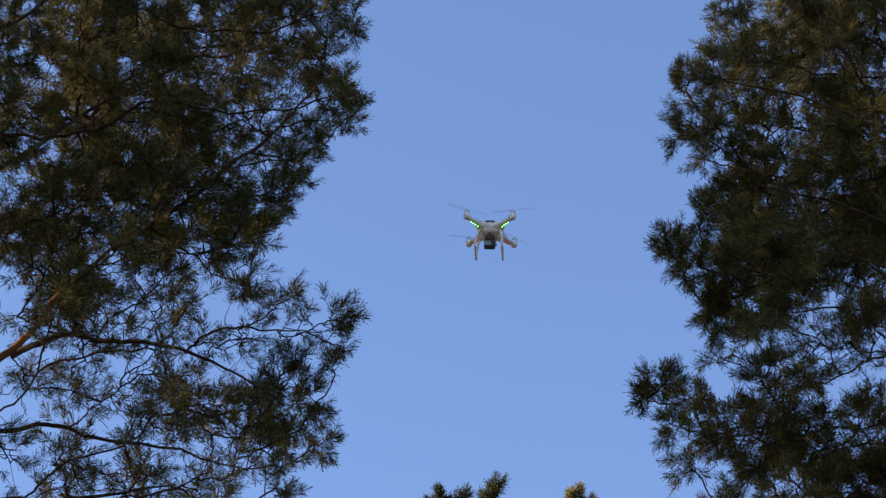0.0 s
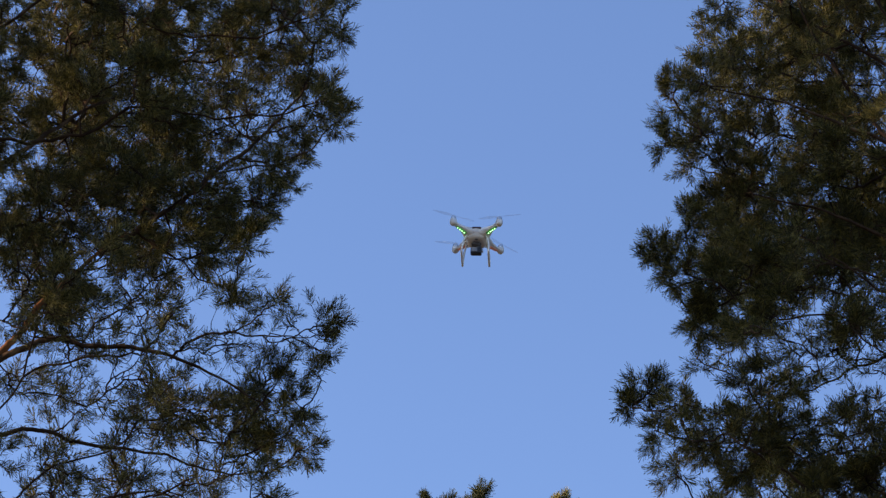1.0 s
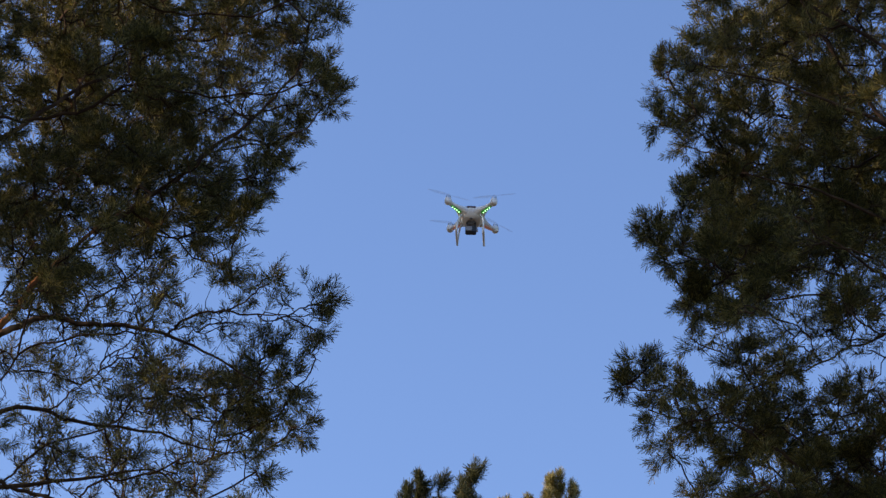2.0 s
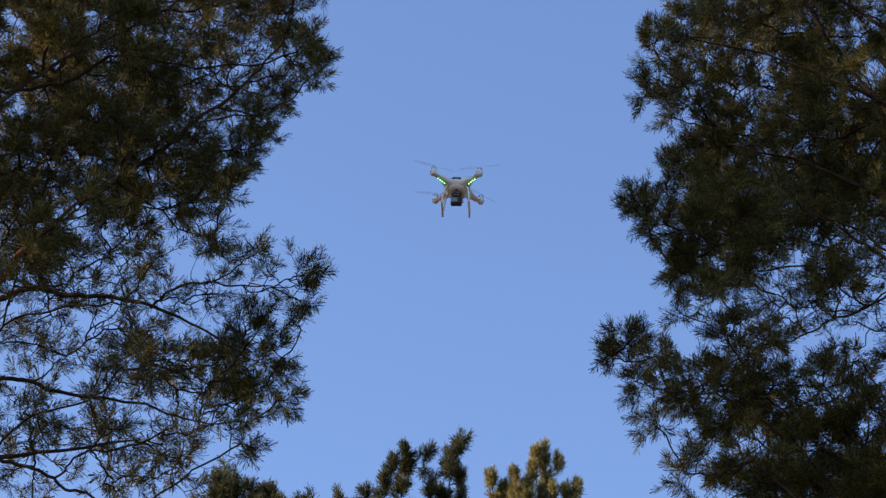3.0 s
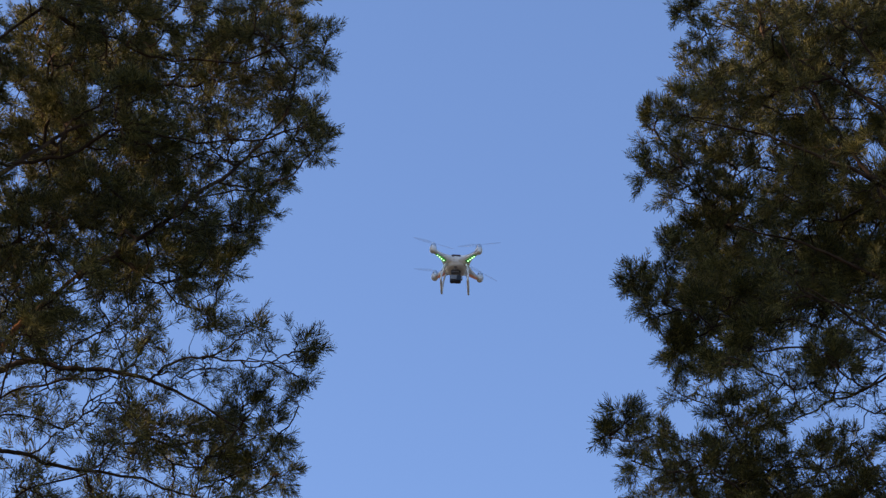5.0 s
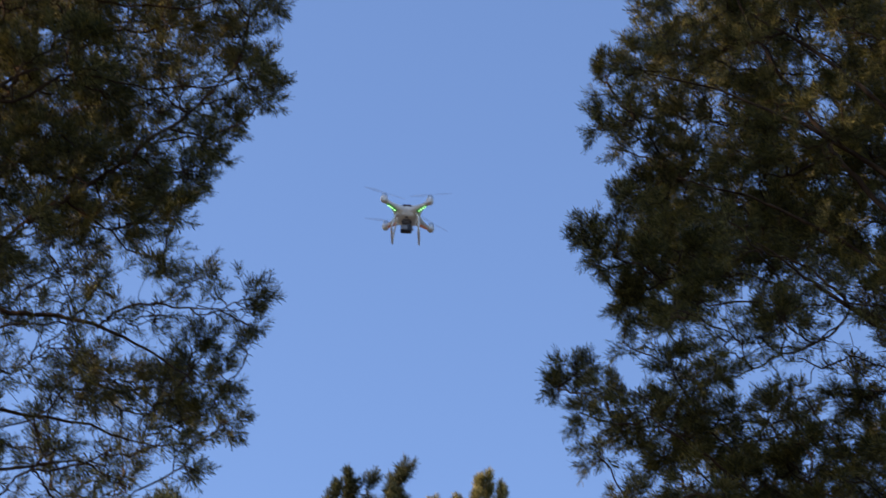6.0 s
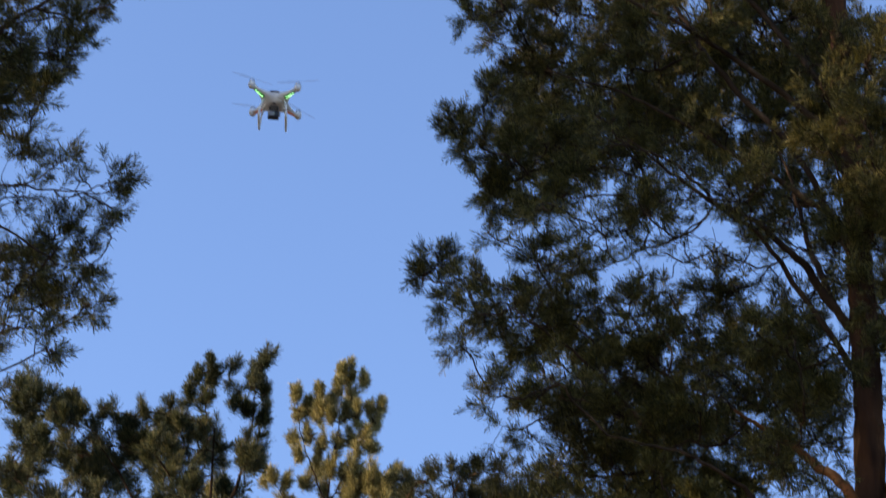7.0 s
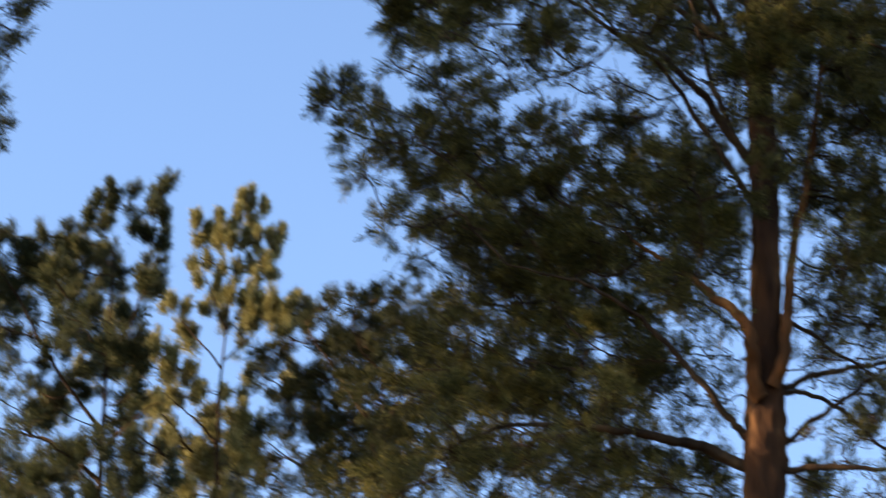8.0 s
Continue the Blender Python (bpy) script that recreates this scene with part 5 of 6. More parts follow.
right_pine.bough(2.67, 12.00, 11.14, 0.28, 0.17, 0.6, True)
right_pine.bough(1.82, 11.60, 8.37, 0.18, 0.14, 0.7)
right_pine.bough(2.11, 12.20, 8.63, 0.22, 0.16, 0.7, True)
right_pine.bough(1.63, 11.50, 8.37, 0.14, 0.11, 0.7)
right_pine.bough(2.04, 12.30, 8.30, 0.22, 0.14, 0.8, True)
right_pine.bough(2.38, 12.40, 8.33, 0.24, 0.16, 0.9, True)
right_pine.bough(2.67, 12.30, 8.27, 0.19, 0.14, 0.9, True)
right_pine.bough(2.79, 12.40, 8.08, 0.16, 0.13, 0.8, True)
right_pine.bough(2.42, 12.30, 7.97, 0.24, 0.14, 0.8, True)
right_pine.bough(2.12, 12.40, 8.00, 0.22, 0.14, 0.8, True)
right_pine.bough(2.10, 11.20, 7.85, 0.16, 0.10, 0.9)
right_pine.bough(2.45, 11.60, 8.00, 0.16, 0.12, 0.9)
right_pine.bough(2.50, 11.20, 7.55, 0.13, 0.09, 0.9)
right_pine.bough(2.18, 11.20, 7.50, 0.17, 0.10, 0.9)
right_pine.bough(1.90, 11.30, 7.56, 0.15, 0.10, 0.9)
right_pine.bough(1.82, 11.20, 8.43, 0.18, 0.13, 1)
right_pine.bough(2.04, 11.10, 8.48, 0.18, 0.13, 1)
right_pine.bough(2.14, 11.00, 8.20, 0.16, 0.13, 1)
right_pine.bough(1.89, 11.20, 8.21, 0.18, 0.12, 1)
right_pine.bough(1.55, 11.20, 8.30, 0.15, 0.11, 1)
right_pine.bough(2.11, 12.60, 9.29, 0.30, 0.20, 0.9, True)
right_pine.bough(2.41, 12.60, 9.33, 0.27, 0.20, 0.9, True)
right_pine.bough(1.86, 12.50, 9.03, 0.26, 0.15, 0.8, True)
right_pine.bough(1.57, 12.50, 12.17, 0.23, 0.17, 0.8, True)
right_pine.bough(1.76, 12.50, 11.96, 0.23, 0.17, 0.8, True)
right_pine.bough(1.94, 12.50, 12.28, 0.23, 0.17, 0.8, True)
right_pine.bough(2.33, 12.50, 12.94, 0.24, 0.17, 0.8, True)
right_pine.bough(2.59, 12.50, 12.80, 0.24, 0.17, 0.8, True)
right_pine.bough(2.79, 12.50, 13.06, 0.24, 0.17, 0.8, True)
right_pine.bough(2.21, 12.50, 11.45, 0.22, 0.16, 0.8, True)
right_pine.bough(2.48, 12.50, 11.30, 0.22, 0.16, 0.8, True)
right_pine.bough(2.68, 12.50, 11.56, 0.23, 0.16, 0.8, True)
right_pine.bough(2.29, 12.50, 11.12, 0.22, 0.16, 0.8, True)
right_pine.bough(1.99, 12.50, 12.83, 0.24, 0.17, 0.8, True)
right_pine.bough(2.98, 12.30, 8.95, 0.21, 0.16, 0.9, True)
right_pine.bough(3.20, 12.30, 8.80, 0.21, 0.16, 0.9, True)
right_pine.bough(2.87, 12.30, 8.70, 0.21, 0.16, 0.9, True)
right_pine.bough(3.13, 12.30, 9.30, 0.22, 0.16, 0.9, True)
right_pine.bough(2.74, 11.40, 8.52, 0.15, 0.11, 0.9)
right_pine.bough(2.88, 11.30, 8.26, 0.15, 0.11, 0.9)
# the unseen side turned away, and the top, which also block skylight
right_pine.top(0.052, 0.012, [(3.15, 11.06, 12.5), (3.12, 11.10, 13.4), (3.16, 11.12, 14.4), (3.14, 11.15, 15.6)])
right_pine.crown(36, 8.4, 13.4, 2.3, 25, 35)
right_pine.crown(40, 13.7, 15.8, 1.9, 0, 180)
right_pine.grow()

dark_pine = Pine('smaller dark green pine with upright shoots, partly sunlit',
    0.07, 0.005, [(-0.08, 14.50, -0.15), (-0.08, 14.50, 5.25), (-0.18, 14.50, 6.92), (-0.22, 14.50, 8.03), (-0.24, 14.50, 8.82), (-0.25, 14.50, 9.39), (-0.26, 14.50, 9.86)], seed=3, up=1.0, needle=0.057, sweep=2, shoot=1.65, leafy=0.80, full=1.25, bark=YOUNG_BARK, mat=BLUISH_NEEDLES)
dark_pine.limb(0.014, 0.0020, [(-0.24, 14.50, 9.02), (-0.13, 14.50, 9.40), (-0.04, 14.50, 9.79), (0.01, 14.50, 10.15), (0.03, 14.50, 10.40)])
dark_pine.limb(0.014, 0.0020, [(-0.24, 14.50, 8.58), (-0.56, 14.49, 8.99), (-0.77, 14.48, 9.34), (-0.98, 14.47, 9.65), (-1.22, 14.45, 9.83)])
dark_pine.limb(0.014, 0.0020, [(-0.23, 14.50, 8.19), (-0.55, 14.59, 8.48), (-0.89, 14.67, 8.61), (-1.18, 14.75, 8.71)])
dark_pine.limb(0.014, 0.0020, [(-0.23, 14.50, 8.42), (-0.04, 14.35, 8.60), (0.16, 14.20, 8.70)])
dark_pine.bough(0.05, 14.50, 10.44, 0.06, 0.08, 1.3)
dark_pine.bough(0.02, 14.60, 10.37, 0.08, 0.08, 1.3)
dark_pine.bough(-0.03, 14.40, 10.20, 0.06, 0.12, 1.2)
dark_pine.bough(-0.05, 14.50, 10.01, 0.08, 0.12, 1.2)
dark_pine.bough(0.03, 14.60, 9.99, 0.08, 0.14, 1.3)
dark_pine.bough(0.00, 14.50, 9.76, 0.10, 0.15, 1.2)
dark_pine.bough(0.06, 14.70, 10.25, 0.05, 0.12, 1.2)
dark_pine.bough(-0.31, 14.50, 10.34, 0.04, 0.08, 1.2)
dark_pine.bough(-0.32, 14.60, 10.29, 0.06, 0.08, 1.2)
dark_pine.bough(-0.39, 14.49, 10.20, 0.05, 0.07, 1.1)
dark_pine.bough(-0.34, 14.40, 10.00, 0.07, 0.09, 1.1)
dark_pine.bough(-0.17, 14.50, 10.36, 0.05, 0.06, 0.9)
dark_pine.bough(-0.19, 14.60, 10.30, 0.06, 0.10, 0.7)
dark_pine.bough(-0.15, 14.50, 10.05, 0.07, 0.12, 0.9)
dark_pine.bough(-0.25, 14.70, 9.98, 0.07, 0.14, 0.7)
dark_pine.bough(-0.45, 14.49, 10.09, 0.05, 0.08, 1.1)
dark_pine.bough(-0.47, 14.59, 9.99, 0.07, 0.11, 1)
dark_pine.bough(-0.57, 14.49, 9.97, 0.05, 0.09, 1.1)
dark_pine.bough(-0.64, 14.69, 9.99, 0.07, 0.11, 1)
dark_pine.bough(-0.73, 14.48, 9.92, 0.05, 0.09, 1)
dark_pine.bough(-0.81, 14.58, 9.92, 0.05, 0.11, 0.9)
dark_pine.bough(-0.91, 14.47, 9.91, 0.05, 0.10, 0.9)
dark_pine.bough(-1.01, 14.46, 9.94, 0.04, 0.09, 1)
dark_pine.bough(-1.07, 14.66, 9.95, 0.05, 0.11, 0.8)
dark_pine.bough(-1.14, 14.45, 9.88, 0.04, 0.10, 1)
dark_pine.bough(-1.26, 14.55, 9.87, 0.05, 0.11, 1)
dark_pine.bough(-1.33, 14.44, 9.89, 0.03, 0.07, 0.9)
dark_pine.bough(-1.41, 14.63, 9.76, 0.08, 0.14, 0.8)
dark_pine.bough(-1.22, 14.65, 9.71, 0.08, 0.10, 0.8)
dark_pine.bough(-0.48, 14.49, 9.74, 0.17, 0.15, 1.2)
dark_pine.bough(-0.60, 15.59, 10.44, 0.16, 0.15, 1.2, True)
dark_pine.bough(-0.74, 14.58, 9.77, 0.17, 0.14, 1.1)
dark_pine.bough(-0.89, 15.61, 10.25, 0.16, 0.13, 1.1, True)
dark_pine.bough(-0.96, 14.67, 9.76, 0.15, 0.11, 0.9)
dark_pine.bough(-1.13, 15.64, 10.42, 0.15, 0.11, 0.9, True)
dark_pine.bough(-0.20, 14.70, 9.81, 0.13, 0.15, 0.9)
dark_pine.bough(-1.54, 14.62, 9.99, 0.15, 0.11, 1)
dark_pine.bough(-1.55, 15.60, 10.65, 0.15, 0.11, 1, True)
dark_pine.bough(-0.33, 14.50, 9.69, 0.11, 0.19, 0.8)
dark_pine.bough(-0.35, 15.13, 10.07, 0.23, 0.19, 1)
dark_pine.bough(-0.46, 15.84, 10.48, 0.22, 0.18, 1, True)
dark_pine.bough(-0.64, 14.04, 9.40, 0.25, 0.16, 1)
dark_pine.bough(-0.63, 15.76, 10.33, 0.26, 0.16, 1, True)
dark_pine.bough(-0.99, 14.69, 9.65, 0.23, 0.19, 1)
dark_pine.bough(-0.98, 15.66, 10.08, 0.22, 0.18, 1, True)
dark_pine.bough(-0.03, 14.25, 9.48, 0.15, 0.15, 1)
dark_pine.bough(-0.01, 15.70, 10.30, 0.15, 0.15, 1, True)
dark_pine.bough(-0.43, 13.87, 9.00, 0.25, 0.16, 1)
dark_pine.bough(-0.41, 15.84, 10.03, 0.25, 0.16, 1, True)
dark_pine.bough(-0.76, 14.98, 9.57, 0.19, 0.11, 0.7)
dark_pine.bough(-0.87, 15.78, 9.97, 0.18, 0.11, 0.7, True)
dark_pine.bough(-1.01, 14.41, 9.15, 0.18, 0.15, 0.5)
dark_pine.bough(-1.05, 15.59, 9.89, 0.18, 0.14, 0.5, True)
dark_pine.bough(-0.11, 14.25, 9.15, 0.22, 0.16, 1)
dark_pine.bough(-0.14, 15.70, 10.03, 0.22, 0.16, 1, True)
dark_pine.bough(-0.62, 14.57, 8.82, 0.20, 0.16, 1)
dark_pine.bough(-0.61, 15.62, 9.37, 0.19, 0.16, 1, True)
dark_pine.bough(-0.35, 14.73, 9.01, 0.22, 0.15, 1)
dark_pine.bough(-0.35, 15.69, 9.57, 0.21, 0.14, 1, True)
dark_pine.bough(-0.72, 14.24, 8.42, 0.21, 0.14, 0.6)
dark_pine.bough(-0.69, 15.68, 9.16, 0.21, 0.14, 0.6, True)
dark_pine.bough(-0.05, 14.39, 8.78, 0.18, 0.18, 1)
dark_pine.bough(-0.15, 15.64, 9.47, 0.18, 0.18, 1, True)
dark_pine.bough(-0.23, 13.96, 8.24, 0.28, 0.17, 1)
dark_pine.bough(-0.15, 15.81, 9.07, 0.28, 0.18, 1, True)
dark_pine.bough(-0.97, 15.07, 8.63, 0.22, 0.19, 0.8)
dark_pine.bough(-0.90, 15.81, 8.96, 0.21, 0.18, 0.8, True)
dark_pine.bough(-0.52, 15.18, 8.52, 0.34, 0.19, 1)
dark_pine.bough(-0.54, 15.87, 8.85, 0.32, 0.18, 1, True)
dark_pine.bough(0.09, 15.22, 8.74, 0.23, 0.23, 1)
dark_pine.bough(0.20, 15.89, 8.95, 0.21, 0.21, 1, True)
dark_pine.bough(-0.10, 14.47, 8.07, 0.32, 0.18, 1)
dark_pine.bough(-0.05, 15.61, 8.60, 0.31, 0.17, 1, True)
dark_pine.bough(-0.87, 15.27, 8.33, 0.34, 0.19, 1)
dark_pine.bough(-0.81, 15.90, 8.66, 0.32, 0.18, 1, True)
dark_pine.bough(-1.59, 14.61, 10.05, 0.19, 0.13, 1)
dark_pine.bough(-1.60, 15.60, 10.72, 0.18, 0.13, 1, True)
dark_pine.bough(-1.42, 14.43, 9.62, 0.22, 0.15, 1)
dark_pine.bough(-1.62, 15.52, 10.15, 0.22, 0.14, 1, True)
dark_pine.bough(-1.57, 14.72, 9.51, 0.23, 0.19, 1)
dark_pine.bough(-1.71, 15.63, 9.99, 0.22, 0.18, 1, True)
dark_pine.bough(-1.29, 14.74, 10.02, 0.19, 0.15, 1)
dark_pine.bough(-1.35, 15.66, 10.67, 0.18, 0.15, 1, True)
dark_pine.bough(-1.48, 14.73, 10.04, 0.19, 0.15, 1)
dark_pine.bough(-1.52, 15.65, 10.63, 0.18, 0.15, 1, True)
dark_pine.bough(-1.25, 14.75, 10.02, 0.15, 0.11, 1)
dark_pine.bough(-1.35, 15.66, 10.59, 0.15, 0.11, 1, True)
dark_pine.bough(-1.40, 14.63, 9.65, 0.23, 0.15, 1)
dark_pine.bough(-1.43, 15.61, 10.13, 0.22, 0.14, 1, True)
dark_pine.bough(-1.16, 14.85, 9.79, 0.23, 0.15, 1)
dark_pine.bough(-1.29, 15.71, 10.36, 0.22, 0.15, 1, True)
dark_pine.bough(-1.41, 14.63, 9.35, 0.22, 0.11, 0.8)
dark_pine.bough(-1.55, 15.60, 9.89, 0.22, 0.11, 0.8, True)
dark_pine.bough(-1.06, 14.76, 9.53, 0.23, 0.15, 1)
dark_pine.bough(-1.23, 15.67, 10.10, 0.22, 0.14, 1, True)
dark_pine.bough(-0.83, 14.78, 9.90, 0.19, 0.15, 1.1)
dark_pine.bough(-0.82, 15.70, 10.36, 0.18, 0.15, 1.1, True)
dark_pine.bough(-0.51, 14.79, 9.58, 0.23, 0.19, 1)
dark_pine.bough(-0.42, 15.71, 9.96, 0.22, 0.18, 1, True)
dark_pine.bough(-0.30, 14.80, 9.26, 0.22, 0.19, 1)
dark_pine.bough(-0.23, 15.72, 9.78, 0.22, 0.18, 1, True)
dark_pine.bough(-0.64, 14.89, 8.29, 0.29, 0.18, 1)
dark_pine.bough(-0.76, 15.74, 8.72, 0.28, 0.18, 1, True)
dark_pine.bough(-1.29, 14.64, 9.26, 0.22, 0.11, 1)
dark_pine.bough(-1.38, 15.62, 9.77, 0.21, 0.11, 1, True)
dark_pine.bough(-0.96, 14.67, 9.28, 0.19, 0.11, 1)
dark_pine.bough(-1.02, 15.65, 9.83, 0.18, 0.11, 1, True)
dark_pine.bough(-1.10, 14.66, 8.81, 0.15, 0.15, 1)
dark_pine.bough(-1.10, 15.64, 9.35, 0.14, 0.14, 1, True)
dark_pine.bough(-0.60, 14.69, 8.90, 0.22, 0.15, 1)
dark_pine.bough(-0.65, 15.67, 9.28, 0.21, 0.14, 1, True)
dark_pine.bough(-0.47, 14.40, 9.36, 0.20, 0.15, 0.9)
dark_pine.bough(-0.27, 14.30, 9.05, 0.22, 0.15, 0.9)
dark_pine.bough(-0.58, 14.60, 9.13, 0.22, 0.15, 0.9)
dark_pine.bough(-0.05, 14.40, 9.02, 0.16, 0.13, 0.9)
dark_pine.bough(-0.96, 14.60, 9.05, 0.22, 0.11, 0.8)
dark_pine.bough(-0.63, 14.60, 8.75, 0.16, 0.13, 0.9)
dark_pine.bough(-0.10, 14.60, 8.71, 0.13, 0.10, 0.9)
dark_pine.bough(-0.44, 14.60, 8.39, 0.16, 0.13, 0.9)
dark_pine.bough(-0.03, 14.60, 8.34, 0.16, 0.13, 0.9)
dark_pine.grow()

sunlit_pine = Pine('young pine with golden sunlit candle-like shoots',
    0.07, 0.005, [(0.75, 18.48, -0.15), (0.75, 18.48, 6.29), (0.65, 18.49, 8.91), (0.64, 18.49, 9.97), (0.62, 18.49, 10.77), (0.63, 18.49, 11.19), (0.66, 18.49, 11.73), (0.70, 18.49, 12.16)], seed=4, up=1.5, needle=0.066, sweep=5, shoot=1.8, leafy=0.86, full=1.3, bark=YOUNG_BARK, mat=SUNLIT_NEEDLES)
sunlit_pine.limb(0.008, 0.0017, [(0.65, 18.49, 11.46), (0.50, 18.49, 11.82), (0.41, 18.50, 12.14), (0.35, 18.50, 12.42)])
sunlit_pine.limb(0.008, 0.0017, [(0.65, 18.49, 11.46), (0.81, 18.48, 11.79), (0.92, 18.48, 12.07), (1.02, 18.47, 12.35)])
sunlit_pine.limb(0.008, 0.0017, [(0.68, 18.49, 11.89), (0.72, 18.49, 12.28), (0.73, 18.49, 12.67)])
sunlit_pine.limb(0.010, 0.0017, [(0.62, 18.49, 11.11), (0.41, 18.53, 11.38), (0.18, 18.57, 11.70), (0.11, 18.60, 11.79)])
sunlit_pine.limb(0.010, 0.0017, [(0.63, 18.49, 11.19), (0.88, 18.53, 11.50), (1.15, 18.56, 11.86)])
sunlit_pine.limb(0.011, 0.0017, [(0.63, 18.49, 10.42), (0.36, 18.43, 10.67), (0.12, 18.37, 10.83), (-0.03, 18.30, 10.94)])
sunlit_pine.limb(0.010, 0.0017, [(0.43, 18.50, 10.35), (0.23, 18.40, 10.55), (0.03, 18.30, 10.71)])
sunlit_pine.limb(0.010, 0.0017, [(0.63, 18.49, 10.67), (0.90, 18.38, 10.84), (1.20, 18.26, 11.12)])
sunlit_pine.bough(0.71, 18.49, 12.78, 0.06, 0.09, 1.6)
sunlit_pine.bough(0.79, 18.48, 12.73, 0.06, 0.11, 1.6)
sunlit_pine.bough(0.90, 18.48, 12.67, 0.05, 0.07, 1.4)
sunlit_pine.bough(0.70, 18.49, 12.58, 0.07, 0.11, 1.6)
sunlit_pine.bough(0.81, 18.58, 12.59, 0.07, 0.11, 1.5)
sunlit_pine.bough(0.33, 18.50, 12.53, 0.06, 0.10, 1.8)
sunlit_pine.bough(0.44, 18.59, 12.47, 0.07, 0.11, 1.6)
sunlit_pine.bough(0.54, 18.49, 12.51, 0.04, 0.08, 1.4)
sunlit_pine.bough(0.54, 18.49, 12.35, 0.07, 0.10, 1.5)
sunlit_pine.bough(0.37, 18.60, 12.41, 0.07, 0.10, 1.6)
sunlit_pine.bough(0.63, 18.49, 12.43, 0.05, 0.09, 1.4)
sunlit_pine.bough(0.65, 18.49, 12.30, 0.07, 0.10, 1.5)
sunlit_pine.bough(0.77, 18.58, 12.40, 0.07, 0.10, 1.5)
sunlit_pine.bough(0.87, 18.48, 12.34, 0.06, 0.10, 1.5)
sunlit_pine.bough(0.97, 18.47, 12.36, 0.04, 0.08, 1.2)
sunlit_pine.bough(1.05, 18.47, 12.42, 0.05, 0.09, 1.6)
sunlit_pine.bough(1.03, 18.57, 12.33, 0.06, 0.08, 1.4)
sunlit_pine.bough(0.94, 18.48, 12.15, 0.08, 0.09, 1.5)
sunlit_pine.bough(0.82, 18.58, 12.20, 0.07, 0.10, 1.2)
sunlit_pine.bough(0.35, 18.50, 12.11, 0.05, 0.08, 1.1)
sunlit_pine.bough(0.45, 18.59, 12.20, 0.07, 0.11, 1.1)
sunlit_pine.bough(0.58, 18.49, 12.10, 0.07, 0.11, 1.1)
sunlit_pine.bough(0.71, 18.59, 12.11, 0.07, 0.12, 1.1)
sunlit_pine.bough(0.99, 18.47, 12.03, 0.08, 0.06, 1.2)
sunlit_pine.bough(0.85, 18.48, 11.94, 0.09, 0.08, 1.1)
sunlit_pine.bough(0.39, 18.50, 11.92, 0.06, 0.08, 1)
sunlit_pine.bough(0.52, 18.59, 11.93, 0.07, 0.10, 1)
sunlit_pine.bough(0.67, 18.49, 11.81, 0.07, 0.11, 1.7)
sunlit_pine.bough(0.80, 18.58, 11.82, 0.07, 0.11, 1.9)
sunlit_pine.bough(0.29, 18.50, 11.71, 0.08, 0.07, 1.4)
sunlit_pine.bough(0.47, 18.59, 11.74, 0.10, 0.07, 1.5)
sunlit_pine.bough(0.56, 19.03, 12.05, 0.09, 0.06, 1.5, True)
sunlit_pine.bough(0.91, 18.48, 11.71, 0.09, 0.10, 1.9)
sunlit_pine.bough(0.87, 18.98, 11.88, 0.08, 0.10, 1.9, True)
sunlit_pine.bough(1.05, 18.47, 11.67, 0.08, 0.10, 1.9)
sunlit_pine.bough(1.19, 18.46, 11.78, 0.07, 0.09, 2)
sunlit_pine.bough(1.32, 18.55, 11.71, 0.08, 0.10, 1.9)
sunlit_pine.bough(1.15, 18.46, 11.59, 0.12, 0.11, 1.9)
sunlit_pine.bough(1.04, 18.97, 11.98, 0.11, 0.11, 1.9, True)
sunlit_pine.bough(0.82, 18.48, 11.60, 0.14, 0.09, 1.5)
sunlit_pine.bough(0.85, 18.98, 11.86, 0.13, 0.08, 1.5, True)
sunlit_pine.bough(0.62, 18.69, 11.67, 0.11, 0.10, 1.2)
sunlit_pine.bough(0.16, 18.50, 11.69, 0.09, 0.06, 1.5)
sunlit_pine.bough(0.06, 19.00, 12.10, 0.08, 0.05, 1.5, True)
sunlit_pine.bough(0.05, 18.50, 11.25, 0.10, 0.14, 2.2)
sunlit_pine.bough(-0.03, 19.00, 11.42, 0.10, 0.13, 2.2, True)
sunlit_pine.bough(0.19, 18.60, 11.21, 0.11, 0.16, 2.2)
sunlit_pine.bough(0.20, 19.04, 11.28, 0.10, 0.15, 2.2, True)
sunlit_pine.bough(0.36, 18.50, 11.04, 0.09, 0.10, 1.7)
sunlit_pine.bough(0.46, 18.99, 11.15, 0.09, 0.09, 1.7, True)
sunlit_pine.bough(-0.06, 18.50, 11.09, 0.08, 0.10, 1.9)
sunlit_pine.bough(-0.20, 19.00, 11.43, 0.08, 0.10, 1.9, True)
sunlit_pine.bough(0.67, 18.49, 10.93, 0.10, 0.09, 0.85)
sunlit_pine.bough(0.44, 18.59, 10.92, 0.12, 0.09, 1)
sunlit_pine.bough(0.78, 18.48, 10.66, 0.19, 0.11, 1.4)
sunlit_pine.bough(0.66, 18.99, 10.91, 0.17, 0.10, 1.4, True)
sunlit_pine.bough(0.60, 18.59, 10.57, 0.14, 0.12, 1.4)
sunlit_pine.bough(0.56, 19.03, 10.92, 0.13, 0.11, 1.4, True)
sunlit_pine.bough(0.23, 18.50, 10.62, 0.10, 0.09, 0.68)
sunlit_pine.bough(0.25, 18.50, 10.34, 0.18, 0.16, 1.9)
sunlit_pine.bough(0.26, 19.00, 10.71, 0.17, 0.15, 1.9, True)
sunlit_pine.bough(0.48, 18.69, 10.38, 0.17, 0.16, 1.5)
sunlit_pine.bough(0.43, 19.08, 10.63, 0.15, 0.15, 1.5, True)
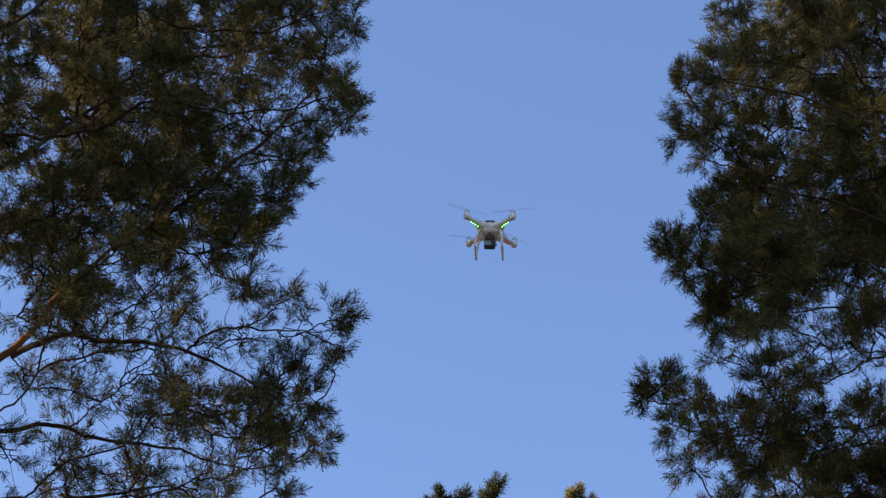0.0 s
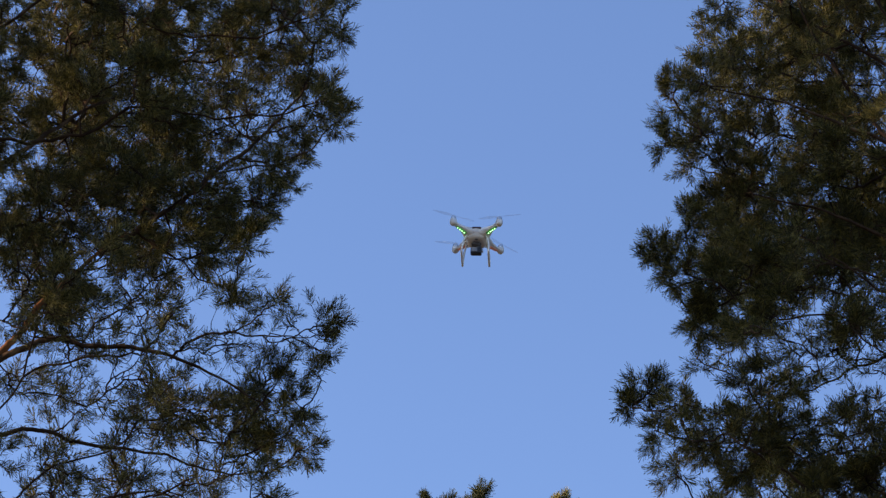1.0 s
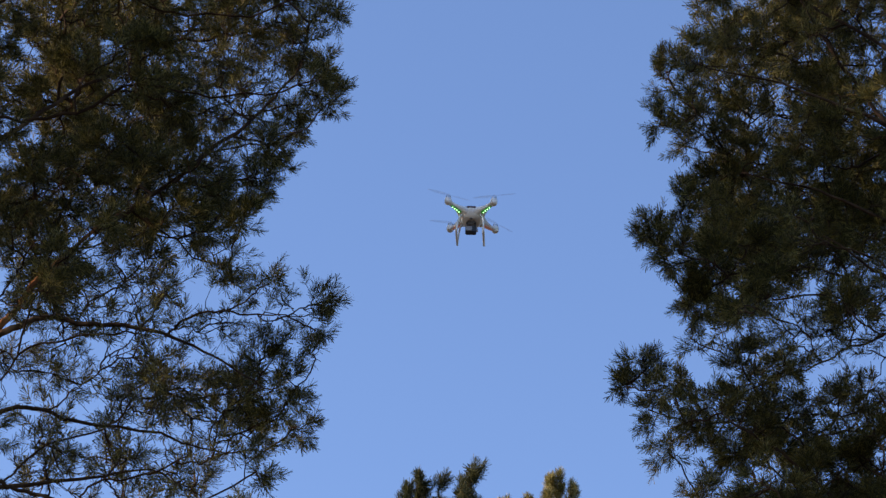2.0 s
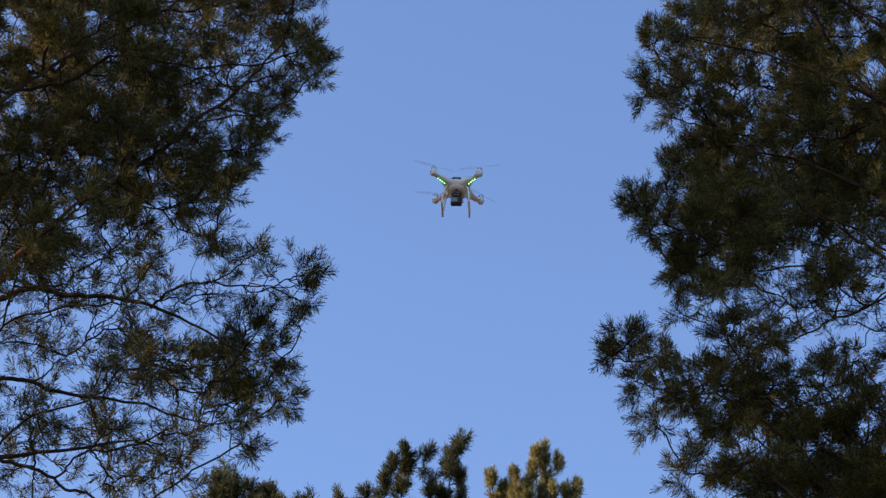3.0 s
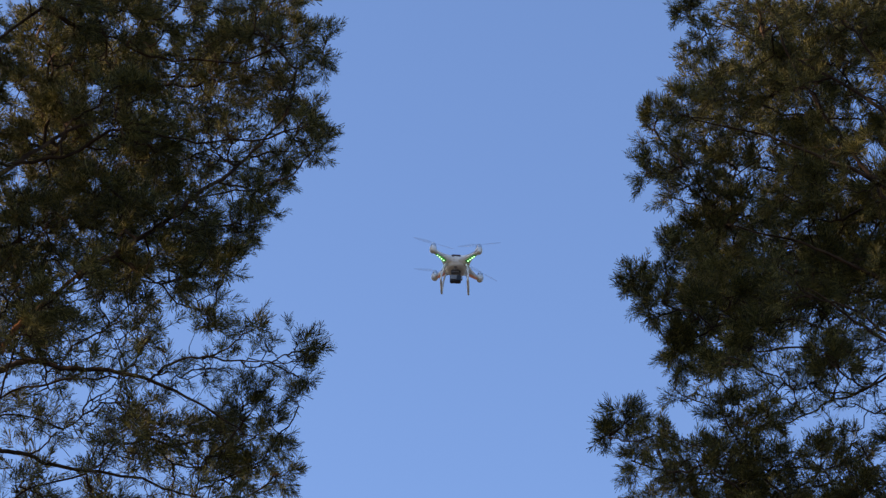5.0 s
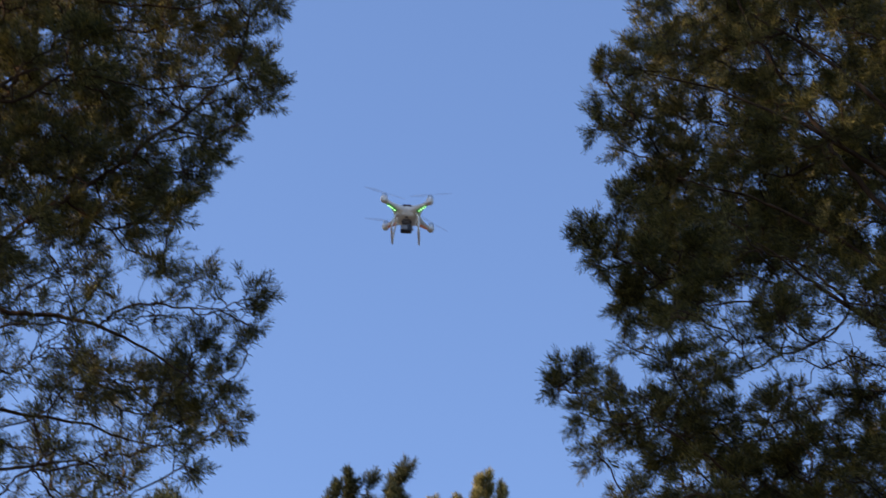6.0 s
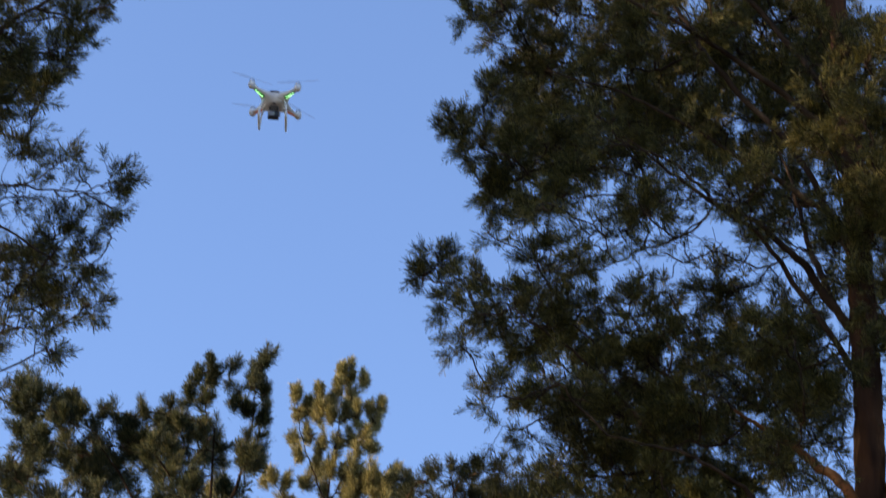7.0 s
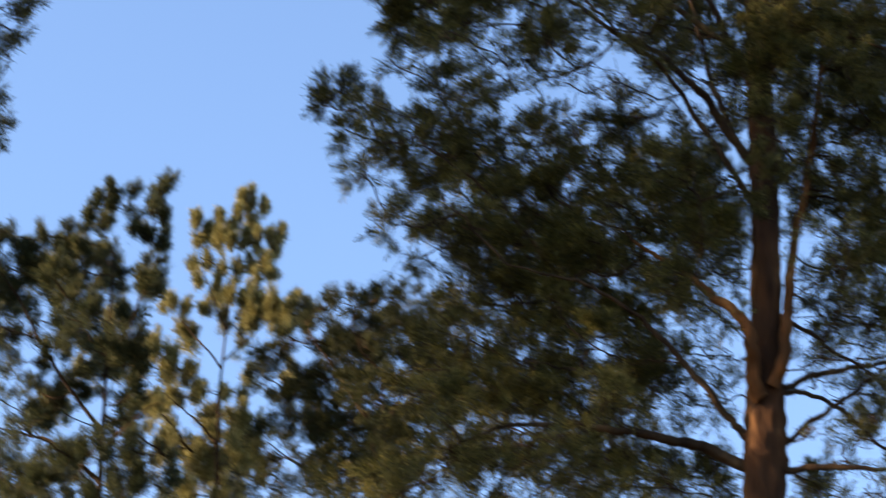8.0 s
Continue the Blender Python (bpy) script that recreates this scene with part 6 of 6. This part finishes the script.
sunlit_pine.bough(0.80, 18.48, 10.28, 0.18, 0.16, 1.5)
sunlit_pine.bough(0.90, 18.98, 10.54, 0.17, 0.14, 1.5, True)
sunlit_pine.bough(0.72, 18.49, 9.97, 0.20, 0.14, 1.7)
sunlit_pine.bough(0.67, 18.99, 10.33, 0.19, 0.13, 1.7, True)
sunlit_pine.bough(0.36, 18.60, 10.00, 0.20, 0.16, 1.9)
sunlit_pine.bough(0.35, 19.04, 10.15, 0.19, 0.14, 1.9, True)
sunlit_pine.bough(0.32, 18.80, 11.59, 0.14, 0.10, 1.4)
sunlit_pine.bough(0.38, 19.12, 11.63, 0.13, 0.09, 1.4, True)
sunlit_pine.bough(0.80, 18.78, 11.57, 0.12, 0.10, 0.85)
sunlit_pine.bough(0.86, 18.78, 11.20, 0.09, 0.09, 1)
sunlit_pine.bough(0.58, 18.79, 10.30, 0.19, 0.14, 1.7)
sunlit_pine.bough(0.68, 19.11, 10.53, 0.17, 0.13, 1.7, True)
sunlit_pine.bough(0.94, 18.78, 10.63, 0.19, 0.16, 1.5)
sunlit_pine.bough(0.85, 19.10, 10.70, 0.17, 0.15, 1.5, True)
sunlit_pine.bough(0.26, 18.80, 11.00, 0.12, 0.11, 1.2)
sunlit_pine.bough(0.08, 18.80, 10.89, 0.12, 0.14, 1.5)
sunlit_pine.bough(0.17, 19.12, 11.05, 0.11, 0.13, 1.5, True)
sunlit_pine.bough(0.78, 18.78, 11.04, 0.09, 0.09, 0.85)
sunlit_pine.bough(-0.29, 18.20, 11.35, 0.21, 0.20, 1)
sunlit_pine.bough(-0.44, 18.10, 10.90, 0.21, 0.18, 1)
sunlit_pine.bough(-0.15, 18.20, 10.92, 0.17, 0.18, 1)
sunlit_pine.bough(-0.71, 18.10, 10.50, 0.23, 0.15, 1)
sunlit_pine.bough(0.12, 18.20, 10.55, 0.16, 0.16, 1)
sunlit_pine.bough(0.91, 18.40, 11.75, 0.18, 0.15, 1)
sunlit_pine.bough(1.11, 18.40, 11.55, 0.19, 0.14, 0.9)
sunlit_pine.bough(0.72, 18.50, 10.29, 0.22, 0.18, 0.9)
sunlit_pine.bough(0.83, 18.50, 10.61, 0.16, 0.13, 0.9)
sunlit_pine.bough(1.21, 18.50, 11.13, 0.17, 0.14, 0.9)
sunlit_pine.bough(1.32, 18.50, 10.71, 0.19, 0.15, 0.9)
sunlit_pine.grow()

background_pine = Pine('dark bushy pine top behind the other pines',
    0.08, 0.006, [(1.59, 13.91, -0.15), (1.59, 13.91, 5.17), (1.56, 13.91, 6.82), (1.52, 13.92, 7.97), (1.49, 13.92, 8.47), (1.47, 13.92, 8.82)], seed=5, up=0.5, needle=0.052, leafy=0.85, bark=YOUNG_BARK, mat=SHADED_NEEDLES)
background_pine.limb(0.014, 0.0020, [(1.51, 13.92, 8.28), (1.28, 13.94, 8.66), (1.09, 13.96, 8.97), (0.98, 13.97, 9.17)])
background_pine.limb(0.014, 0.0020, [(1.50, 13.92, 8.43), (1.66, 13.90, 8.75), (1.80, 13.88, 8.99), (1.90, 13.87, 9.15)])
background_pine.bough(1.01, 14.49, 9.52, 0.10, 0.09, 1.2)
background_pine.bough(1.12, 14.04, 9.32, 0.09, 0.08, 1.2)
background_pine.bough(1.23, 13.59, 9.11, 0.10, 0.09, 1.2)
background_pine.bough(1.37, 13.40, 9.04, 0.10, 0.08, 1.2)
background_pine.bough(1.51, 13.14, 8.93, 0.10, 0.07, 1.2)
background_pine.bough(1.07, 14.19, 9.17, 0.18, 0.13, 1.2)
background_pine.bough(1.24, 15.14, 9.58, 0.17, 0.12, 1.2, True)
background_pine.bough(1.33, 13.88, 9.03, 0.20, 0.16, 1.2)
background_pine.bough(1.48, 15.05, 9.55, 0.19, 0.16, 1.2, True)
background_pine.bough(1.68, 14.41, 9.38, 0.20, 0.17, 1.2)
background_pine.bough(1.79, 15.20, 9.83, 0.19, 0.16, 1.2, True)
background_pine.bough(1.87, 13.90, 9.21, 0.16, 0.14, 1.2)
background_pine.bough(1.94, 14.99, 9.88, 0.16, 0.14, 1.2, True)
background_pine.bough(1.12, 14.25, 8.88, 0.22, 0.18, 1.2)
background_pine.bough(1.31, 15.16, 9.34, 0.21, 0.17, 1.2, True)
background_pine.bough(1.40, 13.78, 8.63, 0.24, 0.21, 1.2)
background_pine.bough(1.50, 15.08, 9.30, 0.24, 0.21, 1.2, True)
background_pine.bough(1.26, 14.43, 8.62, 0.25, 0.22, 1.2)
background_pine.bough(1.32, 15.24, 8.90, 0.24, 0.21, 1.2, True)
background_pine.bough(1.44, 13.37, 8.01, 0.27, 0.20, 1.2)
background_pine.bough(1.60, 15.24, 8.90, 0.27, 0.21, 1.2, True)
background_pine.bough(1.28, 13.80, 7.90, 0.27, 0.17, 1.2)
background_pine.bough(1.48, 15.08, 8.42, 0.27, 0.17, 1.2, True)
background_pine.bough(1.24, 14.45, 9.24, 0.18, 0.15, 1.2)
background_pine.bough(1.41, 15.23, 9.63, 0.17, 0.14, 1.2, True)
background_pine.bough(1.56, 14.42, 9.50, 0.17, 0.13, 1.2)
background_pine.bough(1.54, 15.22, 9.91, 0.16, 0.12, 1.2, True)
background_pine.bough(1.83, 14.38, 9.30, 0.18, 0.15, 1.2)
background_pine.bough(1.94, 15.18, 9.72, 0.18, 0.14, 1.2, True)
background_pine.bough(1.39, 14.43, 9.12, 0.22, 0.17, 1.2)
background_pine.bough(1.42, 15.23, 9.48, 0.21, 0.16, 1.2, True)
background_pine.bough(1.68, 14.40, 9.09, 0.22, 0.17, 1.2)
background_pine.bough(1.87, 15.19, 9.60, 0.21, 0.16, 1.2, True)
background_pine.bough(1.11, 14.46, 8.74, 0.22, 0.18, 1.2)
background_pine.bough(1.21, 15.25, 9.17, 0.21, 0.17, 1.2, True)
background_pine.bough(1.40, 14.43, 8.67, 0.25, 0.18, 1.2)
background_pine.bough(1.49, 15.23, 8.96, 0.24, 0.17, 1.2, True)
background_pine.bough(1.69, 14.40, 8.68, 0.25, 0.18, 1.2)
background_pine.bough(1.89, 15.18, 9.04, 0.24, 0.17, 1.2, True)
background_pine.bough(1.23, 14.45, 8.35, 0.25, 0.18, 1.2)
background_pine.bough(1.23, 15.25, 8.61, 0.24, 0.17, 1.2, True)
background_pine.bough(1.62, 14.41, 8.32, 0.29, 0.18, 1.2)
background_pine.bough(1.64, 15.21, 8.72, 0.27, 0.17, 1.2, True)
background_pine.bough(1.94, 14.37, 9.01, 0.22, 0.18, 1.2)
background_pine.bough(2.12, 15.15, 9.47, 0.21, 0.17, 1.2, True)
background_pine.bough(0.79, 14.18, 8.98, 0.14, 0.14, 1.2)
background_pine.bough(0.80, 15.16, 9.37, 0.14, 0.14, 1.2, True)
background_pine.bough(0.90, 14.27, 8.73, 0.15, 0.15, 1.2)
background_pine.bough(1.05, 15.18, 9.24, 0.14, 0.14, 1.2, True)
background_pine.bough(0.83, 14.18, 8.35, 0.16, 0.15, 1.2)
background_pine.bough(0.86, 15.16, 8.87, 0.16, 0.14, 1.2, True)
background_pine.bough(0.80, 14.28, 8.12, 0.20, 0.13, 1.2)
background_pine.bough(0.77, 15.20, 8.60, 0.19, 0.12, 1.2, True)
background_pine.bough(0.90, 14.07, 9.10, 0.11, 0.10, 1.2)
background_pine.grow()


# ---- drone ----
WHITE = plain("white_plastic", (0.76, 0.735, 0.69), 0.3, vary=0.04)
BLACK = plain("black_plastic", (0.018, 0.018, 0.020), 0.45, vary=0.2)
GREY = plain("grey_plastic", (0.22, 0.22, 0.23), 0.4)
METAL = plain("brushed_metal", (0.55, 0.55, 0.56), 0.32, 1.0)
PROP = plain("translucent_white_plastic", (0.60, 0.60, 0.58), 0.35)
pn, pl = PROP.node_tree.nodes, PROP.node_tree.links
clear, blend = pn.new("ShaderNodeBsdfTransparent"), pn.new("ShaderNodeMixShader")
blend.inputs[0].default_value = 0.88
pl.new(pn["Principled BSDF"].outputs[0], blend.inputs[1])
pl.new(clear.outputs[0], blend.inputs[2])
pl.new(blend.outputs[0], pn["Material Output"].inputs[0])
RED_BAND = plain("dark_red_band", (0.16, 0.03, 0.025), 0.4)
SLOT = plain("dark_maroon_plastic", (0.05, 0.012, 0.014), 0.4)
GREEN_LENS = plain("green_lamp_lens", (0.07, 0.36, 0.07), 0.25, glow=0.12)
GREEN_LAMP = plain("green_lamp", (0.42, 1.0, 0.38), 0.3, glow=2.4)
ORANGE_LENS = plain("orange_lamp_lens", (0.60, 0.26, 0.17), 0.25, glow=0.06)


def loft(rings, caps=True):
    """A mesh through closed rings of equal count."""
    bm = bmesh.new()
    vs = [[bm.verts.new(p) for p in ring] for ring in rings]
    n = len(vs[0])
    for a, b in zip(vs, vs[1:]):
        for k in range(n):
            bm.faces.new((a[k], a[(k + 1) % n], b[(k + 1) % n], b[k]))
    if caps:
        bm.faces.new(list(reversed(vs[0])))
        bm.faces.new(vs[-1])
    bmesh.ops.recalc_face_normals(bm, faces=bm.faces)
    return bm


def ring_at(c, u, v, a, b, n=16, power=2.0):
    """A superellipse round c in the plane of u and v."""
    out = []
    for k in range(n):
        t = 2 * math.pi * k / n
        ct, st = math.cos(t), math.sin(t)
        out.append(Vector(c) + Vector(u) * (a * math.copysign(abs(ct) ** (2 / power), ct)) + Vector(v) * (b * math.copysign(abs(st) ** (2 / power), st)))
    return out


def turned(profile, n=20, at=(0, 0, 0)):
    """A turned form about z, from (radius, height) pairs."""
    return loft([[Vector((r * math.cos(2 * math.pi * k / n) + at[0], r * math.sin(2 * math.pi * k / n) + at[1], z + at[2])) for k in range(n)] for r, z in profile])


def bent_bar(pts, a, b, n=10):
    """A bar of oval section along the points; a across, b along the drone's length."""
    rings = []
    for i, p in enumerate(pts):
        t = (Vector(pts[min(i + 1, len(pts) - 1)]) - Vector(pts[max(i - 1, 0)])).normalized()
        u = t.cross(Vector((0, 1, 0)) if abs(t.y) < 0.8 else Vector((1, 0, 0))).normalized()
        v = t.cross(u).normalized()
        rings.append(ring_at(p, u, v, a, b, n))
    return loft(rings)


def box(cx, cy, cz, sx, sy, sz, bevel=0.003):
    bm = bmesh.new()
    bmesh.ops.create_cube(bm, size=1.0)
    for v in bm.verts:
        v.co = Vector((cx + v.co.x * sx, cy + v.co.y * sy, cz + v.co.z * sz))
    bmesh.ops.bevel(bm, geom=list(bm.edges), offset=bevel, segments=2, affect='EDGES')
    return bm


def build_drone(m):
    drone = new("drone")
    drone.matrix_world = m
    tagged(drone, "white quadcopter drone hovering in the air, green and orange lamps", "drone")
    # body shell: rounded, wider on top, tucked in below
    rings = []
    for z, a, b in ((-0.040, 0.030, 0.034), (-0.038, 0.044, 0.050), (-0.030, 0.054, 0.060), (-0.012, 0.064, 0.070), (0.006, 0.070, 0.076), (0.020, 0.066, 0.072), (0.031, 0.052, 0.058), (0.038, 0.030, 0.036), (0.040, 0.010, 0.012)):
        rings.append(ring_at((0, 0, z), (1, 0, 0), (0, 1, 0), a, b, 28, 2.7))
    body = part("body", loft(rings), WHITE, drone, smooth=True)
    part("battery_slot", box(0, -0.073, 0.012, 0.050, 0.010, 0.014), SLOT, body, "dark maroon battery slot")
    part("badge", turned([(0.001, -0.0012), (0.009, -0.0012), (0.009, 0.0012), (0.001, 0.0012)], 16, (0, -0.040, -0.0405)), GREY, body, "round grey badge")
    part("belly_plate", box(0, 0.0, -0.043, 0.040, 0.052, 0.008), GREY, body, "grey plate under the body")
    reach = 0.1245
    for sx in (-1, 1):
        for sy in (-1, 1):
            d = Vector((sx, sy, 0)).normalized()
            side = Vector((-d.y, d.x, 0))
            arm_rings = []
            for s, w, h, z in ((0.030, 0.052, 0.034, -0.003), (0.058, 0.044, 0.028, -0.001), (0.082, 0.031, 0.020, 0.002), (0.108, 0.0205, 0.0140, 0.004), (0.135, 0.0150, 0.0115, 0.004), (0.160, 0.0145, 0.012, 0.006), (0.178, 0.018, 0.016, 0.008)):
                arm_rings.append(ring_at(d * s + Vector((0, 0, z)), side, Vector((0, 0, 1)), w, h, 14, 2.3))
            arm = part("arm", loft(arm_rings), WHITE, drone, smooth=True)
            hub = (sx * reach, sy * reach, 0.010)
            part("motor_pod", turned([(0.004, -0.020), (0.013, -0.018), (0.0185, -0.010), (0.0195, 0.002), (0.0185, 0.014), (0.016, 0.018), (0.006, 0.019)], 20, hub), WHITE, arm, smooth=True)
            mot = part("motor", turned([(0.010, 0.018), (0.0138, 0.020), (0.0138, 0.033), (0.010, 0.036), (0.003, 0.037), (0.003, 0.046), (0.001, 0.047)], 18, hub), METAL, drone, "silver motor")
            # lamp strip under the arm
            lens = GREEN_LENS if sy < 0 else ORANGE_LENS
            strip = []
            for s, w, z in ((0.084, 0.013, -0.0155), (0.098, 0.0125, -0.0125), (0.118, 0.011, -0.0090), (0.138, 0.0095, -0.0080), (0.152, 0.007, -0.0060)):
                strip.append(ring_at(d * s + Vector((0, 0, z)), side, Vector((0, 0, 1)), w, 0.0035, 10))
            part("lamp_strip", loft(strip), lens, arm, "green lamp strip" if sy < 0 else "orange lamp strip", smooth=True)
            if sy < 0:
                for s in (0.094, 0.110, 0.126, 0.142):
                    c = d * s
                    part("lamp", turned([(0.001, -0.0032), (0.0028, -0.0022), (0.0028, 0.0022), (0.001, 0.0032)], 10, (c.x, c.y, -0.0165 + (s - 0.094) * 0.12)), GREEN_LAMP, arm, "bright green lamp")
            else:
                for s in (0.092, 0.108):
                    band = [ring_at(d * (s + o) + Vector((0, 0, 0.004)), side, Vector((0, 0, 1)), 0.0225 - (s - 0.092) * 0.32, 0.0160 - (s - 0.092) * 0.14, 14, 2.3) for o in (0, 0.006)]
                    part("stripe", loft(band), RED_BAND, arm, "dark red stripe", smooth=True)
            # two-bladed propeller, at rest
            turn = 0.25 + 0.3 * sx * sy + 0.15 * sy
            pr = turned([(0.002, 0.040), (0.0075, 0.041), (0.0075, 0.047), (0.002, 0.049)], 12, hub)
            for way in (0, math.pi):
                u = Vector((math.cos(turn + way), math.sin(turn + way), 0))
                v = Vector((-u.y, u.x, 0))
                sec = []
                for s, w, tw in ((0.004, 0.003, 0.5), (0.020, 0.007, 0.45), (0.045, 0.0095, 0.32), (0.080, 0.0080, 0.2), (0.110, 0.0055, 0.12), (0.119, 0.0025, 0.1)):
                    vv = v * math.cos(tw) + Vector((0, 0, 1)) * math.sin(tw)
                    sec.append(ring_at(Vector(hub) + u * s + Vector((0, 0, 0.044)), vv, u.cross(vv), w, 0.0011, 8))
                blade = loft(sec)
                tmp = bpy.data.meshes.new("blade")
                blade.to_mesh(tmp)
                blade.free()
                pr.from_mesh(tmp)
                bpy.data.meshes.remove(tmp)
            part("propeller", pr, PROP, drone, "pale two-bladed propeller", smooth=True)
        # landing leg: two struts and a skid
        x = sx
        for y0, y1 in ((-0.045, -0.068), (0.040, 0.060)):
            part("leg_strut", bent_bar([(x * 0.050, y0, -0.020), (x * 0.062, y0 + (y1 - y0) * 0.2, -0.040), (x * 0.069, y0 + (y1 - y0) * 0.5, -0.075), (x * 0.072, y0 + (y1 - y0) * 0.8, -0.115), (x * 0.073, y1, -0.148)], 0.0052, 0.0085), WHITE, drone, "white landing leg", smooth=True)
        part("skid", bent_bar([(x * 0.073, -0.078, -0.142), (x * 0.073, -0.066, -0.150), (x * 0.073, 0.0, -0.151), (x * 0.073, 0.058, -0.150), (x * 0.073, 0.070, -0.142)], 0.0048, 0.0060), WHITE, drone, smooth=True)
    part("compass_box", box(0.064, 0.048, -0.070, 0.010, 0.014, 0.020, 0.002), BLACK, drone, "small black box on a leg")
    # gimbal and camera
    gimbal = part("gimbal", box(0, 0.010, -0.052, 0.050, 0.052, 0.006, 0.002), GREY, drone, "grey gimbal plate")
    for gx in (-0.022, 0.022):
        for gy in (-0.012, 0.030):
            part("damper", turned([(0.003, 0.006), (0.0055, 0.002), (0.0055, -0.004), (0.003, -0.008)], 10, (gx, gy, -0.050)), BLACK, gimbal, "black rubber damper")
    part("gimbal_arm", bent_bar([(0.0, 0.010, -0.055), (0.018, 0.008, -0.062), (0.033, 0.006, -0.075), (0.034, 0.006, -0.092)], 0.005, 0.008), METAL, gimbal, "silver gimbal arm")
    slung = part("camera_box", box(0.0, 0.006, -0.088, 0.060, 0.032, 0.042, 0.004), BLACK, drone, "black slung camera")
    lens = loft([ring_at((0.012, y, -0.084), (1, 0, 0), (0, 0, 1), r, r, 18) for y, r in ((0.020, 0.011), (0.027, 0.011), (0.027, 0.008), (0.024, 0.006))])
    part("lens", lens, METAL, slung, "lens in a metal ring")
    part("camera_back", box(-0.010, -0.012, -0.088, 0.034, 0.006, 0.030, 0.002), GREY, slung, "grey back panel")
    return drone


build_drone(pose(-0.01, 10.95, 9.90, 0, 2, -3))
